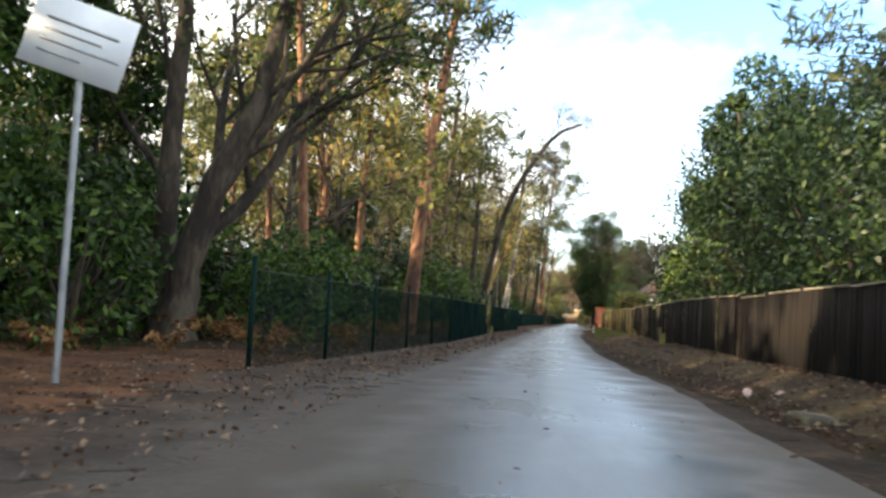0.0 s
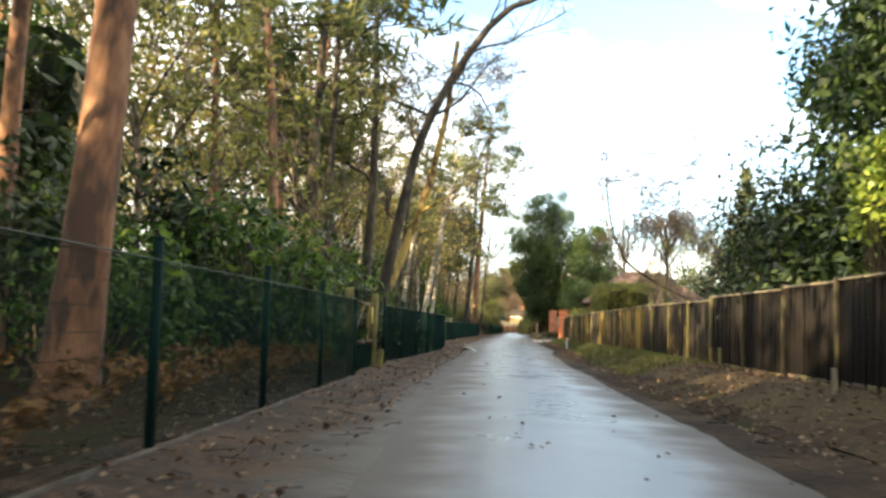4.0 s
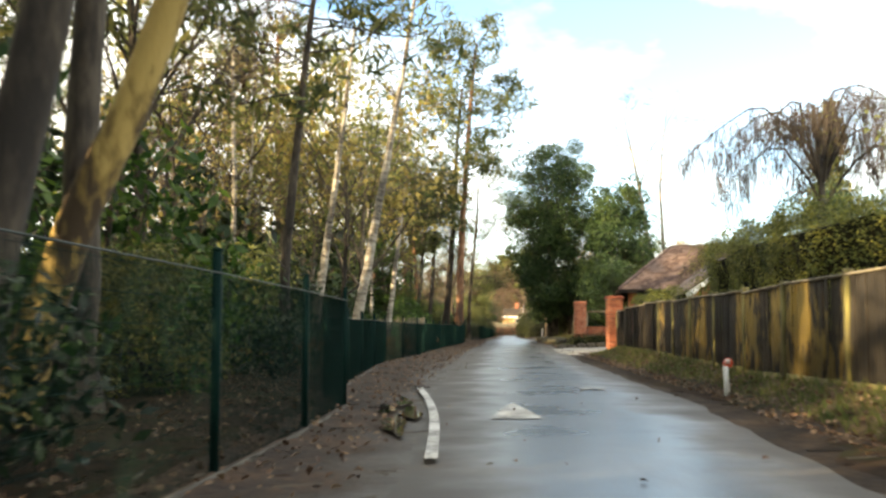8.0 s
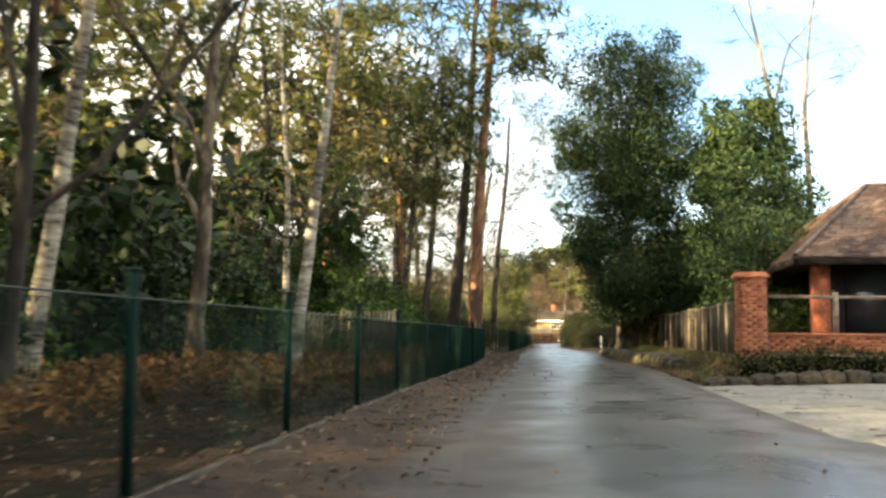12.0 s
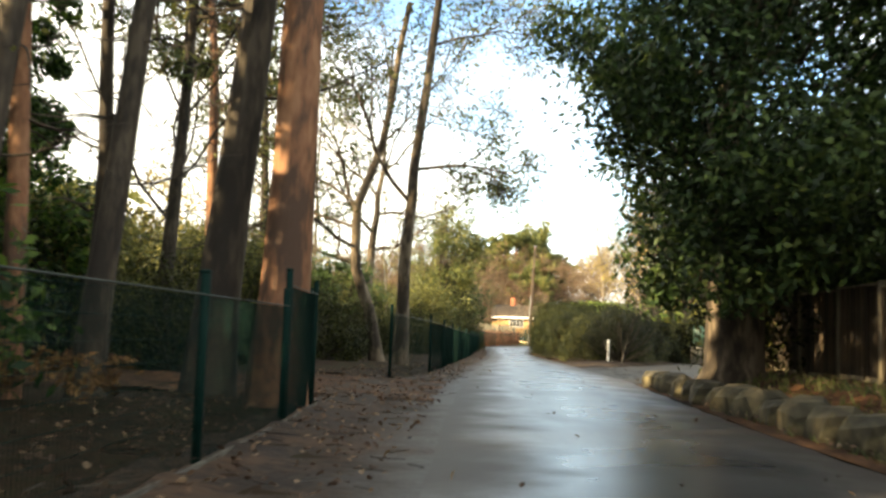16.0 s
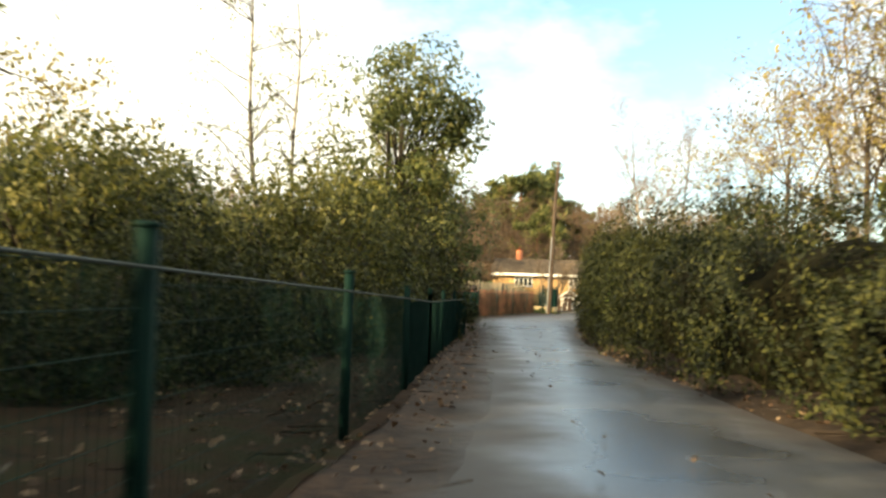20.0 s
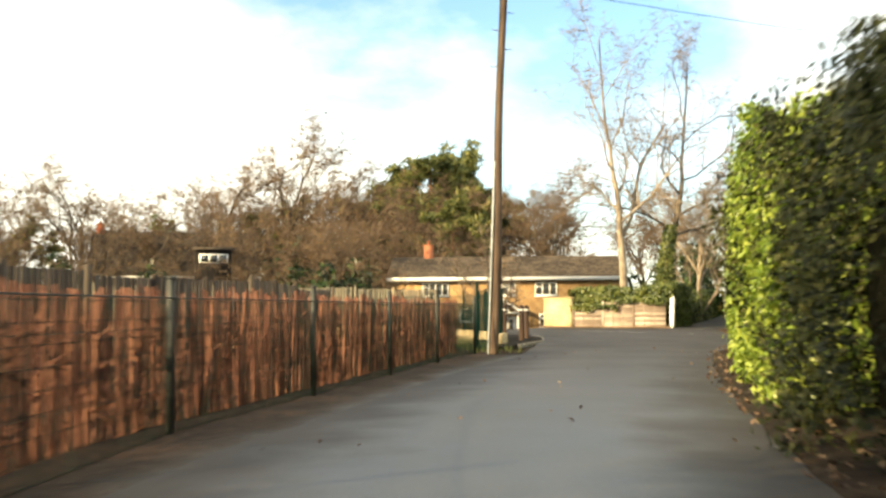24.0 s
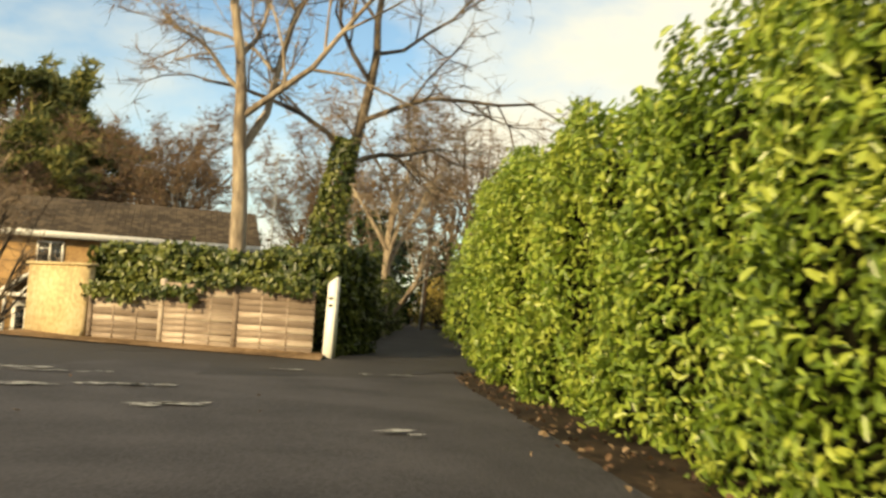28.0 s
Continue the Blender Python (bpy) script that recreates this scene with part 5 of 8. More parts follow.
    for x, y, k in ((8.9, 148.4, 0.78), (6.4, 149.8, 0.92)):
        put("evergreen_tree", dusk, "dark bushy evergreen behind a mesh fence", "evergreen tree", x, y, k, group="evergreens beyond the gateway")
    # golden leaf colour stands in for sunlit tops above the dark scrub
    for x, y, k in ((4.4, 150.5, 0.5), (2.2, 148, 0.52), (5.6, 164, 0.5)):
        put(HZ[0], haze[1], "small tree with late sun put into its golden leaves", HZ[2], x, y, k, group="woodland trees")
    far_wood("golden_scrub", "golden sunlit scrub beyond the gateway", OLIVE, 5, 40, 152, 196, 13, 34)
    crown = bare_parts(46, 15, 0.13, BARK_DARK, TWIG_DARK, (8, 6, 5), 500, RUST, fork=0.4, angle=0.7, lift=0.03, size=0.16, twigs=2600)
    for x, y, s, rz in ((-3.6, 99.5, 1.0, 220), (-2.0, 75, 1.05, 40), (-4.0, 88, 1.05, 120), (5.4, 134.6, 0.85, 80)):
        put("bare_tree", crown, "dark bare tree with a spreading twiggy crown", "tree", x, y, s, rz, "bare woodland trees")
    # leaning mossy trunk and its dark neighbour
    lean_tree("leaning_tree", "leaning mossy trunk with sunlit gold put into its bark", [(1.0, 60.2, -0.1), (1.75, 60.2, 2.0), (2.8, 60.2, 4.7), (3.7, 60.1, 7.6), (4.1, 60, 9.4), (4.5, 59.8, 12.8)], 0.24, BARK_MOSS_SUN, 51,
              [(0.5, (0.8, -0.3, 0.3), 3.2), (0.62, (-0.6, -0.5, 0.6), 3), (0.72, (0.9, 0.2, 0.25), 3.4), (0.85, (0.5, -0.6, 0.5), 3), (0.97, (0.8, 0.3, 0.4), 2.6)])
    lean_tree("dark_tree", "dark dead tree bent over at its broken top", [(1.3, 58.4, -0.1), (1.95, 58.4, 3.2), (2.5, 58.3, 6.0), (3.15, 58.2, 8.6), (4.5, 58.1, 11.2), (5.85, 58, 13.2), (6.7, 57.9, 13.75), (7.8, 57.8, 14.2)], 0.25, BARK_DARK, 52,
              [(0.3, (-0.5, 0.1, 0.6), 1.6), (0.5, (-0.9, -0.3, 0.5), 2.8), (0.52, (0.9, 0.1, 0.15), 3.6), (0.58, (0.95, -0.3, -0.1), 2.6), (0.6, (0.5, 0.7, 0.3), 2.4), (0.66, (0.95, 0.1, 0.1), 4.2), (0.72, (0.2, 0.1, 1.0), 2.6), (0.8, (0.1, -0.2, 1.0), 2.0), (0.92, (0.8, -0.2, 0.5), 1.4), (0.99, (0.7, 0.2, 0.5), 1.2)], ntwig=700, kids=(0, 5, 3))
    lean_tree("forked_tree", "pair of tall stems rising from one base", [(-1.3, 57.5, -0.1), (-1.2, 57.4, 4), (-0.9, 57.2, 9), (-0.5, 57, 16)], 0.3, BARK_BROWN, 59,
              [(0.25, (0.22, 0.05, 1), 8.5), (0.6, (-0.7, 0.2, 0.7), 3.5), (0.75, (0.6, -0.3, 0.7), 3.2), (0.9, (-0.5, -0.3, 0.8), 3)], NEEDLE, 900)
    lean_tree("forked_tree", "dark forked trunk leaning over shrubs", [(-4.85, 13.0, -0.1), (-4.75, 13, 1.8), (-4.0, 13, 3.9), (-3.1, 13, 6.0), (-2.4, 13, 9.4)], 0.42, BARK_DARK, 53,
              [(0.33, (0.22, 0, 1.0), 7.0), (0.45, (0.62, 0, 0.85), 5.5), (0.5, (-0.5, 0.2, 0.9), 5), (0.7, (0.6, -0.4, 0.6), 4)], RHODO, 2600, None, 0.2)
    lean_tree("forked_tree", "upright trunk beside a leaning one in shade", [(-5.35, 13.6, -0.1), (-5.4, 13.6, 3), (-5.35, 13.6, 7), (-5.3, 13.5, 12)], 0.33, BARK_DARK, 54, [(0.45, (-0.7, 0.1, 0.6), 4.5), (0.6, (-0.5, 0.2, 0.9), 5), (0.8, (0.6, -0.4, 0.6), 4)], RHODO, 2400, None, 0.2)
    tall = shrub_parts(76, 5.2, 10.5, 9000, RHODO, 0.25, nlobes=56, lo=0.22, rag=0.2, bole=(0.16, 6.0), trunks=0)
    for x, y, s in ((-8.2, 9.5, 1.0), (-8.0, 15.6, 1.05), (-12, 12.5, 1.1), (-5.5, 41, 0.8), (-5.2, 110, 1.0), (1.2, 117, 0.7), (-0.8, 122, 0.85), (4.2, 114.2, 0.72), (0.5, 134, 0.95), (-2.5, 130, 1.0), (2.6, 131.5, 0.85)):
        put(RH[0], tall, "tall evergreen tree with drooping glossy leaves", "evergreen tree", x, y, s, group="tall evergreens in the wood")
    lean_tree("dark_tree", "straight dark trunk beside a leaning one", [(0.95, 63, -0.1), (0.95, 63, 4), (1.1, 63, 9), (1.0, 63, 15)], 0.28, BARK_DARK, 58, [(0.55, (-0.5, 0.2, 0.9), 4), (0.75, (0.6, -0.4, 0.6), 4)])
    # trunks beside the far gateway
    lean_tree("gnarled_tree", "gnarled grey trunk with a knotted bend", [(10.4, 140.4, -0.1), (10.1, 140.4, 1.4), (9.65, 140.3, 3.0), (9.6, 140.2, 4.6), (10.35, 140, 7.0), (10.9, 139.8, 11)], 0.22, BARK_BROWN, 55,
              [(0.5, (-0.35, -0.1, 1), 4.5), (0.47, (-0.9, -0.5, 0.4), 4.0), (0.55, (-0.9, -0.2, 0.35), 4.4), (0.66, (-0.9, 0.4, 0.15), 4.8), (0.8, (0.7, -0.3, 0.4), 4), (0.9, (-0.5, 0.3, 0.7), 3.5)], NEEDLE, 7500, None, 0.16, 2600, (0, 7, 5))
    lean_tree("knotted_tree", "straight brown trunk ringed by broken stubs", [(11.02, 138.1, -0.1), (11.05, 138.1, 3), (11.25, 138.1, 6), (11.7, 138.0, 10), (11.9, 138.0, 14)], 0.21, BARK_BROWN, 56,
              [(0.42, (-0.9, -0.2, 0.4), 4.4), (0.5, (0.8, -0.2, 0.15), 2.6), (0.7, (0.8, 0.1, 0.35), 4), (0.8, (-0.6, -0.4, 0.5), 4), (0.9, (0.7, -0.3, 0.5), 3.5)], NEEDLE, 7000, None, 0.16, 2200, (0, 7, 5))
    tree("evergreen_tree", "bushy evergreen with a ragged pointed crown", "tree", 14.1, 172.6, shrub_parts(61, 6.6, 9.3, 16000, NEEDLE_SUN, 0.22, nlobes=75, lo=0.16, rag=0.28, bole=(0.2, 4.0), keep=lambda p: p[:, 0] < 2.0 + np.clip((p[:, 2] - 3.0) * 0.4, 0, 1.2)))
    tree("evergreen_tree", "dark evergreen hanging over a brushwood fence", "tree", 14.5, 177.4, shrub_parts(64, 5.6, 5.6, 24000, EVERGREEN, 0.11, nlobes=50, lo=0.32, rag=0.25, bole=(0.14, 3.0), trunks=0, keep=lambda p: p[:, 2] > 1.9 - 0.3 * np.sin(p[:, 1] * 2)))
    # right-hand side, from the start
    lau = [shrub_parts(71, 5.5, 6.4, 11000, EVERGREEN, 0.2, nlobes=48, lo=0.08), shrub_parts(72, 4.6, 5.0, 8000, HOLLY, 0.19, nlobes=32, lo=0.08), shrub_parts(73, 5.0, 8.6, 19000, EVERGREEN, 0.22, nlobes=60, lo=0.05, rag=0.12)]
    LA = ("laurel_tree", "tall glossy evergreen behind a board fence", "evergreen tree")
    for x, y, k, s in ((9.8, -4, 0, 0.8), (10.4, 4, 0, 0.85), (10.4, 9.5, 1, 1.0), (11.0, 14.5, 0, 1.05), (11.4, 20.5, 0, 1.25), (14.5, 17, 2, 1.1), (11.6, 26.5, 0, 1.2), (13.0, 31.2, 2, 1.4), (13.1, 34.8, 0, 1.3), (12.9, 37.6, 0, 1.3), (14.2, 38.5, 2, 1.4), (14.4, 43, 2, 1.1), (12.5, 41.5, 1, 1.05), (12.9, 45.2, 1, 0.9), (14.5, 51, 1, 1.1), (16.5, 25, 2, 1.4)):
        put(LA[0], lau[k], LA[1], LA[2], x, y, s, group="evergreens behind the fence")
    tree("variegated_shrub", "bright yellow-green shrub among dark evergreens", "shrub", 10.0, 34.2, shrub_parts(74, 1.35, 4.2, 1300, LAUREL, 0.16, lo=0.55))
    for x, y, s, k in ((12.5, 8, 0.9, 0), (14, 22, 1.0, 1)):
        put("pine_tree", pines[3], PINE[1], PINE[2], x, y, s * 0.75)
    # weeping and bare garden trees, conifer, clipped hedge by the gatehouse
    weep = weeping_parts(81)
    put("weeping_tree", weep, "weeping garden tree with drooping bare twigs", "tree", 18.7, 80.8, 0.97, 30)
    put("weeping_tree", weep, "weeping garden tree with drooping bare twigs", "tree", 25.0, 108, 0.7, 150)
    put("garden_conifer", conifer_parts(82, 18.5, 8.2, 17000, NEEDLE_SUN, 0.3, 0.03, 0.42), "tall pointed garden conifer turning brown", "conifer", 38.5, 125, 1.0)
    lean_tree("bare_tree", "bare tree arching crooked dark branches over a fence", [(10.9, 45.0, -0.1), (10.3, 44.8, 1.5), (9.1, 44.6, 2.05), (8.4, 44.6, 2.5), (8.0, 44.6, 3.4), (7.85, 44.6, 4.7)], 0.046, BARK_DARK, 83,
              [(0.3, (0.1, 0, 1), 3.4), (0.42, (0.15, 0.1, 1), 2.8), (0.5, (0.25, -0.1, 0.9), 2.6), (0.62, (0.3, 0.1, 0.9), 2.2), (0.75, (0.35, 0, 0.9), 1.8), (0.9, (-0.2, 0.1, 1), 1.2), (0.2, (0.3, 0.2, 1), 3.8), (0.36, (-0.1, 0.1, 1), 3.2)], ntwig=620, kids=(0, 5, 3))
    for x, y, s in ((33, 112, 1.6), (37, 114, 1.5), (29.5, 113, 1.1)):
        put(LA[0], lau[0], "broad dark garden evergreen beyond a hedge", LA[2], x, y, s, group="evergreens in the garden")
    put("garden_tree", haze[2], "small garden tree holding a few leaves", "tree", 18.4, 71.5, 0.42)
    put("evergreen_shrub", fine, "olive shrub lit by low sun behind a mesh fence", "shrub", 0.9, 65.6, 0.85)
    put(RH[0], rhodos[2], "rounded dark garden shrub", "shrub", 17.0, 62, 1.2)
    put(RH[0], rhodos[0], "rounded dark garden shrub", "shrub", 17.5, 56, 1.3)
    put(RH[0], rhodos[3], "tall dark garden evergreen", "shrub", 18.5, 68, 0.9)
    lean_tree("bare_tree", "tall bare forked tree behind a tiled roof", [(25.2, 128, -0.1), (25.0, 128, 6.5), (24.3, 128, 11), (23.3, 128, 16), (22.9, 128, 18)], 0.24, BARK_GREY, 84,
              [(0.6, (0.5, 0.1, 0.9), 7.5), (0.75, (-0.5, 0.2, 0.9), 2.5), (0.86, (0.4, 0.2, 0.9), 2.8), (0.97, (-0.2, 0, 1), 2.0)], twig=TWIG, ntwig=350, kids=(0, 3, 2))
    lean_tree("bare_tree", "second bare stem behind a tiled roof", [(26.2, 128.6, -0.1), (26.2, 128.6, 7.5), (26.0, 128.6, 12), (26.2, 128.6, 15), (26.7, 128.6, 19)], 0.2, BARK_GREY, 85,
              [(0.55, (0.9, 0.1, 0.7), 4.5), (0.75, (-0.3, 0.2, 0.9), 3.5), (0.9, (0.5, 0.2, 0.9), 2.5)], twig=TWIG, ntwig=300, kids=(0, 3, 2))
    # great holly beside the lane
    big = shrub_parts(91, 9.0, 15.8, 125000, EVERGREEN, 0.175, trunks=0, nlobes=230, lo=0.14, rag=0.3, bole=(0.5, 6.0), bark=BARK_BROWN, keep=lambda p: (p[:, 0] > -2.0 - np.clip((p[:, 2] - 3.4) * 0.7, 0, 1.5)) & (p[:, 2] > 1.6 + 0.4 * np.sin(p[:, 0] * 2)) & ((p[:, 0] > 0.6 * p[:, 1] - 2.6) | (p[:, 2] > 4.4)))
    put("holly_tree", big, "great dark holly spreading over a leafy bank", "evergreen tree", 17.0, 128.6, 1.04, 0)
    put("holly_tree", shrub_parts(92, 7.0, 12.5, 34000, EVERGREEN, 0.25, nlobes=110, lo=0.08, rag=0.3), "dark holly crown behind a board fence", "evergreen tree", 21.4, 124.5, 1.0, 10)
    put("holly_tree", shrub_parts(93, 5.5, 7.5, 12000, EVERGREEN, 0.22, nlobes=34, lo=0.12), "broad evergreen behind a board fence", "evergreen tree", 19.2, 115.5, 0.8, 10)
    put("holly_tree", shrub_parts(94, 6.4, 9.2, 17000, EVERGREEN, 0.2, nlobes=60, lo=0.22, rag=0.2), "broad evergreen with sunlit top behind a board fence", "evergreen tree", 20.7, 121, 1.0, 40)
    put(RH[0], rhodos[1], "glossy evergreen by a drive", "shrub", 21.5, 131.5, 1.0)
    for x, y, k in ((19.4, 131.0, 1.5), (21.4, 132.0, 1.6), (23.6, 132.4, 1.7), (22.6, 129.0, 1.7)):
        put(RH[0], fine_dark, "dense dark shrub beside a drive", "shrub", x, y, k, group="shrubs beside the drive")
    put(RH[0], rhodos[3], "dark evergreen under a great holly", "shrub", 19.8, 132.0, 0.8)
    put(RH[0], rhodos[0], "dark evergreen under a great holly", "shrub", 20.6, 129.4, 1.0)
    # behind the driveway hedge
    pale = bare_parts(44, 11.5, 0.13, BARK_BROWN, TWIG, (7, 5, 4), 3600, GOLD, fork=0.3, size=0.13, twigs=1300)
    for x, y, k, s in ((24.5, 163, 1, 0.7), (28, 166, 2, 0.8), (27, 174, 1, 0.75), (33, 172, 1, 0.85), (31, 160, 2, 0.8), (36, 182, 1, 0.8), (29, 182, 1, 0.7), (38, 164, 1, 0.9), (40, 176, 2, 0.9)):
        put(HZ[0], pale, "thin garden tree with pale golden leaves", HZ[2], x, y, s * (1.1 if k == 1 else 1.25), group="trees behind the hedge")
    put("bare_tree", bare_parts(85, 8.2, 0.22, BARK_DARK, TWIG_DARK, (7, 5, 4), 350, OLIVE, fork=0.3, twigs=800), "bushy bare tree behind a hedge", "tree", 23.5, 157.2, 1.0)
    put("bare_tree", bare_parts(86, 7.6, 0.2, BARK_DARK, TWIG_DARK, (7, 5, 4), 300, OLIVE, fork=0.3, twigs=800), "bushy bare tree behind a hedge", "tree", 24.9, 157.6, 1.0)
    far_wood("golden_scrub", "golden sunlit scrub behind the hedge", OLIVE, 6, 26, 163, 184, -34, -10)
    far_wood("brown_woodland", "brown winter woodland behind the houses", RUST, 8, 60, 276, 300, -30, 62)
    # the two tall bare trees and the trees behind the houses
    lean_tree("bare_tree", "tall bare tree with pale sunlit trunk", [(37.25, 232.3, -0.3), (37.3, 232.3, 3.0), (37.25, 232.3, 5.6), (37.1, 232.3, 7.2), (36.7, 232.3, 10), (36.3, 232.4, 13), (36.1, 232.4, 17)], 0.27, BARK_GREY, 101,
              [(0.38, (0.25, 0.1, 0.95), 8.5), (0.42, (0.6, -0.2, 0.9), 6.0), (0.5, (-0.7, 0.1, 0.7), 3.4), (0.56, (0.5, 0.5, 0.8), 5), (0.62, (-0.6, -0.4, 0.8), 4.4), (0.7, (0.5, -0.3, 0.9), 4.6), (0.78, (-0.6, 0.3, 0.8), 4.2), (0.86, (0.6, 0.2, 0.9), 4), (0.95, (-0.3, -0.2, 1), 3.6)], twig=TWIG, ntwig=3600, kids=(0, 7, 5))
    lean_tree("bare_tree", "tall leaning bare tree with ivy up its trunk", [(39.6, 233, -0.3), (40.0, 233, 2.6), (40.45, 233, 4.7), (41.1, 233, 7.4), (41.3, 233, 9.5), (41.5, 233.1, 12), (41.9, 233.1, 16)], 0.27, BARK_BROWN, 102,
              [(0.4, (-0.8, 0.1, 0.9), 5.0), (0.44, (0.95, 0.1, 0.25), 5.2), (0.5, (0.8, -0.3, 0.6), 5.4), (0.55, (-0.7, -0.2, 0.9), 5.2), (0.62, (0.9, 0.3, 0.5), 4.8), (0.7, (-0.5, 0.4, 0.9), 4.6), (0.78, (0.6, -0.2, 0.8), 4.4), (0.86, (-0.6, 0, 0.9), 4), (0.95, (0.3, 0.2, 1), 3.6)], twig=TWIG, ntwig=3600, kids=(0, 7, 5))
    ivy = np.random.default_rng(5)
    a, z = ivy.uniform(0, 6.28, 3600), ivy.uniform(0.1, 1, 3600) ** 1.3 * 6.0
    rr = 0.3 + ivy.uniform(0, 0.5, 3600) * np.clip(1.2 - z / 5.5, 0.12, 1)
    iv = Buf()
    iv.leaves(np.stack([np.cos(a) * rr + 39.65 + 0.15 * z, np.sin(a) * rr + 233.0, z], 1), 0.16, ivy, np.stack([np.cos(a), np.sin(a), 0 * a], 1), 0.6, 0.7, True)
    tagged(new("ivy", iv.mesh("ivy", IVY)), "dark ivy climbing a tree trunk", "ivy", kind="stuff")
    oaks = [bare_parts(103, 13, 0.3, BARK_BROWN, TWIG_BROWN, (8, 5, 4), 600, RUST, fork=0.3, angle=0.75, size=0.24, twigs=5200), bare_parts(104, 12, 0.26, BARK_BROWN, TWIG_BROWN, (8, 5, 4), 1000, RUST, fork=0.3, angle=0.7, size=0.26, twigs=5000)]
    OK = ("oak_tree", "spreading oak with rusty winter twigs", "tree")
    for x, y, k, s in ((47.5, 292, 0, 1.45), (36, 300, 1, 1.5), (22, 304, 0, 1.5), (8, 300, 1, 1.5), (-6, 296, 0, 1.55), (-20, 290, 1, 1.5), (-34, 282, 0, 1.5), (43, 284, 1, 1.2), (18, 292, 1, 1.25), (-14, 284, 1, 1.2), (57, 284, 1, 1.1), (66, 276, 0, 1.2), (52, 262, 1, 1.0), (60, 262, 0, 1.1), (74, 268, 1, 1.2),
                       (20, 272, 1, 0.95), (25, 276, 0, 1.0), (30, 279, 1, 1.0), (35, 281, 0, 0.95), (14, 274, 1, 1.0),
                       (11, 280, 0, 1.1), (4, 284, 1, 1.15), (-2, 278, 0, 1.0), (-9, 274, 1, 1.1), (-18, 276, 0, 1.2), (28, 288, 0, 1.15), (33, 292, 1, 1.2), (39, 290, 0, 1.15), (46, 280, 0, 1.1), (-26, 272, 1, 1.2), (14, 318, 1, 1.4), (-6, 316, 1, 1.5), (51.6, 307, 0, 1.4), (68, 300, 0, 1.3), (16.2, 291, 0, 1.8), (8.8, 293, 0, 1.6), (21.5, 288, 0, 1.45), (26.0, 291, 1, 1.45)):
        put(OK[0], oaks[k], OK[1], OK[2], x, y, s, group="oaks behind the houses")
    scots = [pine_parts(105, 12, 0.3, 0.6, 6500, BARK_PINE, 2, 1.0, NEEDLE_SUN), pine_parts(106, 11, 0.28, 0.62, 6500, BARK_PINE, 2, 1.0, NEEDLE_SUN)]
    for x, y, k, s in ((36, 305, 0, 1.75), (40, 308, 1, 1.6), (32.5, 308, 1, 1.6), (37, 311, 0, 1.7), (44, 309, 1, 1.35), (15, 296, 0, 1.1), (35, 283, 0, 1.05), (-14, 300, 1, 1.0), (3, 306, 0, 1.0)):
        put("scots_pine", scots[k], "broad dark pine above the rooftops", "pine tree", x, y, s, group="pines behind the houses")
    con = conifer_parts(107, 7.5, 3.2, 3000, OLIVE, 0.14, 0.03, 0.3)
    for x, y, s in ((38.5, 262, 0.95), (43.5, 266, 0.8), (6, 285, 1.0), (9, 286, 0.85), (-22, 282, 1.0)):
        put("conifer_tree", con, "small green conifer behind the houses", "conifer", x, y, s)
    for x, y, k, s in ((20, 286, 1, 1.3), (14, 283, 3, 1.2), (10, 288, 1, 1.4), (3, 283, 3, 1.3), (-4, 280, 1, 1.5), (17, 280, 4, 1.2), (23, 277, 4, 1.0), (-12, 276, 1, 1.4), (44.5, 254, 1, 0.9), (47, 250, 0, 0.9), (46, 246, 1, 1.0), (50, 254, 1, 1.2), (43.5, 241, 0, 0.8), (54, 262, 1, 1.3), (58, 268, 1, 1.3), (-20, 270, 1, 1.5), (-28, 266, 1, 1.6), (8, 262, 0, 1.1), (18, 277, 1, 1.9), (23, 280, 1, 1.8), (28, 283, 1, 1.9), (34, 285, 1, 1.7), (2, 258, 1, 1.0), (59, 265, 1, 1.0), (62, 268, 1, 1.2), (56.5, 266, 0, 1.0), (65, 272, 1, 1.2), (14, 262, 2, 1.0), (20, 266, 1, 1.2), (26, 270, 1, 1.3), (31, 274, 1, 1.2), (16, 272, 1, 1.4), (5, 270, 1, 1.4), (-3, 266, 1, 1.4), (-10, 262, 1, 1.4), (36, 272, 1, 1.0)):
        put(RH[0], far[k % 3], "dark evergreen behind the gardens", "shrub", x, y, s, group="garden evergreens")
    for x, y, s in ((22, 270, 0.62), (28, 273, 0.7), (13, 268, 0.6), (34, 270, 0.6), (7, 266, 0.6), (18, 276, 0.75), (0, 264, 0.6), (-8, 268, 0.75)):
        put(OK[0], oaks[1], "bare brown tree behind the houses", HZ[2], x, y, s, group="oaks behind the houses")
    for x, y, k, s in ((21.2, 246, 1, 1.1), (22.6, 250, 1, 1.2), (19.0, 251, 1, 1.1), (23.4, 246.5, 0, 1.1)):
        put(RH[0], far[k], "dark evergreen behind a pond", "shrub", x, y, s, group="garden evergreens")
    for x, y, s in ((22.0, 254, 0.75), (20.4, 256, 0.8), (24.2, 247.5, 0.5)):
        put(OK[0], oaks[1], "bare brown tree behind the houses", HZ[2], x, y, s, group="oaks behind the houses")
    tree("golden_shrub", "golden-leaved shrub at the lane end", "shrub", 52.2, 249.0, shrub_parts(110, 3.0, 3.0, 1500, GOLD, 0.2, nlobes=18))
    put("bare_tree", bare_parts(108, 7.2, 0.2, BARK_BROWN, TWIG, (9, 5, 4), 0, fork=0.06, angle=0.38, lift=0.14), "bare many-stemmed tree before a house", "tree", 31.3, 243.0, 1.0)
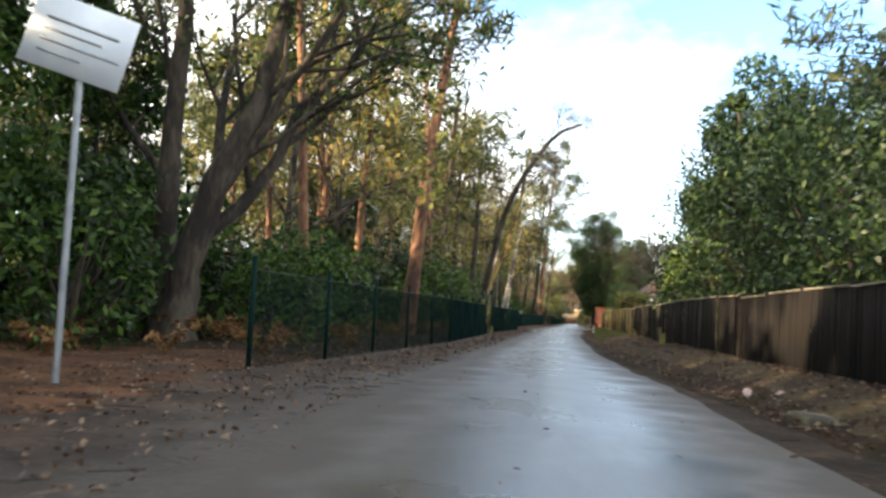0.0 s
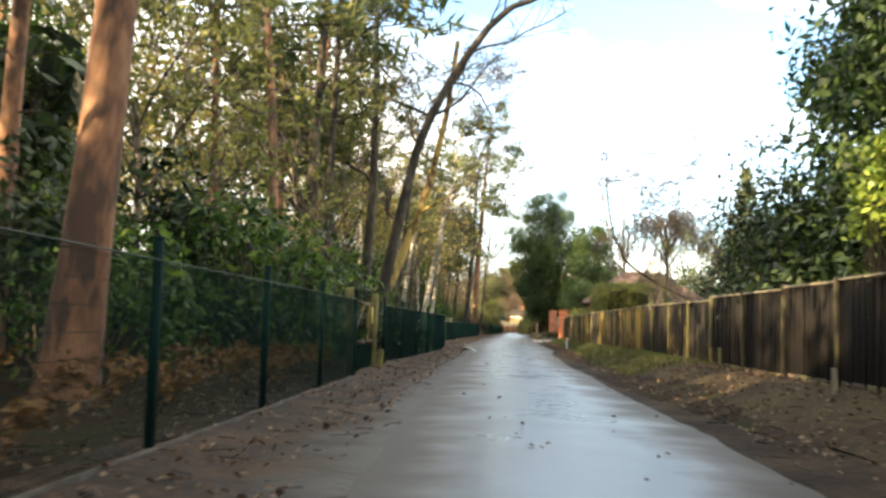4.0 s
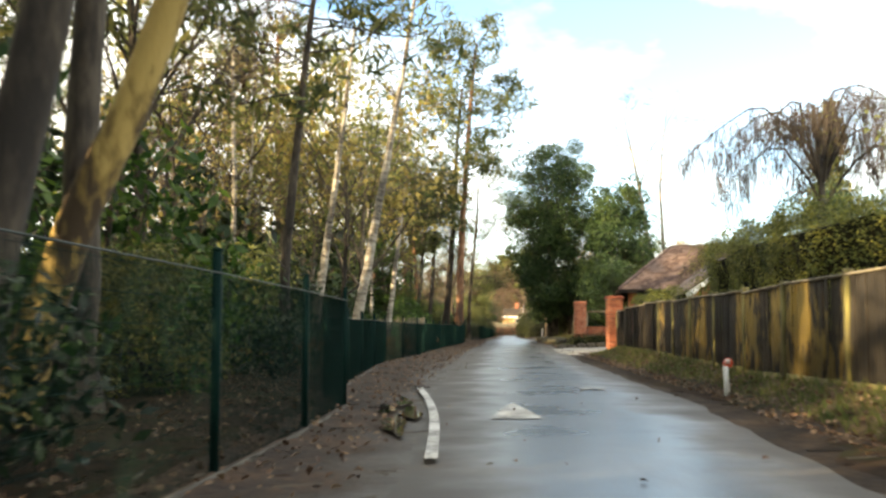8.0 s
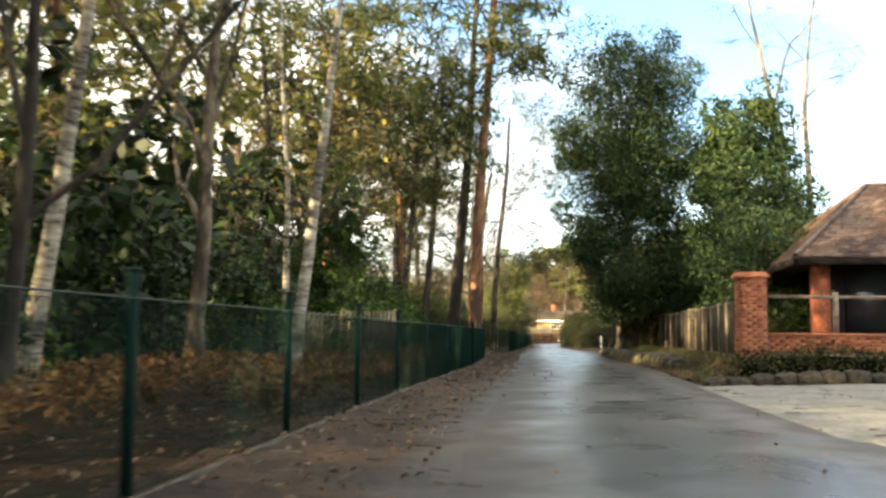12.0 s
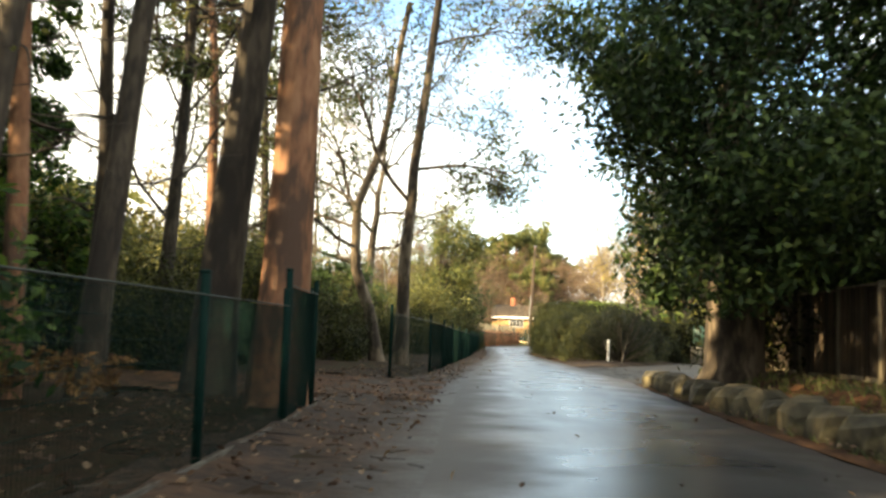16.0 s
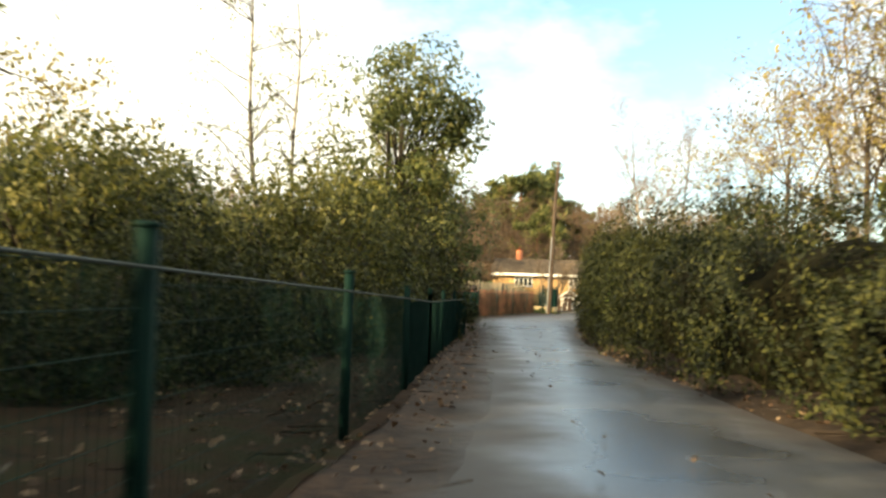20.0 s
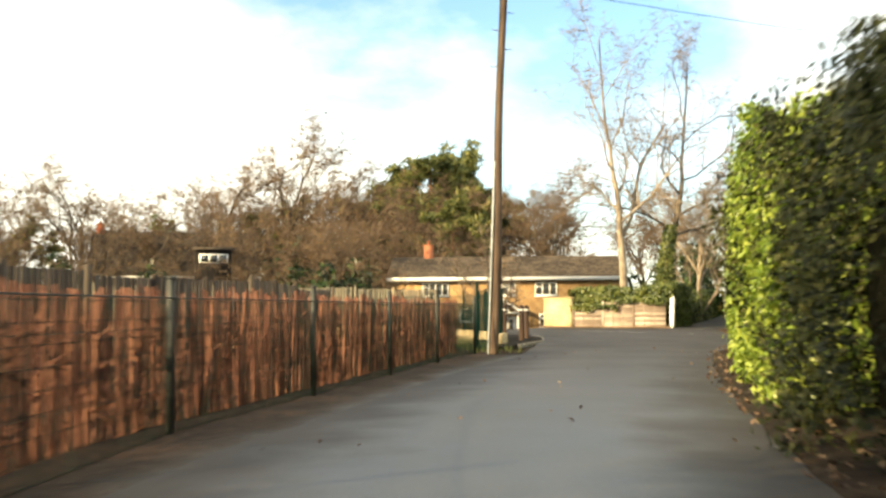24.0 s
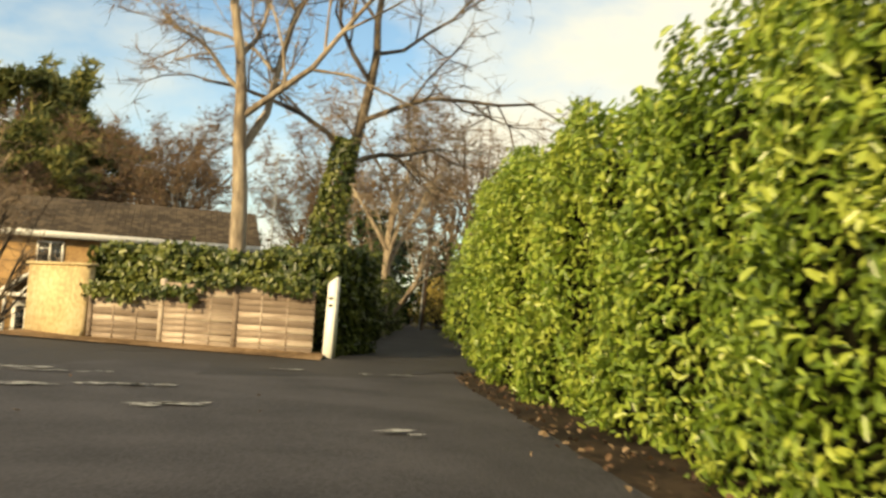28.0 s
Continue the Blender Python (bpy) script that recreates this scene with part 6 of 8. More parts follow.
    put("bare_tree", bare_parts(109, 9.5, 0.22, BARK_GREY, TWIG, (8, 5, 4), 500, RUST, fork=0.12, angle=0.45, lift=0.12, twigs=3000), "pale bare tree forking low at the lane end", "tree", 45.4, 240.8, 1.05)


build_woods()


# ---- fences ----
def along(xy, step):
    """Places at even steps along a line in plan, each with its heading in degrees and the length to the next."""
    xy = np.array(xy, float)
    s = np.concatenate([[0], np.cumsum(np.linalg.norm(np.diff(xy, axis=0), axis=1))])
    n = max(1, int(round(s[-1] / step)))
    u = np.linspace(0, s[-1], n + 1)
    p = np.stack([np.interp(u, s, xy[:, 0]), np.interp(u, s, xy[:, 1])], 1)
    out = []
    for a, b in zip(p[:-1], p[1:]):
        d = b - a
        out.append((a, math.degrees(math.atan2(d[1], d[0])), float(np.linalg.norm(d))))
    return out, p


def on_line(table, y0, y1, step=2.0):
    ys = np.arange(y0, y1 + 0.01, (y1 - y0) / max(1, round((y1 - y0) / step)))
    return [(float(np.interp(y, table[:, 0], table[:, 1])), float(y)) for y in ys]


def wire_panel(length, height, gap=0.05, r=0.0038):
    b = Buf()
    for k in range(int(length / gap)):
        x = 0.03 + k * gap
        b.tube([(x, 0, 0.04), (x, 0, height)], r, 3, cap=False)
    for z in np.linspace(0.06, height - 0.02, 9):
        b.tube([(0, 0.006, z), (length, 0.006, z)], 0.003, 3, cap=False)
    return b.mesh("mesh_panel", GREEN_METAL)


def mesh_fence(label, line, step=3.6, height=1.44, board=True, post_mat=None, wires=(0.05, 0.0038), end=None):
    """Welded mesh fencing: square posts with caps, mesh panels, a top wire and a board along the foot."""
    runs, pts = along(line, step)
    root = thing("mesh_fence", label, "fence")
    pb = Buf()
    pb.box(-0.032, 0.032, -0.032, 0.032, -0.15, height + 0.17, 0.004)
    pb.box(-0.038, 0.038, -0.038, 0.038, height + 0.172, height + 0.195, 0.01)
    pm = pb.mesh("post", post_mat or GREEN_METAL)
    pan = wire_panel(step, height, *wires)
    rail = rod((0, 0, 0), (1, 0, 0), 0.007, 5).mesh("top_wire", WIRE_GREY)
    bd = Buf()
    bd.box(0, 1, -0.015, 0.015, -0.08, 0.03, 0.004)
    bm = bd.mesh("base_board", BASEBOARD)
    hs = np.linspace(1.0, end / height if end else 1.0, len(pts))
    for p, f in zip(pts, hs):
        piece("post", pm, root, pose(p[0], p[1], ground_at(*p, 0.0)) @ Matrix.Diagonal((1, 1, f, 1)))
    for (a, ang, ln), f, g in zip(runs, hs[:-1], hs[1:]):
        z0, z1 = ground_at(*a, 0.0), ground_at(a[0] + ln * math.cos(radians(ang)), a[1] + ln * math.sin(radians(ang)), 0.0)
        tip = -math.degrees(math.atan2(z1 - z0, ln))
        m = pose(a[0], a[1], z0, 0, tip, ang)
        piece("mesh_panel", pan, root, m @ Matrix.Diagonal((ln / step, 1, (f + g) / 2, 1)))
        fall = -math.degrees(math.atan2((g - f) * height, ln))
        piece("top_wire", rail, root, m @ pose(0, -0.03, f * (height + 0.01), 0, fall) @ Matrix.Diagonal((ln, 1, 1, 1)))
        if board:
            piece("base_board", bm, root, m @ pose(0, -0.06, 0.02) @ Matrix.Diagonal((ln, 1, 1, 1)))
    return root


mesh_fence("green welded mesh fence with a board at its foot", on_line(FENCE_L, 5.5, 38.3))
mesh_fence("green welded mesh fence along the woodland edge", on_line(FENCE_L, 44.14, 63.5, 3.4), 3.4)
mesh_fence("lower green mesh fence before bracken", on_line(FENCE_L, 64.3, 111.4, 3.6), 3.6, 1.2)
mesh_fence("green mesh fence beside tall pines", on_line(FENCE_L, 111.4, 121.34, 3.3), 3.3, 1.22)
mesh_fence("short return of green mesh fence at a gateway", [(9.62, 121.4), (9.75, 123.6), (9.2, 128.8)], 2.5)
mesh_fence("dark green mesh fence before shaded shrubs", on_line(FENCE_L, 131.4, 155.55, 3.45), 3.45, 1.36, wires=(0.075, 0.0042), end=0.94)
mesh_fence("low dark green mesh fence before shrubs", on_line(FENCE_L, 155.55, 169.35, 3.45), 3.45, 0.94, wires=(0.075, 0.0042), end=0.93)
mesh_fence("mesh fence on dark posts before brushwood", on_line(FENCE_L, 174.5, 199.4), 3.5, 1.15, False, DARK_STEEL)
mesh_fence("green mesh fence past a timber pole", [(23.2, 201.0), (24.27, 203.7), (25.2, 207.65), (25.5, 209.6), (24.9, 214), (23.0, 219), (19, 222)], 2.6, 1.5, False)


def brushwood(line, seed):
    """Upright sticks wired into a screen, of uneven length and lean."""
    rng = np.random.default_rng(seed)
    runs, _ = along(line, 3.5)
    root = thing("brushwood_screen", "reddish brushwood screen behind a wire fence", "screen")
    for a, ang, ln in runs:
        b = Buf()
        for k in range(int(ln / 0.042)):
            x = k * 0.042 + rng.uniform(-0.012, 0.012)
            h = rng.uniform(1.16, 1.27) + 0.03 * math.sin(x * 2 + a[1])
            w = rng.uniform(0.007, 0.02)
            dx, dy = rng.normal(0, 0.035), rng.normal(0, 0.03)
            b.tube([(x, rng.uniform(0, 0.06), -0.05), (x + dx * 0.5, dy * 0.5 + 0.03, h * 0.5), (x + dx, dy + 0.03, h)], [w, w, w * 0.6], 4)
        twig_strips(b, np.stack([rng.uniform(0, ln, 200), rng.uniform(-0.05, 0.3, 200), rng.uniform(0.1, 0.95, 200)], 1), 800, rng, 0.15, 0.38, 0.008, 1.3)
        piece("stick_work", b.mesh("stick_work", REDSTICK), root, pose(a[0] - 0.12, a[1] + 0.05, ground_at(*a, 0), 0, 0, ang))["kind"] = "stuff"
        r = Buf()
        for z in (0.35, 0.9):
            r.tube([(0, -0.02, z), (ln, -0.02, z)], 0.004, 3, cap=False)
        piece("binding_wire", r.mesh("binding_wire", WIRE_GREY), root, pose(a[0] - 0.12, a[1] + 0.05, ground_at(*a, 0), 0, 0, ang))
    return root


brushwood([(x - 0.3, y) for x, y in on_line(FENCE_L, 172, 199.5)], 3)


def slat_fence(name, label, line, height, step, mat, post_mat, board=0.11, gap=0.006, cap=True, cat="fence", z_base=0.05, split=None, lift=0.0):
    """Close-boarded fence: posts, boards and a capping rail. Boards within the stretch split (y0, y1) are pieces of their own; the rest are joined bay by bay."""
    rng = np.random.default_rng(int(height * 1000) + len(line))
    runs, pts = along(line, step)
    root = thing(name, label, cat)
    pb = Buf()
    pb.box(-0.05, 0.05, -0.05, 0.05, -0.2, height + 0.08, 0.012)
    pm = pb.mesh("post", post_mat)
    bb = Buf()
    bb.box(0, board - gap, -0.006, 0.012, z_base, height, 0.003)
    bmesh_ = bb.mesh("board", mat)
    cb = Buf()
    cb.box(0, 1, -0.04, 0.04, 0, 0.035, 0.008)
    cm = cb.mesh("capping", OLDWOOD)
    gb = Buf()
    gb.box(0, 1, -0.02, 0.02, -0.12, 0.12, 0.004)
    gm = gb.mesh("gravel_board", post_mat)
    for p in pts:
        piece("post", pm, root, pose(p[0] - 0.03, p[1], ground_at(*p, 0) + lift, rng.normal(0, 0.6), rng.normal(0, 0.8), 0))
    for a, ang, ln in runs:
        z0 = ground_at(a[0] + 0.5 * ln * math.cos(radians(ang)), a[1] + 0.5 * ln * math.sin(radians(ang)), 0) + lift
        m = pose(a[0], a[1], z0, 0, rng.normal(0, 0.4), ang)
        n = int(ln / board)
        if split and split[0] <= a[1] <= split[1]:
            for k in range(n):
                piece("board", bmesh_, root, m @ pose(k * board + 0.02, rng.uniform(0.03, 0.045), rng.uniform(-0.01, 0.012), rng.normal(0, 0.4), 0, rng.normal(0, 2)))
        else:
            b = Buf()
            for k in range(n):
                x, o, z = k * board + 0.02, rng.uniform(0.03, 0.045), rng.uniform(-0.01, 0.012)
                b.box(x, x + board - gap, o - 0.006, o + 0.012, z_base + z, height + z, 0.003)
            piece("panel", b.mesh("panel", mat), root, m)
        piece("gravel_board", gm, root, m @ Matrix.Diagonal((ln, 1, 1, 1)) @ pose(0, 0.035, 0.0))
        if cap:
            piece("capping", cm, root, m @ pose(0, 0.035, height + 0.002) @ Matrix.Diagonal((ln, 1, 1, 1)))
    return root


slat_fence("board_fence", "tall dark-stained board fence with a pale capping", on_line(FENCE_R, -14, 13), 1.4, 2.4, STAINED, STAINED, split=(-20, 99))
slat_fence("board_fence", "dark board fence with a few mossy posts", on_line(FENCE_R, 13.1, 40), 1.42, 2.4, STAINED, DULLPOST, split=(-20, 99))
slat_fence("board_fence", "board fence with moss and sun dapples painted gold", on_line(FENCE_R, 40.2, 76), 1.4, 2.4, MOSS_DAPPLE_BOARD, MOSSPOST, split=(-20, 99))
slat_fence("board_fence", "dark board fence ending at a brick pier", on_line(FENCE_R, 76.2, 86.6), 1.42, 2.4, STAINED, DULLPOST, split=(-20, 99))
slat_fence("garden_fence", "weathered board fence on a leafy bank", [(15.2, 103.2), (16.6, 112), (17.6, 120), (18.4, 127), (18.7, 131)], 1.55, 1.9, BROWNBOARD, OLDWOOD, board=0.12, split=(0, 200))
slat_fence("paling_fence", "tall grey paling fence beyond the pond", [(8, 221.5), (17, 223.2), (25.2, 223.6)], 2.3, 2.0, OLDWOOD, OLDWOOD, board=0.13, gap=0.03, cap=False, split=(0, 250))
slat_fence("paling_fence", "grey paling fence behind the brushwood", [(11.8, 184), (17.8, 199), (19.8, 207)], 1.62, 2.0, DARKPALE, DARKPALE, board=0.13, gap=0.03, cap=False, split=(0, 250))
# vertical bars in the far gateway of the mesh fence
slat_fence("paling_fence", "pale green-grey palings inside the woodland", [(1.8, 108), (4.4, 109.5), (6.4, 108.6)], 1.6, 2.0, OLDWOOD, OLDWOOD, board=0.13, gap=0.04, cap=False, split=(0, 250))


# ---- gate, stakes, sign, road marks ----
def field_gate():
    a, b = np.array([1.9, 38.5]), np.array([2.14, 42.49])
    g = thing("field_gate", "old mossy timber gate between leaning posts", "gate")
    pb = Buf()
    pb.box(-0.075, 0.075, -0.075, 0.075, -0.3, 1.68, 0.02)
    pm = pb.mesh("post", MOSSPOST)
    piece("post", pm, g, pose(*a, ground_at(*a, 0), 1, -1.5, 4))
    piece("post", pm, g, pose(*b, ground_at(*b, 0), -1, 1, -3))
    sb = Buf()
    sb.box(-0.06, 0.06, -0.06, 0.06, -0.2, 0.42, 0.02)
    piece("stump", sb.mesh("stump", MOSSPOST), g, pose(b[0] + 0.2, b[1] - 0.25, ground_at(*b, 0), 2, 3, 0))
    d = b - a
    ln = float(np.linalg.norm(d))
    m = pose(*a, ground_at(*a, 0), 0, 0, math.degrees(math.atan2(d[1], d[0])))
    for z, t in ((1.42, 0.06), (0.62, 0.05)):
        r = Buf()
        r.box(0.1, ln - 0.1, -0.025, 0.025, z - t / 2, z + t / 2, 0.008)
        piece("rail", r.mesh("rail", MOSS_DAPPLE_BOARD), g, m)
    br = Buf()
    br.tube([(0.2, 0.03, 0.6), (ln * 0.62, 0.03, 1.42)], 0.03, 4)
    piece("brace", br.mesh("brace", MOSS_DAPPLE_BOARD), g, m)
    br = Buf()
    br.tube([(ln * 0.62, -0.03, 0.6), (ln * 0.7, -0.03, 1.42)], 0.035, 4)
    piece("brace", br.mesh("brace", MOSS_DAPPLE_BOARD), g, m)
    w = wire_panel(ln - 0.2, 0.55)
    piece("wire_infill", w, g, m @ pose(0.1, 0, 0.0))
    nb = Buf()
    nb.box(ln - 0.75, ln - 0.45, -0.045, -0.035, 1.0, 1.36, 0.004)
    piece("notice", nb.mesh("notice", YELLOWSIGN), g, m, "faded yellow notice")


field_gate()


def stake(name, label, x, y, h, mat, r=0.05, lean=(0, 0)):
    b = Buf()
    b.tube([(0, 0, -0.15), (0.01, 0, h * 0.5), (0, 0, h)], [r, r * 0.95, r * 0.9], 8)
    o = thing(name, label, "post", at=(x, y, ground_at(x, y, 0)))
    piece("shaft", b.mesh("shaft", mat, True), o, pose(0, 0, 0, *lean))
    return o


stake("timber_stake", "leaning yellowish timber stake on the bank", 7.45, 22.6, 0.62, MOSSPOST, 0.06, (2, -4))
stake("timber_stake", "short split timber stake on the bank", 7.65, 23.3, 0.42, MOSSPOST, 0.07, (-3, 5))
stake("timber_stake", "short mossy stump on the bank", 9.2, 39.3, 0.42, MOSSPOST, 0.07)
stake("timber_stake", "low wooden stake beside the bank", 8.0, 31.2, 0.35, OLDWOOD, 0.04)


def marker(x, y):
    o = thing("marker_post", "small white marker post with red reflector", "marker post", at=(x, y, ground_at(x, y, 0) + 0.03))
    b = Buf()
    b.box(-0.034, 0.034, -0.025, 0.025, -0.15, 0.5, 0.008)
    piece("shaft", b.mesh("shaft", WHITE), o, pose(0, 0, 0, 1, -3, 0))
    h = Buf()
    h.tube([(0, -0.025, 0.58), (0, 0.0, 0.58), (0, 0.03, 0.58)], [0.068, 0.08, 0.068], 8)
    h.tube([(0, -0.029, 0.58), (0, -0.025, 0.58)], [0.001, 0.068], 8, cap=False)
    piece("reflector_head", h.mesh("reflector_head", REFLECT), o, pose(0.02, 0, -0.04), "dull red reflector head")
    c = Buf()
    c.box(-0.035, 0.035, -0.04, -0.036, 0.53, 0.6)
    piece("reflector", c.mesh("reflector", WHITE), o)


marker(10.0, 64.4)


def reflectors():
    for x, y, tilt in ((5.62, 5.35, -8), (5.98, 5.15, 7)):
        o = thing("reflector_stud", "small pale reflector on a low stub", "reflector", "reflectors at the lane edge", at=(x, y, 0.02))
        b = Buf()
        b.tube([(0, 0, -0.1), (0, 0, 0.12)], 0.02, 6)
        piece("stub", b.mesh("stub", GREYMETAL), o, pose(0, 0, 0, 0, tilt, 0))
        f = Buf()
        f.tube([(0, -0.012, 0.15), (0, 0.012, 0.15)], [0.06, 0.06], 8)
        f.tube([(0, -0.014, 0.15), (0, -0.012, 0.15)], [0.002, 0.06], 8, cap=False)
        piece("face", f.mesh("face", AMBER), o, pose(0, 0, 0, 0, tilt, 0))
    k = thing("kerb_stone", "flat worn grey stone slab at the lane edge", "stone", at=(5.75, 2.3, 0.0))
    b = Buf()
    b.box(-0.3, 0.3, -0.5, 0.5, -0.1, 0.13, 0.05)
    piece("slab", b.mesh("slab", STONE), k, pose(0, 0, 0, 3, 4, 20))


reflectors()


def lane_sign():
    o = thing("road_sign", "pale blue-white sign board on a grey post", "sign", at=(-2.5, 1.7, ground_at(-2.5, 1.7, 0)))
    p = Buf()
    p.tube([(0, 0, -0.3), (0, 0, 3.85)], 0.04, 10)
    piece("post", p.mesh("post", GREYMETAL, True), o)
    b = Buf()
    b.box(-0.55, 0.5, -0.075, -0.05, 3.3, 4.1, 0.008)
    piece("board", b.mesh("board", SIGNBACK), o, pose(0, 0, 3.7, 0, 14, 20) @ pose(0, 0, -3.7))
    for k, (x0, x1) in enumerate(((-0.4, 0.35), (-0.4, 0.2), (-0.4, 0.42), (-0.4, 0.05))):
        t = Buf()
        t.box(x0, x1, -0.082, -0.078, 3.82 - k * 0.12, 3.85 - k * 0.12)
        piece("text_bar", t.mesh("text_bar", GREYMETAL), o, pose(0, 0, 3.7, 0, 14, 20) @ pose(0, 0, -3.7))
    c = Buf()
    c.box(-0.05, 0.05, -0.05, 0.05, 3.45, 3.5, 0.01)
    piece("clamp", c.mesh("clamp", GREYMETAL), o)


lane_sign()


def flat(name, label, cat, v, q, mat, kind="structure"):
    return tagged(new(name, quad_mesh(name, v, q, mat)), label, cat, kind=kind)


def road_z(x, y, up=0.005):
    l, r = float(road_l(y)), float(road_r(y))
    t = (x - l) / (r - l)
    return 0.012 + 0.03 * (1 - (2 * t - 1) ** 2) + up


def painted(name, label, pts, width):
    """A painted line that lies on the road's surface."""
    v, q = [], []
    for k, (x, y) in enumerate(pts):
        for s in (-0.5, 0.5):
            v.append((x + s * width, y, max(road_z(x + s * width, y), 0.06)))
        if k:
            q.append((2 * k - 2, 2 * k - 1, 2 * k + 1, 2 * k))
    return flat(name, label, "road marking", v, q, ROADPAINT)


ln = [(5.42 + 0.006 * (y - 57.5) ** 1.0 + 0.12 * math.sin((y - 57.5) / 9 * 3.1), y) for y in np.arange(57.5, 66.6, 0.45)]
painted("edge_line", "short worn white edge line", ln, 0.105)
tv = [(6.18, 60.97), (6.77, 60.9), (6.7, 62.9), (6.64, 63.1)]
flat("arrow_mark", "worn white triangle painted on the lane", "road marking", [(x, y, road_z(x, y, 0.012)) for x, y in tv], [(0, 1, 2, 3)], ROADPAINT)
painted("dash_mark", "worn white dash on the lane", [(8.33, 66.1), (8.36, 66.45)], 0.42)
a = np.linspace(0, 2 * np.pi, 24, endpoint=False)
pr = np.random.default_rng(17)
for cx_, cy_, rx_, ry_ in ((5.12, 60.4, 0.13, 1.0), (5.3, 61.8, 0.12, 0.9), (5.0, 62.3, 0.1, 0.7), (5.22, 63.6, 0.1, 0.8)):
    w_ = 1 + 0.22 * np.sin(3 * a + pr.uniform(0, 6)) + 0.15 * np.sin(5 * a + pr.uniform(0, 6))
    v = [(cx_, cy_, 0.047)] + [(cx_ + rx_ * math.cos(q_) * s_, cy_ + ry_ * math.sin(q_) * s_, 0.047) for q_, s_ in zip(a, w_)]
    flat("puddle", "still rain puddle beside the lane", "puddle", v, [(0, 1 + 2 * k, 2 + 2 * k, 1 + (2 * k + 2) % 24) for k in range(12)], WATER)



# ---- gatehouse and its walls ----
def brick_mesh(lx=0.215, ly=0.1, lz=0.065):
    b = Buf()
    b.box(-lx / 2, lx / 2, -ly / 2, ly / 2, 0, lz, 0.005)
    return b.mesh("brick", BRICK)


BRICK_MESH = brick_mesh()


def brick_pier(x, y, z, h, label, w=0.56, rz=0.0):
    o = thing("brick_pier", label, "pier", "gate piers", at=(x, y, z), rz=rz)
    c = Buf()
    c.box(-w / 2 + 0.012, w / 2 - 0.012, -w / 2 + 0.012, w / 2 - 0.012, -0.2, h, 0)
    piece("core", c.mesh("core", MORTAR), o)
    n = int(h / 0.075)
    e = w / 2 - 0.05
    for k in range(n):
        for s in range(4):
            m = pose(0, 0, k * 0.075, 0, 0, 90 * s)
            for i in range(2):
                off = -w / 2 + 0.1075 + i * 0.227 + (0.112 if k % 2 else 0)
                piece("brick", BRICK_MESH, o, m @ pose(off, -e, 0))
    cp = Buf()
    cp.box(-w / 2 - 0.05, w / 2 + 0.05, -w / 2 - 0.05, w / 2 + 0.05, h, h + 0.07, 0.02)
    cp.box(-w / 2 - 0.015, w / 2 + 0.015, -w / 2 - 0.015, w / 2 + 0.015, h + 0.07, h + 0.12, 0.02)
    piece("cap", cp.mesh("cap", BRICK), o, None, "stepped brick cap")
    return o


brick_pier(13.3, 87.6, 0.12, 2.05, "square red brick gate pier with stepped cap")
brick_pier(14.6, 102.2, 0.1, 2.25, "red brick pier at the end of a low wall")


def low_wall():
    o = thing("garden_wall", "low orange brick wall with white posts and rail", "wall", at=(14.9, 102.3, 0.05))
    L = 11.0
    c = Buf()
    c.box(0, L, -0.1, 0.1, -0.1, 1.02, 0)
    piece("core", c.mesh("core", MORTAR), o)
    for k in range(5):
        for i in range(48):
            piece("brick", BRICK_MESH, o, pose(0.12 + i * 0.227 + (0.11 if k % 2 else 0), -0.075, 0.64 + k * 0.075))
    cp = Buf()
    cp.box(-0.0, L, -0.15, 0.15, 1.022, 1.08, 0.015)
    piece("coping", cp.mesh("coping", BRICK), o)
    pb = Buf()
    pb.box(-0.05, 0.05, -0.05, 0.05, 1.08, 2.0, 0.01)
    pm = pb.mesh("post", PALEWOOD)
    for x in (1.65, 4.2, 6.8, 9.4):
        piece("post", pm, o, pose(x, 0, 0))
    r = Buf()
    r.box(0, L, -0.03, 0.03, 1.86, 1.93, 0.008)
    piece("rail", r.mesh("rail", PALEWOOD), o)


low_wall()


def stone_mesh(seed, sx, sy, sz, mat=None):
    bm = bmesh.new()
    bmesh.ops.create_icosphere(bm, subdivisions=2, radius=1.0)
    for v in bm.verts:
        n = noise.noise(v.co * 1.3 + Vector((seed * 3.1, 0, 0))) * 0.28 + noise.noise(v.co * 3.0 + Vector((0, seed, 0))) * 0.1
        p = v.co.normalized() * (1 + n)
        p = Vector([max(-0.8, min(0.8, c)) for c in p])
        v.co = Vector((p.x * sx, p.y * sy, p.z * sz))
    me = bpy.data.meshes.new("stone")
    bm.to_mesh(me)
    bm.free()
    me.materials.append(mat or STONE)
    return me


STONES = [stone_mesh(k, 0.5, 0.32, 0.36) for k in range(4)]
DARK_STONES = [stone_mesh(k + 7, 0.52, 0.32, 0.34, STONE_DARK) for k in range(4)]


def stone_edge(label, line, step, s, group, kinds):
    runs, pts = along(line, step)
    rr = random.Random(len(line))
    for a, ang, ln_ in runs:
        o = new("boulder", kinds[rr.randrange(4)])
        o.matrix_basis = pose(a[0], a[1], ground_at(*a, 0) + 0.1 * s, rr.uniform(-6, 6), rr.uniform(-6, 6), ang + rr.uniform(-15, 15)) @ Matrix.Scale(s * rr.uniform(0.85, 1.15), 4)
        tagged(o, label, "boulder", group)


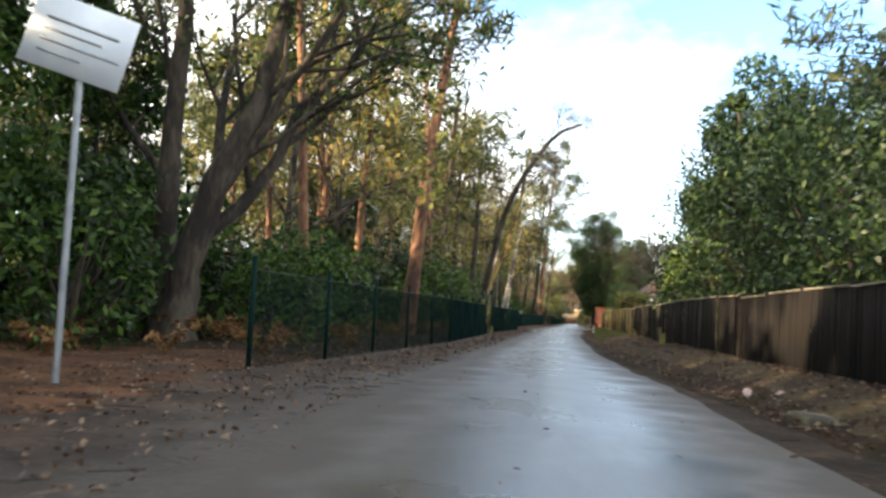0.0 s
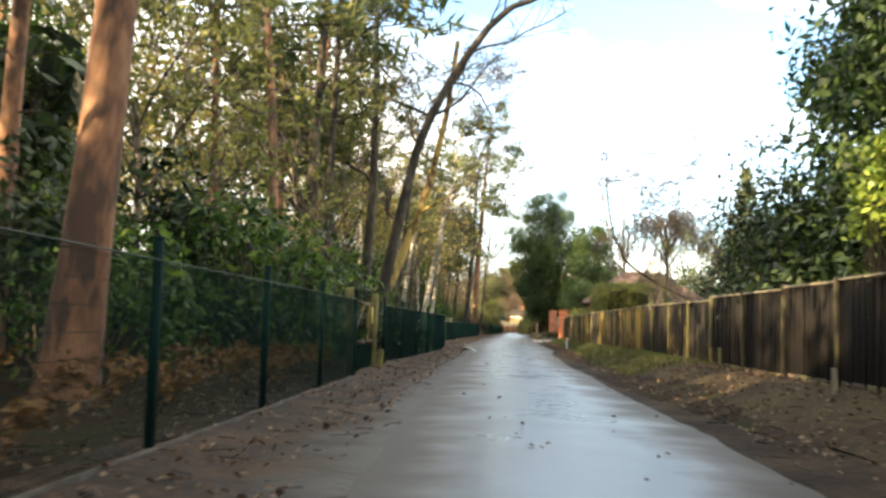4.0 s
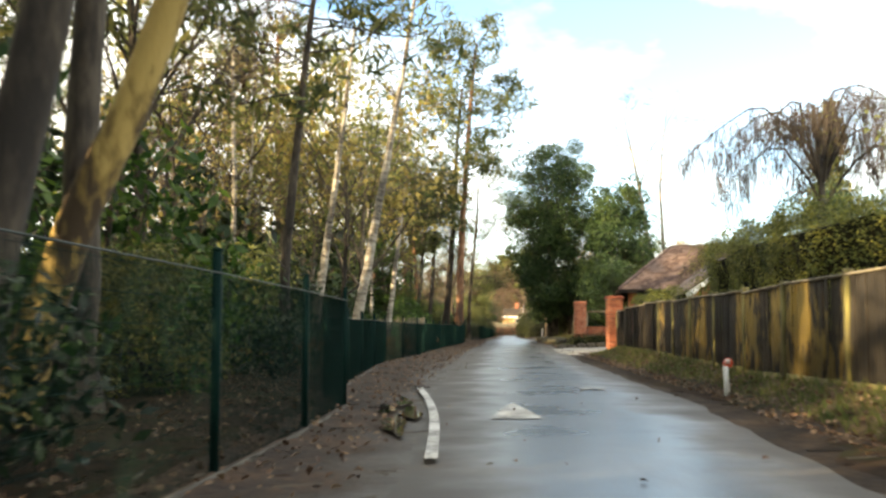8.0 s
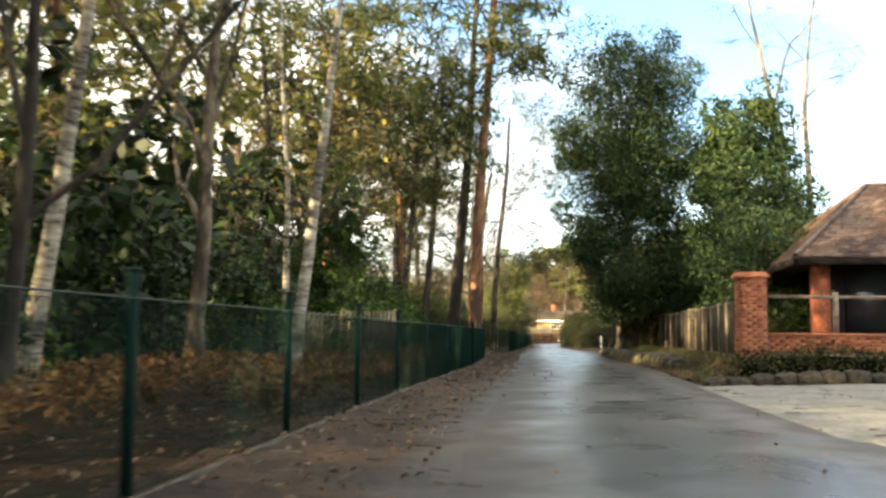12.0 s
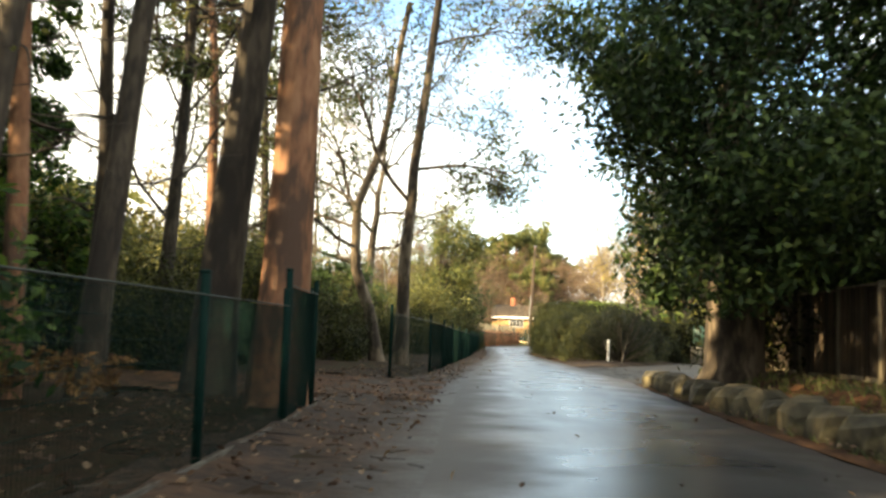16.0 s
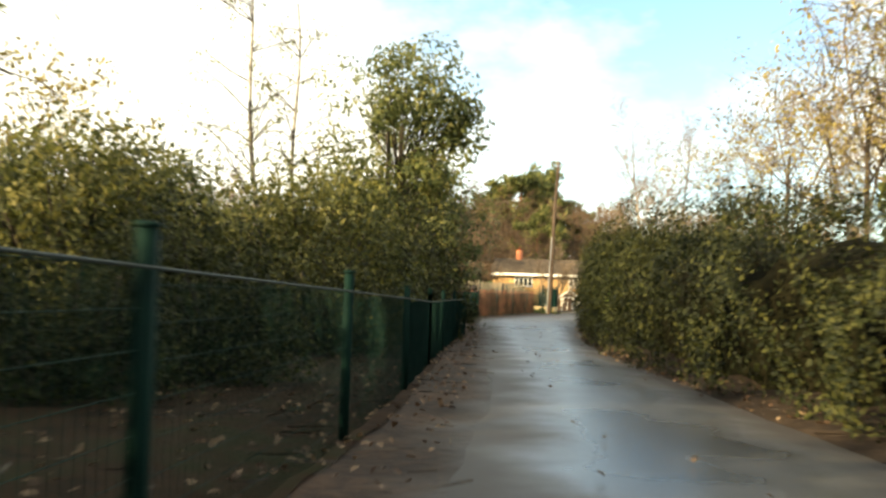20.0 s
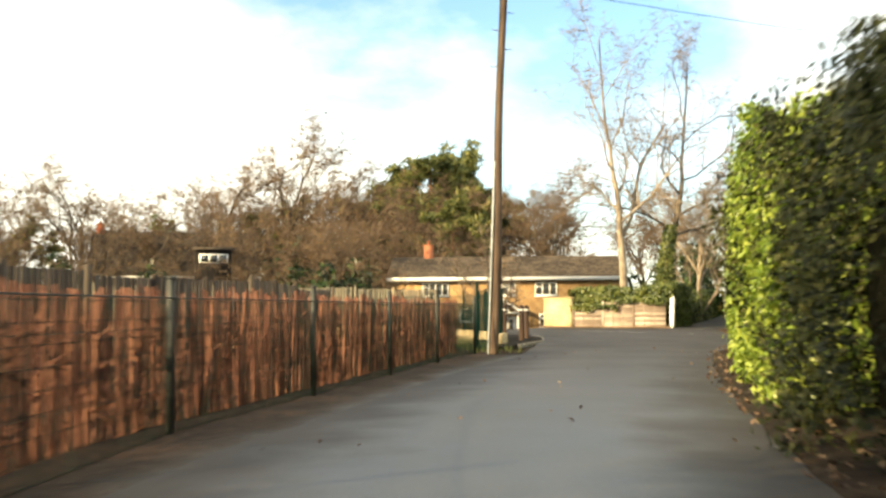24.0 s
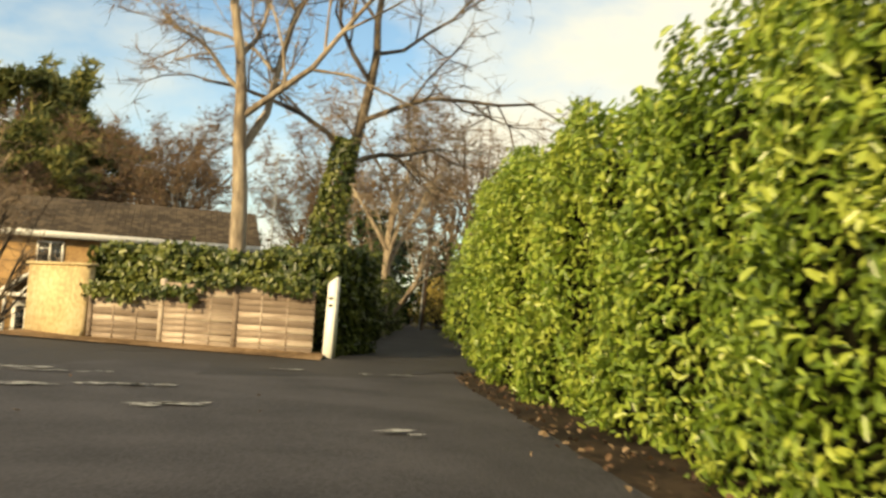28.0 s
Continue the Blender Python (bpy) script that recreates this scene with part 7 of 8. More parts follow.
stone_edge("dark stone edging a driveway bank", [(13.4, 100.9), (16, 101.0), (22, 101.2)], 0.5, 0.62, "stones by the drive", DARK_STONES)
stone_edge("lichen-covered boulder along a leafy bank", [(14.9, 110), (15.4, 119), (16.0, 127), (16.7, 133.4)], 0.95, 1.12, "boulders along the bank", STONES)
hedge("low_hedge", "low clipped hedge above a stone edge", [(23.5, 101.6), (14.0, 101.3)], 0.7, 0.62, 3500, PRIVET, 0.1, 5, lump=0.04)
hedge("clipped_hedge", "dark clipped hedge rising over a board fence", [(11.9, 66.0), (12.8, 72.5), (13.4, 77.0)], 2.4, [2.95, 3.1, 3.0], 46000, YEW, 0.07, 6, False, lump=0.04)

hedge("low_hedge", "low dark clipped hedge behind a board fence", [(12.75, 77.6), (13.35, 84.6)], 0.9, 1.9, 11000, YEW, 0.07, 16, False, lump=0.04)


def gable(label):
    """The near roof whose white bargeboard shows over the fence."""
    o = thing("garage", label, "outbuilding", at=(16.6, 82.6, 0.0), rz=-4)
    b = Buf()
    b.box(-2.5, 2.5, 0.15, 4, -0.3, 1.6, 0)
    piece("wall", b.mesh("wall", BUFF), o)
    for s in (-1, 1):
        r = Buf()
        v = [(s * 2.8, -0.2, 1.4), (0, -0.2, 3.5), (0, 4.2, 3.5), (s * 2.8, 4.2, 1.4)]
        v += [(x, y, z + 0.12) for x, y, z in v]
        r.add(v, [(0, 1, 2, 3), (4, 5, 6, 7), (0, 1, 5, 4), (1, 2, 6, 5), (2, 3, 7, 6), (3, 0, 4, 7)])
        piece("roof", r.mesh("roof", TILE), o)
        w = Buf()
        v = [(s * 2.85, -0.26, 1.36), (0, -0.26, 3.42), (0, -0.21, 3.42), (s * 2.85, -0.21, 1.36)]
        v += [(x, y, z + 0.2) for x, y, z in v]
        w.add(v, [(0, 1, 2, 3), (4, 5, 6, 7), (0, 1, 5, 4), (1, 2, 6, 5), (2, 3, 7, 6), (3, 0, 4, 7)])
        piece("bargeboard", w.mesh("bargeboard", WHITE), o, None, "white painted bargeboard")
    g = Buf()
    g.add([(-2.5, 0.15, 1.55), (2.5, 0.15, 1.55), (0, 0.15, 3.4), (0, 0.16, 3.4)], [(0, 1, 2, 3)])
    piece("gable_wall", g.mesh("gable_wall", BRICK), o)


gable("low building with tiled gable and white bargeboards")


def tile_slope(buf, a, b, c, d, rows, w=0.24, seed=0):
    """Tiles over the slope a-b (eave) to d-c (ridge), each lifted at its lower edge."""
    rng = np.random.default_rng(seed)
    a, b, c, d = map(lambda p: np.array(p, float), (a, b, c, d))
    n = np.cross(b - a, d - a)
    n /= np.linalg.norm(n)
    for r in range(rows):
        t0, t1 = r / rows, (r + 1.25) / rows
        l0, r0 = a + (d - a) * t0, b + (c - b) * t0
        l1, r1 = a + (d - a) * min(t1, 1), b + (c - b) * min(t1, 1)
        k = max(1, int(np.linalg.norm(r0 - l0) / w))
        u = (np.arange(k + 1) + (0.5 if r % 2 else 0) * 0.0) / k
        for i in range(k):
            g = 0.03 / k
            lift = n * rng.uniform(0.018, 0.034)
            p0, p1 = l0 + (r0 - l0) * (u[i] + g), l0 + (r0 - l0) * (u[i + 1] - g)
            q0, q1 = l1 + (r1 - l1) * (u[i] + g), l1 + (r1 - l1) * (u[i + 1] - g)
            buf.add([p0 + lift, p1 + lift, q1, q0, p0, p1], [(0, 1, 2, 3), (4, 5, 1, 0)])


def gatehouse():
    o = thing("gatehouse", "low house with broad hipped tile roof and dark glazing", "house", at=(18.3, 109.4, 0.0), rz=-9.2)
    x0, x1, y0, y1, ze, zr = 0.0, 11.5, 0.0, 14.9, 3.4, 6.6
    A, B, C, D = (x0, y0, ze), (x1, y0, ze), (x1, y1, ze), (x0, y1, ze)
    r0, r1 = (4.0, 7.45, zr), (7.5, 7.45, zr)
    base = Buf()
    base.add([A, B, C, D, r0, r1], [(0, 1, 5, 4), (2, 3, 4, 5)])
    base.add([A, D, r0, r0], [(1, 0, 2, 3)])
    base.add([B, C, r1, r1], [(0, 1, 2, 3)])
    base.add([A, B, C, D], [(0, 1, 2, 3)])
    roof = piece("roof", base.mesh("roof", TILE), o)
    t = Buf()
    tile_slope(t, A, B, r1, r0, 22, 0.26, 1)
    tile_slope(t, D, A, r0, r0, 22, 0.26, 2)
    tile_slope(t, B, C, r1, r1, 22, 0.26, 3)
    tile_slope(t, C, D, r0, r1, 22, 0.26, 4)
    tl = piece("roof_tiles", t.mesh("roof_tiles", TILE), roof, pose(0, 0, 0.03))
    tl["kind"] = "stuff"
    hp = Buf()
    for p, q in ((A, r0), (D, r0), (B, r1), (C, r1), (r0, r1)):
        hp.tube([np.array(p) + (0, 0, 0.06), np.array(q) + (0, 0, 0.06)], 0.09, 6)
    piece("ridge_tiles", hp.mesh("ridge_tiles", TILE), roof)
    f = Buf()
    for p, q in (((x0, y0), (x1, y0)), ((x0, y1), (x0, y0)), ((x1, y0), (x1, y1))):
        lo = np.array([min(p[0], q[0]) - 0.03, min(p[1], q[1]) - 0.03])
        hi = np.array([max(p[0], q[0]) + 0.03, max(p[1], q[1]) + 0.03])
        f.box(lo[0], hi[0], lo[1], hi[1], ze - 0.2, ze - 0.02)
    piece("fascia", f.mesh("fascia", STAINED), o)
    # near-black box gives the openings under the roof their shade as colour
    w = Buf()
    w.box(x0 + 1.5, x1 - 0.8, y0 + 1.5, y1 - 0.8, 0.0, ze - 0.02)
    piece("wall", w.mesh("wall", PORCH_SHADE), o, None, "recessed wall coloured near-black for the shade under the eaves")
    d = Buf()
    d.box(x0 + 0.75, x1 - 0.5, y0 + 0.75, y0 + 0.95, 0.0, 1.15, 0)
    d.box(x0 + 0.75, x0 + 0.95, y0 + 0.951, y1 - 0.5, 0.0, 1.15, 0)
    piece("dwarf_wall", d.mesh("dwarf_wall", BRICK), o)
    pb = Buf()
    pb.box(-0.25, 0.25, -0.25, 0.25, 0.0, ze - 0.02, 0)
    pm = pb.mesh("brick_pillar", BRICK)
    for x, y in ((x0 + 0.85, y0 + 0.85), (x0 + 4.6, y0 + 0.85), (x0 + 0.85, y1 - 1.0), (x1 - 0.9, y0 + 0.85)):
        piece("brick_pillar", pm, o, pose(x, y, 0))
    for x in np.arange(x0 + 1.75, x1 - 1.2, 1.3):
        g = Buf()
        g.box(x, x + 1.15, y0 + 1.42, y0 + 1.46, 1.25, 3.2, 0)
        wn = piece("window", g.mesh("window", GLASS), o)
        fr = Buf()
        fr.box(x - 0.04, x, y0 + 1.4, y0 + 1.48, 1.2, 3.25)
        piece("window_frame", fr.mesh("window_frame", STAINED), wn)


gatehouse()


# ---- things by the second driveway ----
def white_post():
    o = thing("white_post", "white painted wooden post by a hedge", "post", at=(18.95, 147.6, ground_at(18.95, 147.6, 0)))
    b = Buf()
    b.tube([(0, 0, -0.2), (0, 0, 0.92)], 0.05, 8)
    piece("shaft", b.mesh("shaft", WHITE), o)
    c = Buf()
    c.tube([(0, 0, 0.92), (0, 0, 0.97), (0, 0, 1.0)], [0.062, 0.058, 0.02], 8)
    piece("cap", c.mesh("cap", WHITE), o)


white_post()


def drive_wall():
    o = thing("drive_wall", "pale rendered wall beside a driveway", "wall", at=(24.0, 153.6, 0.0))
    b = Buf()
    b.box(0, 8, -0.12, 0.12, -0.3, 0.76, 0.02)
    piece("wall_body", b.mesh("wall_body", CONCRETE), o, pose(0, 0, 0, 0, 0, 3))
    p = Buf()
    p.box(2.1, 2.5, -0.22, 0.22, -0.3, 2.4, 0.03)
    piece("pier", p.mesh("pier", CONCRETE), o, pose(0, 0, 0, 0, 0, 3))
    c = thing("green_cabinet", "dull green street cabinet on a wall", "cabinet", at=(24.1, 153.62, 0.76), rz=3)
    k = Buf()
    k.box(0, 1.1, -0.11, 0.11, 0, 0.88, 0.02)
    piece("body", k.mesh("body", GREENBOX), c)
    t = Buf()
    t.box(-0.04, 1.14, -0.15, 0.15, 0.882, 0.93, 0.02)
    piece("lid", t.mesh("lid", GREENBOX), c)


drive_wall()

# ---- hedges of the bend ----
def corner_bush():
    """A rounded dark bush on pale leaning stems at the corner of the drive."""
    parts = shrub_parts(57, 3.7, 2.45, 14000, DARKBUSH, 0.075, nlobes=44, lo=0.25)
    o = tree("corner_bush", "rounded dark bush on pale bare stems", "shrub", 19.7, 148.6, parts)
    rng = np.random.default_rng(8)
    for k, (dx, dy, h) in enumerate(((-0.3, -0.25, 1.25), (0.25, -0.2, 1.2))):
        line, _ = bend_line((0.12 * k - 0.45, -1.15, 0), (dx, dy * 0.3, 1.0), h, 5, rng, 0.12, 0.0)
        b = Buf()
        b.tube(line, np.linspace(0.024, 0.012, 6), 6, cap=False)
        piece("stem", b.mesh("stem", BARK_BIRCH, True), o)


corner_bush()
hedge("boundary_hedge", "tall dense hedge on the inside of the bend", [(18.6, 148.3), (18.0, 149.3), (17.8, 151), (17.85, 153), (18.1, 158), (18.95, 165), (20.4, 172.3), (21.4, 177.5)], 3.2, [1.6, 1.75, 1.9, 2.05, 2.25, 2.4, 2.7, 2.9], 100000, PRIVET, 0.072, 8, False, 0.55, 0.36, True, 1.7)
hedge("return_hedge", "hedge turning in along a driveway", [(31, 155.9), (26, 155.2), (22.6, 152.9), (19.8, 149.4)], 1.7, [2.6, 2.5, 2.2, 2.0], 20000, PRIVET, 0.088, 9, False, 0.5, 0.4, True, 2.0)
# dark leaves on this stretch stand in for tree shade falling across the road
hedge("shaded_hedge", "tall shaggy roadside hedge with its shade put into dark leaves", [(21.5, 178.0), (22.3, 182), (23.4, 185.9)], 3.0, [2.55, 2.65, 2.95], 40000, PRIVET, 0.08, 13, False, 0.5, 0.14, True, 1.6)
hedge("laurel_hedge", "tall bright cherry laurel hedge along the road", [(23.7, 186.2), (25.2, 190), (28.7, 198), (33.0, 206), (36.0, 213), (38.0, 219), (41.4, 226)], 3.0, [3.15, 3.6, 4.0, 3.8, 3.4, 3.6, 3.9], 125000, LAUREL, 0.125, 10, True, 0.38, 0.16)
hedge("laurel_hedge", "laurel hedge going on along the far lane", [(41.5, 226.4), (47, 238), (54, 252)], 2.5, [3.9, 3.4, 3.2], 5000, LAUREL, 0.22, 12, False)

# ---- pole, bollards, island ----
def pole(x, y, h, r, label, wires=True):
    o = thing("utility_pole", label, "utility pole", at=(x, y, ground_at(x, y, 0)))
    o.matrix_basis = pose(x, y, ground_at(x, y, 0), 0, 2.2, 0)
    b = Buf()
    z = np.linspace(-0.3, h, 12)
    b.tube(np.stack([0.03 * np.sin(z * 0.8), 0 * z, z], 1), np.linspace(r, r * 0.68, 12), 12)
    piece("shaft", b.mesh("shaft", POLEWOOD, True), o)
    # pale strip added up the shaft to give its sunlit left edge
    c = Buf()
    c.tube([(-r * 0.95, -r * 0.55, 0.0), (-r * 0.85, -r * 0.5, 4.6)], 0.032, 6)
    piece("cable_guard", c.mesh("cable_guard", GREYMETAL), o, None, "pale grey strip added for the pole's sunlit edge")
    w = Buf()
    w.tube([(-r * 0.85, -r * 0.5, 4.6), (-r * 0.7, -r * 0.45, h - 0.3)], 0.015, 4)
    piece("cable", w.mesh("cable", DARK_STEEL), o)
    for k in range(4):
        s = Buf()
        s.tube([(-r * 0.6, 0, h - 2.2 + k * 0.45), (-r - 0.14, 0, h - 2.2 + k * 0.45)], 0.012, 4)
        piece("step_bolt", s.mesh("step_bolt", GREYMETAL), o, pose(0, 0, 0, 0, 0, 180 * (k % 2)))
    t = Buf()
    t.tube([(0, 0, h), (0, 0, h + 0.05), (0, 0, h + 0.1)], [r * 0.75, r * 0.7, 0.02], 8)
    piece("cap", t.mesh("cap", GREYMETAL), o)
    return o


pole(23.41, 200.1, 9.1, 0.125, "tall brown timber utility pole at the fence end")
pole(49.4, 245.6, 8.2, 0.1, "slim distant utility pole beside the lane")


def slim_mast(x, y, z0, z1):
    o = thing("lamp_mast", "slim pale metal mast behind the gardens", "lamp post", at=(x, y, z0))
    b = Buf()
    b.tube([(0, 0, -0.2), (0, 0, (z1 - z0) * 0.3), (0, 0, z1 - z0)], [0.08, 0.06, 0.04], 8)
    piece("shaft", b.mesh("shaft", GREYMETAL, True), o)
    h = Buf()
    h.tube([(0, 0, z1 - z0), (0.1, -0.1, z1 - z0 + 0.12), (0.4, -0.3, z1 - z0 + 0.15)], [0.03, 0.03, 0.05], 6)
    piece("lamp_arm", h.mesh("lamp_arm", GREYMETAL), o)


slim_mast(47.3, 262.0, -1.7, 9.6)


def bollards():
    b = Buf()
    b.tube([(0, 0, -0.3), (0, 0, 1.03), (0, 0, 1.08), (0, 0, 1.1)], [0.085, 0.08, 0.07, 0.03], 10)
    body = b.mesh("shaft", BOLLARD, True)
    s = Buf()
    s.tube([(0, 0, 0.93), (0, 0, 0.97)], 0.087, 10, cap=False)
    band = s.mesh("band", WHITE)
    first = None
    for x, y in ((25.68, 207.2), (26.3, 209.2), (27.0, 212.4), (26.0, 211.4), (26.3, 214.6), (25.75, 213.4)):
        if first is None:
            first = thing("bollard", "round brown timber bollard with white band", "bollard", "bollards on the island", at=(x, y, 0.05))
            piece("shaft", body, first)
            piece("band", band, first, None, "white reflective band")
        else:
            copy_thing(first, pose(x, y, 0.05))
    xy = [(24.75, 203.5), (25.54, 205.2), (26.3, 206.9), (27.0, 209.85), (27.3, 212.4), (27.3, 214.3), (26.8, 215.6), (25.8, 216.2), (25.0, 216)]
    v, q = [], []
    for k, (x, y) in enumerate([(24.1, 202.2)] + xy):
        v += [(23.3, y if y < 216 else 216, 0.06), (x, y, 0.06), (x, y, -0.1)]
        if k:
            j = 3 * k
            q += [(j - 3, j - 2, j + 1, j), (j - 2, j - 1, j + 2, j + 1)]
    flat("traffic_island", "raised dirt island with a rounded kerb", "pavement", v, q, DIRT)
    runs, _ = along(xy, 0.6)
    o = thing("kerb", "pale worn kerb round the island", "kerb", kind="structure")
    kb = Buf()
    kb.box(0, 1, -0.035, 0.035, -0.15, 0.066, 0.012)
    km = kb.mesh("kerb_stone", CONCRETE)
    for a, ang, ln_ in runs:
        piece("kerb_stone", km, o, pose(a[0], a[1], 0.0, 0, 0, ang) @ Matrix.Diagonal((ln_ * 0.98, 1, 1, 1)))


bollards()


# ---- houses at the end ----
def house(name, label, x, y, rz, L, eave, ridge, base, wins, wall, roof, porch=None, chim=(), depth=8.0):
    """A long house: its front lies along local x at y = 0 and faces -y."""
    o = thing(name, label, "house", at=(x, y, 0), rz=rz)
    w = Buf()
    w.box(0, L, 0, depth, base, eave - 0.02)
    wl = piece("wall", w.mesh("wall", wall), o)
    for s, ya, yb in ((0, -0.45, depth / 2), (1, depth + 0.45, depth / 2)):
        r = Buf()
        v = [(-0.3, ya, eave), (L + 0.3, ya, eave), (L + 0.3, yb, ridge), (-0.3, yb, ridge)]
        v += [(a_, b_, c_ + 0.12) for a_, b_, c_ in v]
        r.add(v, [(0, 1, 2, 3), (4, 5, 6, 7), (0, 1, 5, 4), (1, 2, 6, 5), (2, 3, 7, 6), (3, 0, 4, 7)])
        rf = piece("roof", r.mesh("roof", roof), o)
        if s == 0:
            t = Buf()
            tile_slope(t, v[4], v[5], v[6], v[7], 22, 0.26, 3)
            tl = piece("roof_tiles", t.mesh("roof_tiles", roof), rf, pose(0, 0, 0.012))
            tl["kind"] = "stuff"
    g = Buf()
    for xx in (0.0, L):
        g.add([(xx, 0, eave), (xx, depth, eave), (xx, depth / 2, ridge), (xx, depth / 2, ridge - 0.01)], [(0, 1, 2, 3)])
    piece("gable_wall", g.mesh("gable_wall", wall), o)
    f = Buf()
    f.box(-0.3, L + 0.3, -0.5, -0.44, eave - 0.16, eave + 0.1, 0.01)
    piece("fascia", f.mesh("fascia", WHITE), o, None, "white eaves board and gutter")
    s = Buf()
    s.box(-0.3, L + 0.3, -0.44, 0.0, eave - 0.15, eave - 0.11)
    piece("soffit", s.mesh("soffit", WHITE), o)
    for wx, wz, ww, wh, panes in wins:
        fr = Buf()
        for a_, b_, c_, d_ in ((wx, wx + ww, wz, wz + 0.08), (wx, wx + ww, wz + wh - 0.08, wz + wh), (wx, wx + 0.08, wz + 0.08, wz + wh - 0.08), (wx + ww - 0.08, wx + ww, wz + 0.08, wz + wh - 0.08)):
            fr.box(a_, b_, -0.07, 0.02, c_, d_)
        for k in range(1, panes):
            xx = wx + ww * k / panes
            fr.box(xx - 0.04, xx + 0.04, -0.07, 0.02, wz + 0.08, wz + wh - 0.08)
        fr.box(wx + 0.08, wx + ww / panes - 0.04, -0.065, 0.02, wz + wh * 0.66, wz + wh * 0.66 + 0.05)
        wn = new("window")
        wn.parent = o
        piece("window_frame", fr.mesh("window_frame", WHITE), wn, None, "white window frame")
        for k in range(panes):
            p = Buf()
            p.box(wx + ww * k / panes + 0.05, wx + ww * (k + 1) / panes - 0.05, -0.03, -0.02, wz + 0.06, wz + wh - 0.06)
            piece("pane", p.mesh("pane", GLASS), wn)
        sl = Buf()
        sl.box(wx - 0.06, wx + ww + 0.06, -0.14, 0.0, wz - 0.07, wz, 0.01)
        piece("window_sill", sl.mesh("window_sill", WHITE), wn)
    for cx, cw, ch in chim:
        c = Buf()
        c.box(cx, cx + cw, depth / 2 - 0.35, depth / 2 + 0.35, ridge - 0.8, ridge + ch, 0.02)
        c.box(cx - 0.05, cx + cw + 0.05, depth / 2 - 0.4, depth / 2 + 0.4, ridge + ch, ridge + ch + 0.1, 0.02)
        k = piece("chimney", c.mesh("chimney", BRICK), o)
        p = Buf()
        p.tube([(cx + cw / 2, depth / 2, ridge + ch + 0.1), (cx + cw / 2, depth / 2, ridge + ch + 0.45)], [0.11, 0.09], 8)
        piece("chimney_pot", p.mesh("chimney_pot", BRICK), k)
    if porch:
        px_, pw = porch
        hz = base + 2.35
        pr = new("porch")
        pr.parent = o
        for sx in (px_, px_ + pw):
            q = Buf()
            q.box(sx - 0.06, sx + 0.06, -1.45, -1.33, base, hz, 0.01)
            piece("porch_post", q.mesh("porch_post", WHITE), pr)
        for sgn in (-1, 1):
            q = Buf()
            mx = px_ + pw / 2
            v = [(mx + sgn * (pw / 2 + 0.3), -1.6, hz), (mx, -1.6, hz + 0.95), (mx, 0, hz + 0.95), (mx + sgn * (pw / 2 + 0.3), 0, hz)]
            v += [(a_, b_, c_ + 0.1) for a_, b_, c_ in v]
            q.add(v, [(0, 1, 2, 3), (4, 5, 6, 7), (0, 1, 5, 4), (1, 2, 6, 5), (2, 3, 7, 6), (3, 0, 4, 7)])
            piece("porch_roof", q.mesh("porch_roof", roof), pr)
            q = Buf()
            q.tube([(mx + sgn * (pw / 2 + 0.3), -1.64, hz + 0.02), (mx, -1.64, hz + 0.98)], 0.075, 4)
            q.tube([(mx + sgn * 0.45, -1.6, hz + 0.05), (mx, -1.6, hz + 0.5)], 0.05, 4)
            piece("porch_brace", q.mesh("porch_brace", WHITE), pr)
        q = Buf()
        q.box(px_ - 0.25, px_ + pw + 0.25, -1.66, -1.56, hz - 0.06, hz + 0.08, 0.01)
        q.box(px_ + pw / 2 - 0.05, px_ + pw / 2 + 0.05, -1.62, -1.56, hz + 0.08, hz + 0.85)
        piece("porch_beam", q.mesh("porch_beam", WHITE), pr)
        q = Buf()
        q.box(px_ + 0.1, px_ + pw - 0.1, -0.06, 0.02, base, base + 2.1, 0.01)
        piece("front_door", q.mesh("front_door", WHITE), pr)
        for kk in range(3):
            q = Buf()
            q.box(px_ + 0.25 + kk * (pw - 0.4) / 3, px_ + 0.25 + kk * (pw - 0.4) / 3 + 0.32, -0.075, -0.065, base + 0.9, base + 1.9)
            piece("door_pane", q.mesh("door_pane", GLASS), pr)
    return o


house("terrace_house", "long buff brick house with white windows and porch", 25.5, 251.85, -12, 17.2, 3.35, 5.1, -1.6,
      [(2.4, 2.05, 2.0, 1.0, 4), (8.4, 2.05, 1.05, 1.0, 2), (10.9, 2.05, 1.65, 1.0, 3), (5.2, 0.1, 1.4, 1.0, 3), (11.2, -0.4, 1.1, 1.1, 2), (2.4, -0.5, 2.0, 1.1, 3)], BUFF, TILE_GREY, (7.55, 2.05), [(2.2, 0.7, 1.0)], 8.0)
house("far_house", "distant dark-roofed house among trees", -3, 283, 6, 17, 4.6, 9.6, -1.6, [(6, 1.0, 2.0, 1.1, 3)], STAINED, TILE_GREY, None, [(0.2, 0.8, 0.8)], 9.0)


def dormer():
    o = thing("dormer_house", "small white building among trees", "outbuilding", at=(9.2, 268.5, -1.6), rz=8)
    b = Buf()
    b.box(0, 3.2, 0, 3, 0, 8.2, 0)
    piece("wall", b.mesh("wall", STAINED), o)
    g = Buf()
    g.box(0.3, 2.9, -0.05, -0.01, 7.0, 7.8)
    piece("window", g.mesh("window", WHITE), o)
    for k in range(3):
        p = Buf()
        p.box(0.45 + k * 0.82, 1.1 + k * 0.82, -0.07, -0.055, 7.1, 7.7)
        piece("pane", p.mesh("pane", GLASS), o)
    r = Buf()
    r.box(-0.2, 3.4, -0.2, 3.2, 8.2, 8.4, 0.05)
    piece("roof", r.mesh("roof", TILE_GREY), o)


dormer()


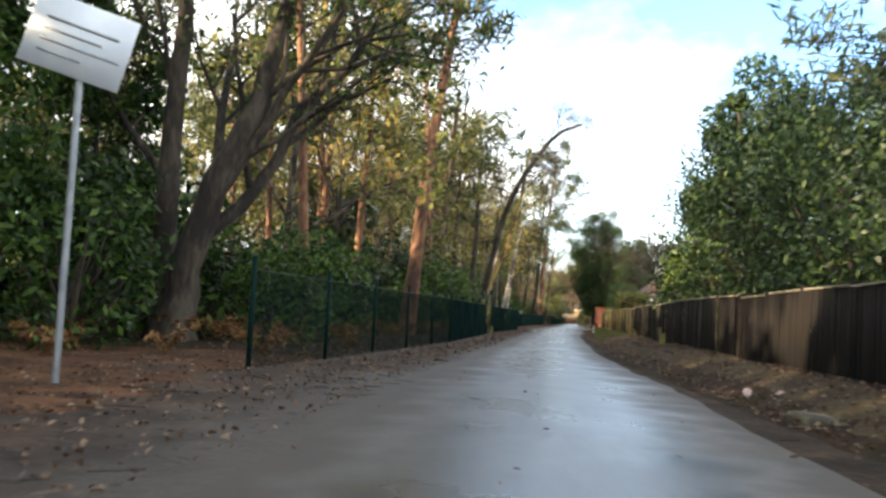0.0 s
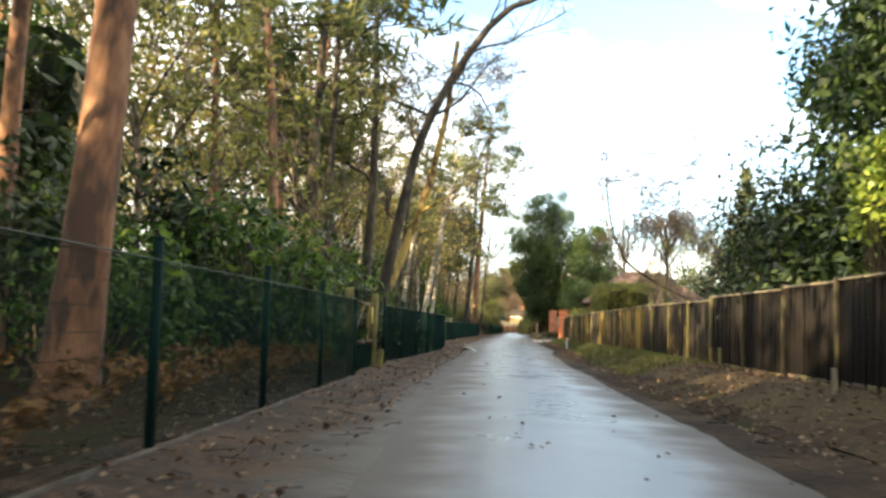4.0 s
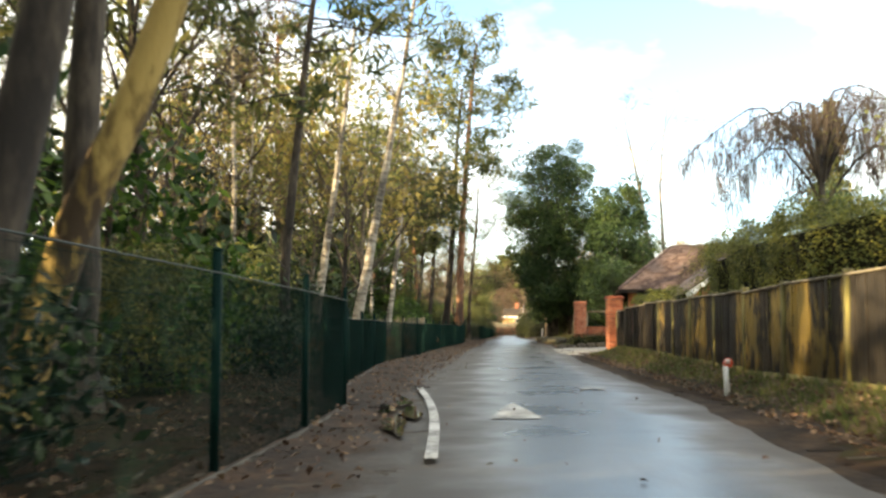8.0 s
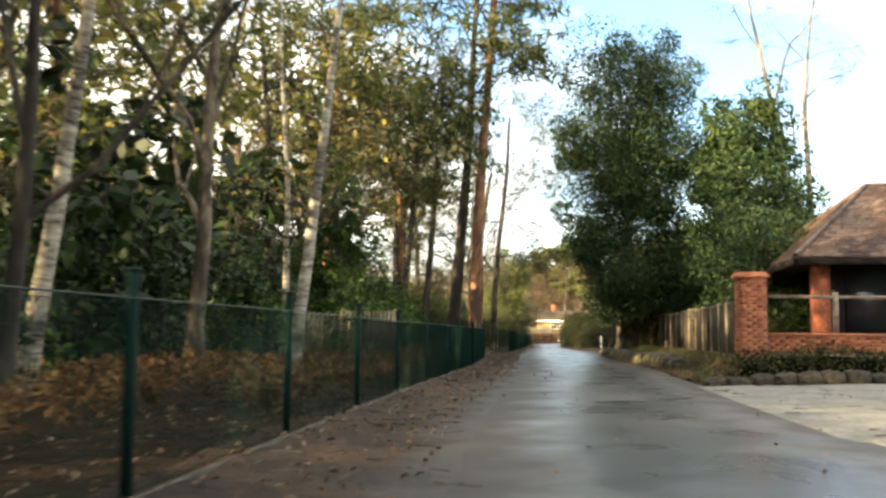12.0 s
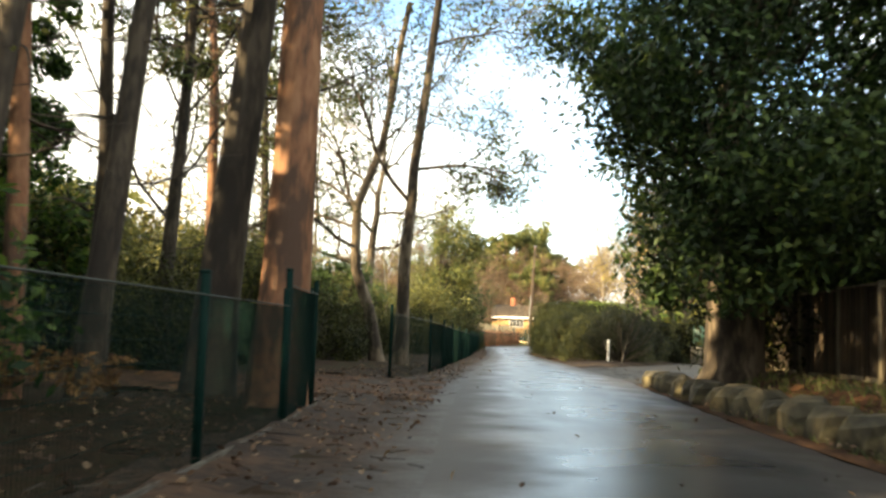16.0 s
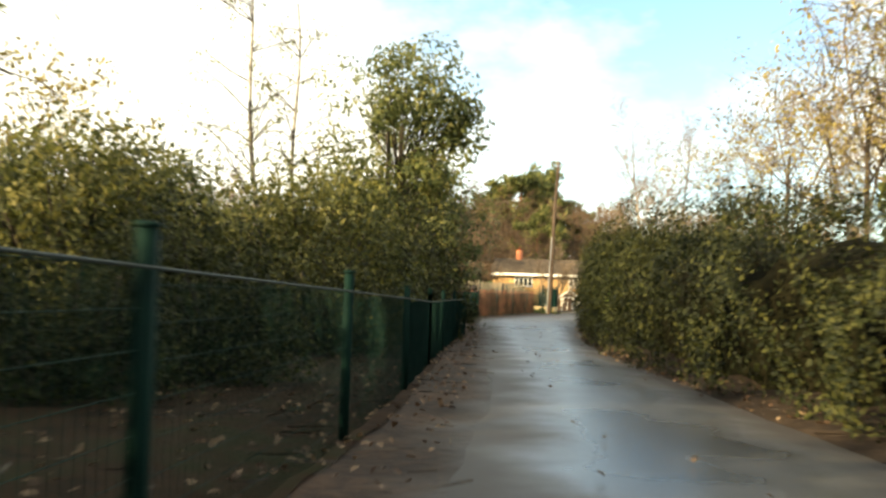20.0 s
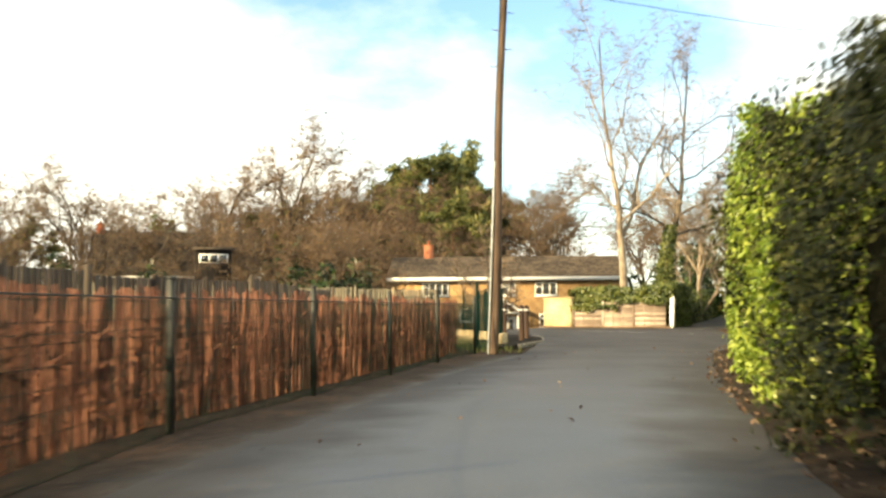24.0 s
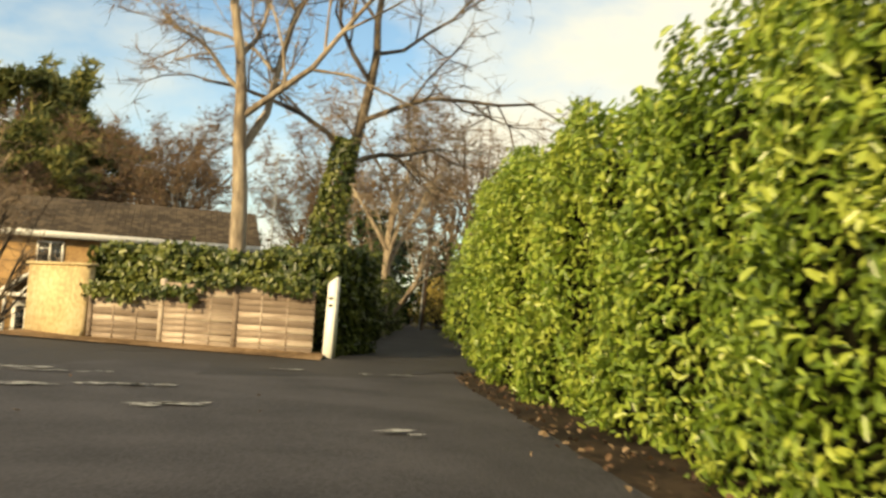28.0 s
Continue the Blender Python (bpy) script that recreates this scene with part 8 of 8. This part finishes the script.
def end_walls():
    o = thing("yellow_wall", "sunlit yellow stock brick garden wall", "wall", at=(32.05, 230.2, -0.1), rz=-64)
    b = Buf()
    b.box(0, 2.2, 0, 0.25, -0.3, 1.7, 0.02)
    piece("wall_body", b.mesh("wall_body", YELLOW_WALL), o)
    c = Buf()
    c.box(-0.05, 2.25, -0.05, 0.3, 1.7, 1.76, 0.015)
    piece("coping", c.mesh("coping", YELLOW_WALL), o)
    # low panelled fence with concrete-coloured end post
    line = [(33.2, 228.2), (35.0, 226.4), (36.9, 224.5)]
    runs, pts = along(line, 1.75)
    f = thing("panel_fence", "low pale waney panel fence under ivy", "fence")
    rng = random.Random(3)
    pb = Buf()
    pb.box(-0.06, 0.06, -0.06, 0.06, -0.2, 1.5, 0.015)
    pm = pb.mesh("post", PALEWOOD)
    bd = Buf()
    bd.box(0, 1, -0.008, 0.008, 0, 0.145, 0.003)
    bm_ = bd.mesh("board", PALEWOOD)
    for i, (p, h) in enumerate(zip(pts, (1.1, 1.4, 1.45))):
        piece("post", pm, f, pose(p[0], p[1], 0.02) @ Matrix.Diagonal((1, 1, h / 1.5, 1)))
    for i, (a_, ang, ln_) in enumerate(runs):
        for k in range(8 if i == 0 else 10):
            piece("board", bm_, f, pose(a_[0], a_[1], 0.06 + k * 0.128, rng.uniform(6, 10), rng.uniform(-0.6, 0.6), ang) @ Matrix.Diagonal((ln_, 1, 1, 1)))
        for k in range(1, 3):
            s = Buf()
            s.box(-0.018, 0.018, -0.028, -0.012, 0.04, 1.05 if i == 0 else 1.3, 0.004)
            piece("batten", s.mesh("batten", PALEWOOD), f, pose(a_[0], a_[1], 0.02, 0, 0, ang) @ pose(ln_ * k / 3, 0, 0))
    e = thing("end_post", "white painted end post with a house sign", "post", at=(37.15, 224.25, 0.0), rz=-50)
    b = Buf()
    v = [(-0.1, -0.09, -0.2), (0.1, -0.09, -0.2), (0.1, 0.09, -0.2), (-0.1, 0.09, -0.2), (-0.06, -0.08, 1.5), (0.11, -0.08, 1.64), (0.11, 0.08, 1.64), (-0.06, 0.08, 1.5)]
    b.add(v, [(3, 2, 1, 0), (4, 5, 6, 7), (0, 1, 5, 4), (1, 2, 6, 5), (2, 3, 7, 6), (3, 0, 4, 7)])
    piece("shaft", b.mesh("shaft", WHITE), e)
    for k in range(2):
        s = Buf()
        s.box(-0.02, 0.07, -0.096, -0.09, 1.05 + k * 0.14, 1.1 + k * 0.14)
        piece("text_bar", s.mesh("text_bar", DARK_STEEL), e)
    flat("fence_verge", "sandy strip below a low fence", "verge", [(31.2, 229.0, 0.052), (36.6, 223.2, 0.062), (37.2, 224.6, 0.14), (32.0, 230.4, 0.12)], [(0, 1, 2, 3)], SANDY)


end_walls()
hedge("ivy_hedge", "glossy ivy hedge spilling over a low fence", [(37.55, 225.0), (35.35, 227.05), (33.25, 229.15)], 2.3, [2.2, 2.2, 2.0], 11000, IVY, 0.17, 14, True, 0.6, 0.12)
ir = np.random.default_rng(44)
t = ir.uniform(0.0, 1, 1500)
drop_ = ir.uniform(0, 1, 1500) ** 2 * (0.14 + 0.1 * np.sin(t * 17) + 0.08 * np.sin(t * 41) + 0.5 * np.clip(t - 0.8, 0, 1))
ivp = np.stack([36.9 - 3.7 * t - 0.16, 224.5 + 3.7 * t - 0.16, 1.5 - 0.32 * (t > 0.5) - drop_], 1) + ir.normal(size=(1500, 3)) * (0.06, 0.06, 0.05)
ivb = Buf()
ivb.leaves(ivp, 0.13, ir, np.tile((-0.7, -0.7, 0.3), (1500, 1)), 0.6, 0.7, True)
tagged(new("ivy", ivb.mesh("ivy", IVY)), "ivy trailing over the top of a low fence", "ivy", kind="stuff")
hedge("lane_hedge", "dark shaded hedge along the far lane", [(49.6, 248), (42.2, 234), (38.2, 226.6)], 2.0, [2.2, 2.2, 2.2], 4000, IVY, 0.2, 15, False)

# marks on the junction: broken flecks of old paint
fl = np.random.default_rng(31)
for x, y, L, n in ((31.1, 219.6, 0.5, 10), (31.7, 219.1, 0.8, 12), (31.1, 217.2, 0.35, 8), (32.2, 217.4, 0.5, 16), (32.35, 215.4, 0.4, 10), (35.1, 220.6, 0.3, 5), (33.7, 213.4, 0.2, 4), (36.6, 220.0, 0.4, 5)):
    fv, fq = [], []
    for k in range(n):
        cx_, cy_ = x + fl.uniform(-L, L), y + fl.normal(0, 0.07)
        w_, d_ = fl.uniform(0.05, 0.2), fl.uniform(0.03, 0.085)
        for q_ in range(4):
            a_ = q_ * math.pi / 2 + fl.uniform(-0.5, 0.5)
            fv.append((cx_ + w_ * math.cos(a_), cy_ + d_ * math.sin(a_), 0.062))
        fq.append((4 * k, 4 * k + 1, 4 * k + 2, 4 * k + 3))
    flat("worn_mark", "broken worn white road marking", "road marking", fv, fq, ROADPAINT)


def pond():
    """The pond behind the mesh fence, with its pale edging wall."""
    arc = np.array([(24.4, 203.9), (24.95, 205.6), (24.95, 207.8), (24.7, 210), (24.3, 212.3), (23.6, 214.8), (22.5, 217.2), (20.6, 219.2), (17.6, 220.4)])
    u, k = np.linspace(0, 1, 22), np.linspace(0, 1, len(arc))
    xs, ys = np.interp(u, k, arc[:, 0]), np.interp(u, k, arc[:, 1])
    cx, cy, r = 19.4, 210.0, 5.4
    o = thing("pond_wall", "curved pale stone wall round a pond", "wall")
    for k in range(len(xs) - 1):
        b = Buf()
        d = np.array([xs[k + 1] - xs[k], ys[k + 1] - ys[k]])
        n = np.array([-d[1], d[0]]) / np.linalg.norm(d) * 0.28
        v = [(xs[k], ys[k], -0.2), (xs[k + 1], ys[k + 1], -0.2), (xs[k + 1] + n[0], ys[k + 1] + n[1], -0.2), (xs[k] + n[0], ys[k] + n[1], -0.2)]
        v += [(p[0], p[1], 0.32) for p in v]
        b.add(v, [(3, 2, 1, 0), (4, 5, 6, 7), (0, 1, 5, 4), (1, 2, 6, 5), (2, 3, 7, 6), (3, 0, 4, 7)])
        piece("coping_stone", b.mesh("coping_stone", YELLOW_WALL), o)
    e = np.linspace(0, 2 * np.pi, 24, endpoint=False)
    v = [(cx, cy, 0.1)] + [(cx + r * math.cos(q) * (1 + 0.03 * math.sin(3 * q)), cy + r * 1.75 * math.sin(q), 0.1) for q in e]
    flat("pond", "still brown pond water reflecting the bank", "water", v, [(0, 1 + 2 * k, 2 + 2 * k, 1 + (2 * k + 2) % 24) for k in range(12)], WATER)


pond()


# ---- overhead wire ----
w = Buf()
t = np.linspace(0, 1, 14)
w.tube(np.stack([23.55 + t * 30, 200.1 + t * 2, 9.0 - 1.2 * t + 2.4 * t * (t - 1)], 1), 0.012, 3, cap=False)
tagged(new("overhead_wire", w.mesh("overhead_wire", DARK_STEEL)), "thin dark overhead wire from the pole", "wire")


# ---- litter, bracken, grass ----
def ground_cover():
    g = np.random.default_rng(77)

    def band(n, y0, y1, lo, hi, up=0.05):
        y = g.uniform(y0, y1, n)
        a_, b_ = lo(y), hi(y)
        x = a_ + (b_ - a_) * g.uniform(0, 1, n)
        return np.stack([x, y, np.maximum(ground_z(x, y), -0.01) + up + g.uniform(0, 0.03, n)], 1)

    left = np.concatenate([band(10500, -8, 126, lambda y: fence_l(y) - 2.5, lambda y: road_l(y) - 0.25), band(1500, -8, 20, lambda y: road_l(y) - 7, lambda y: road_l(y) - 0.8),
                           band(2600, 124, 175, lambda y: fence_l(y) - 2, lambda y: road_l(y) - 0.2)])
    scatter("leaf_litter", "brown fallen leaves scattered along the verge", "leaf litter", left, 0.07, LEAF_DEAD, 1)
    right = np.concatenate([band(8000, -8, 88, lambda y: road_r(y) + 0.3, lambda y: fence_r(y) - 0.1, 0.09), band(3400, 104, 134, lambda y: road_r(y) + 0.1, lambda y: road_r(y) + 4, 0.09),
                            band(1500, 150, 222, lambda y: road_r(y) - 0.15, lambda y: road_r(y) + 0.6)])
    scatter("leaf_litter", "pale fallen leaves on the mossy bank", "leaf litter", right, 0.065, LEAF_DEAD, 2)
    road = band(420, -5, 220, road_l, road_r, 0.065)
    scatter("stray_leaves", "stray wet leaves on the asphalt", "leaf litter", road, 0.06, LEAF_DEAD, 3)
    # dead twigs
    n = 2600
    y = g.uniform(-8, 175, n)
    x = np.where(g.uniform(0, 1, n) < 0.65, road_l(y) - g.uniform(0.1, 2.4, n), road_r(y) + g.uniform(0.1, 1.8, n))
    ang, L = g.uniform(0, 6.28, n), g.uniform(0.06, 0.4, n)
    z = np.maximum(ground_z(x, y), -0.01) + 0.055
    dx, dy = np.cos(ang) * L, np.sin(ang) * L
    sx, sy = -np.sin(ang) * 0.008, np.cos(ang) * 0.008
    v = np.stack([np.stack([x - sx, y - sy, z], 1), np.stack([x + sx, y + sy, z + 0.008], 1), np.stack([x + dx + sx, y + dy + sy, z + 0.02], 1), np.stack([x + dx - sx, y + dy - sy, z + 0.01], 1)], 1)
    b = Buf()
    b.add(v.reshape(-1, 3), np.arange(n * 4).reshape(-1, 4))
    tagged(new("dead_twigs", b.mesh("dead_twigs", BARK_DARK)), "thin dead twigs littering the verges", "twigs", kind="stuff")
    # bracken fronds
    P = []
    for y0, y1, n in ((26, 41, 30), (76, 106, 90), (106, 125, 40), (6, 26, 20)):
        for _ in range(n):
            y = g.uniform(y0, y1)
            x = fence_l(y) - g.uniform(0.5, 5.0)
            for _ in range(7):
                a_ = g.uniform(0, 6.28)
                t = np.linspace(0.1, 1, 22)
                ln_ = g.uniform(0.5, 0.95)
                c = np.stack([x + np.cos(a_) * t * ln_ * 0.7, y + np.sin(a_) * t * ln_ * 0.7, ground_z(x, y) + 0.05 + ln_ * (1.5 * t - 1.05 * t * t)], 1)
                P.append(c + g.normal(size=c.shape) * 0.035)
    scatter("bracken", "orange dead bracken under the trees", "bracken", np.concatenate(P), 0.15, BRACKEN, 4, 0.6, 0.35, False)
    # grass
    n = 9000
    y = np.concatenate([g.uniform(40, 88, n), g.uniform(102, 128, 2500), g.uniform(200, 222, 2500)])
    x = np.concatenate([road_r(y[:n]) + g.uniform(0.8, 2.4, n), road_r(y[n:n + 2500]) + g.uniform(0.2, 2.2, 2500), 20 + g.uniform(0, 4.2, 2500)])
    b = Buf()
    h = g.uniform(0.06, 0.17, len(x))
    z = ground_z(x, y) + 0.03
    lx, ly = g.normal(size=len(x)) * 0.05, g.normal(size=len(x)) * 0.05
    v = np.stack([np.stack([x - 0.012, y, z], 1), np.stack([x + 0.012, y, z], 1), np.stack([x + lx + 0.004, y + ly, z + h], 1), np.stack([x + lx - 0.004, y + ly, z + h], 1)], 1)
    b.add(v.reshape(-1, 3), np.arange(len(x) * 4).reshape(-1, 4))
    tagged(new("grass", b.mesh("grass", GRASS)), "short rough grass on the verge", "grass", kind="stuff")


ground_cover()
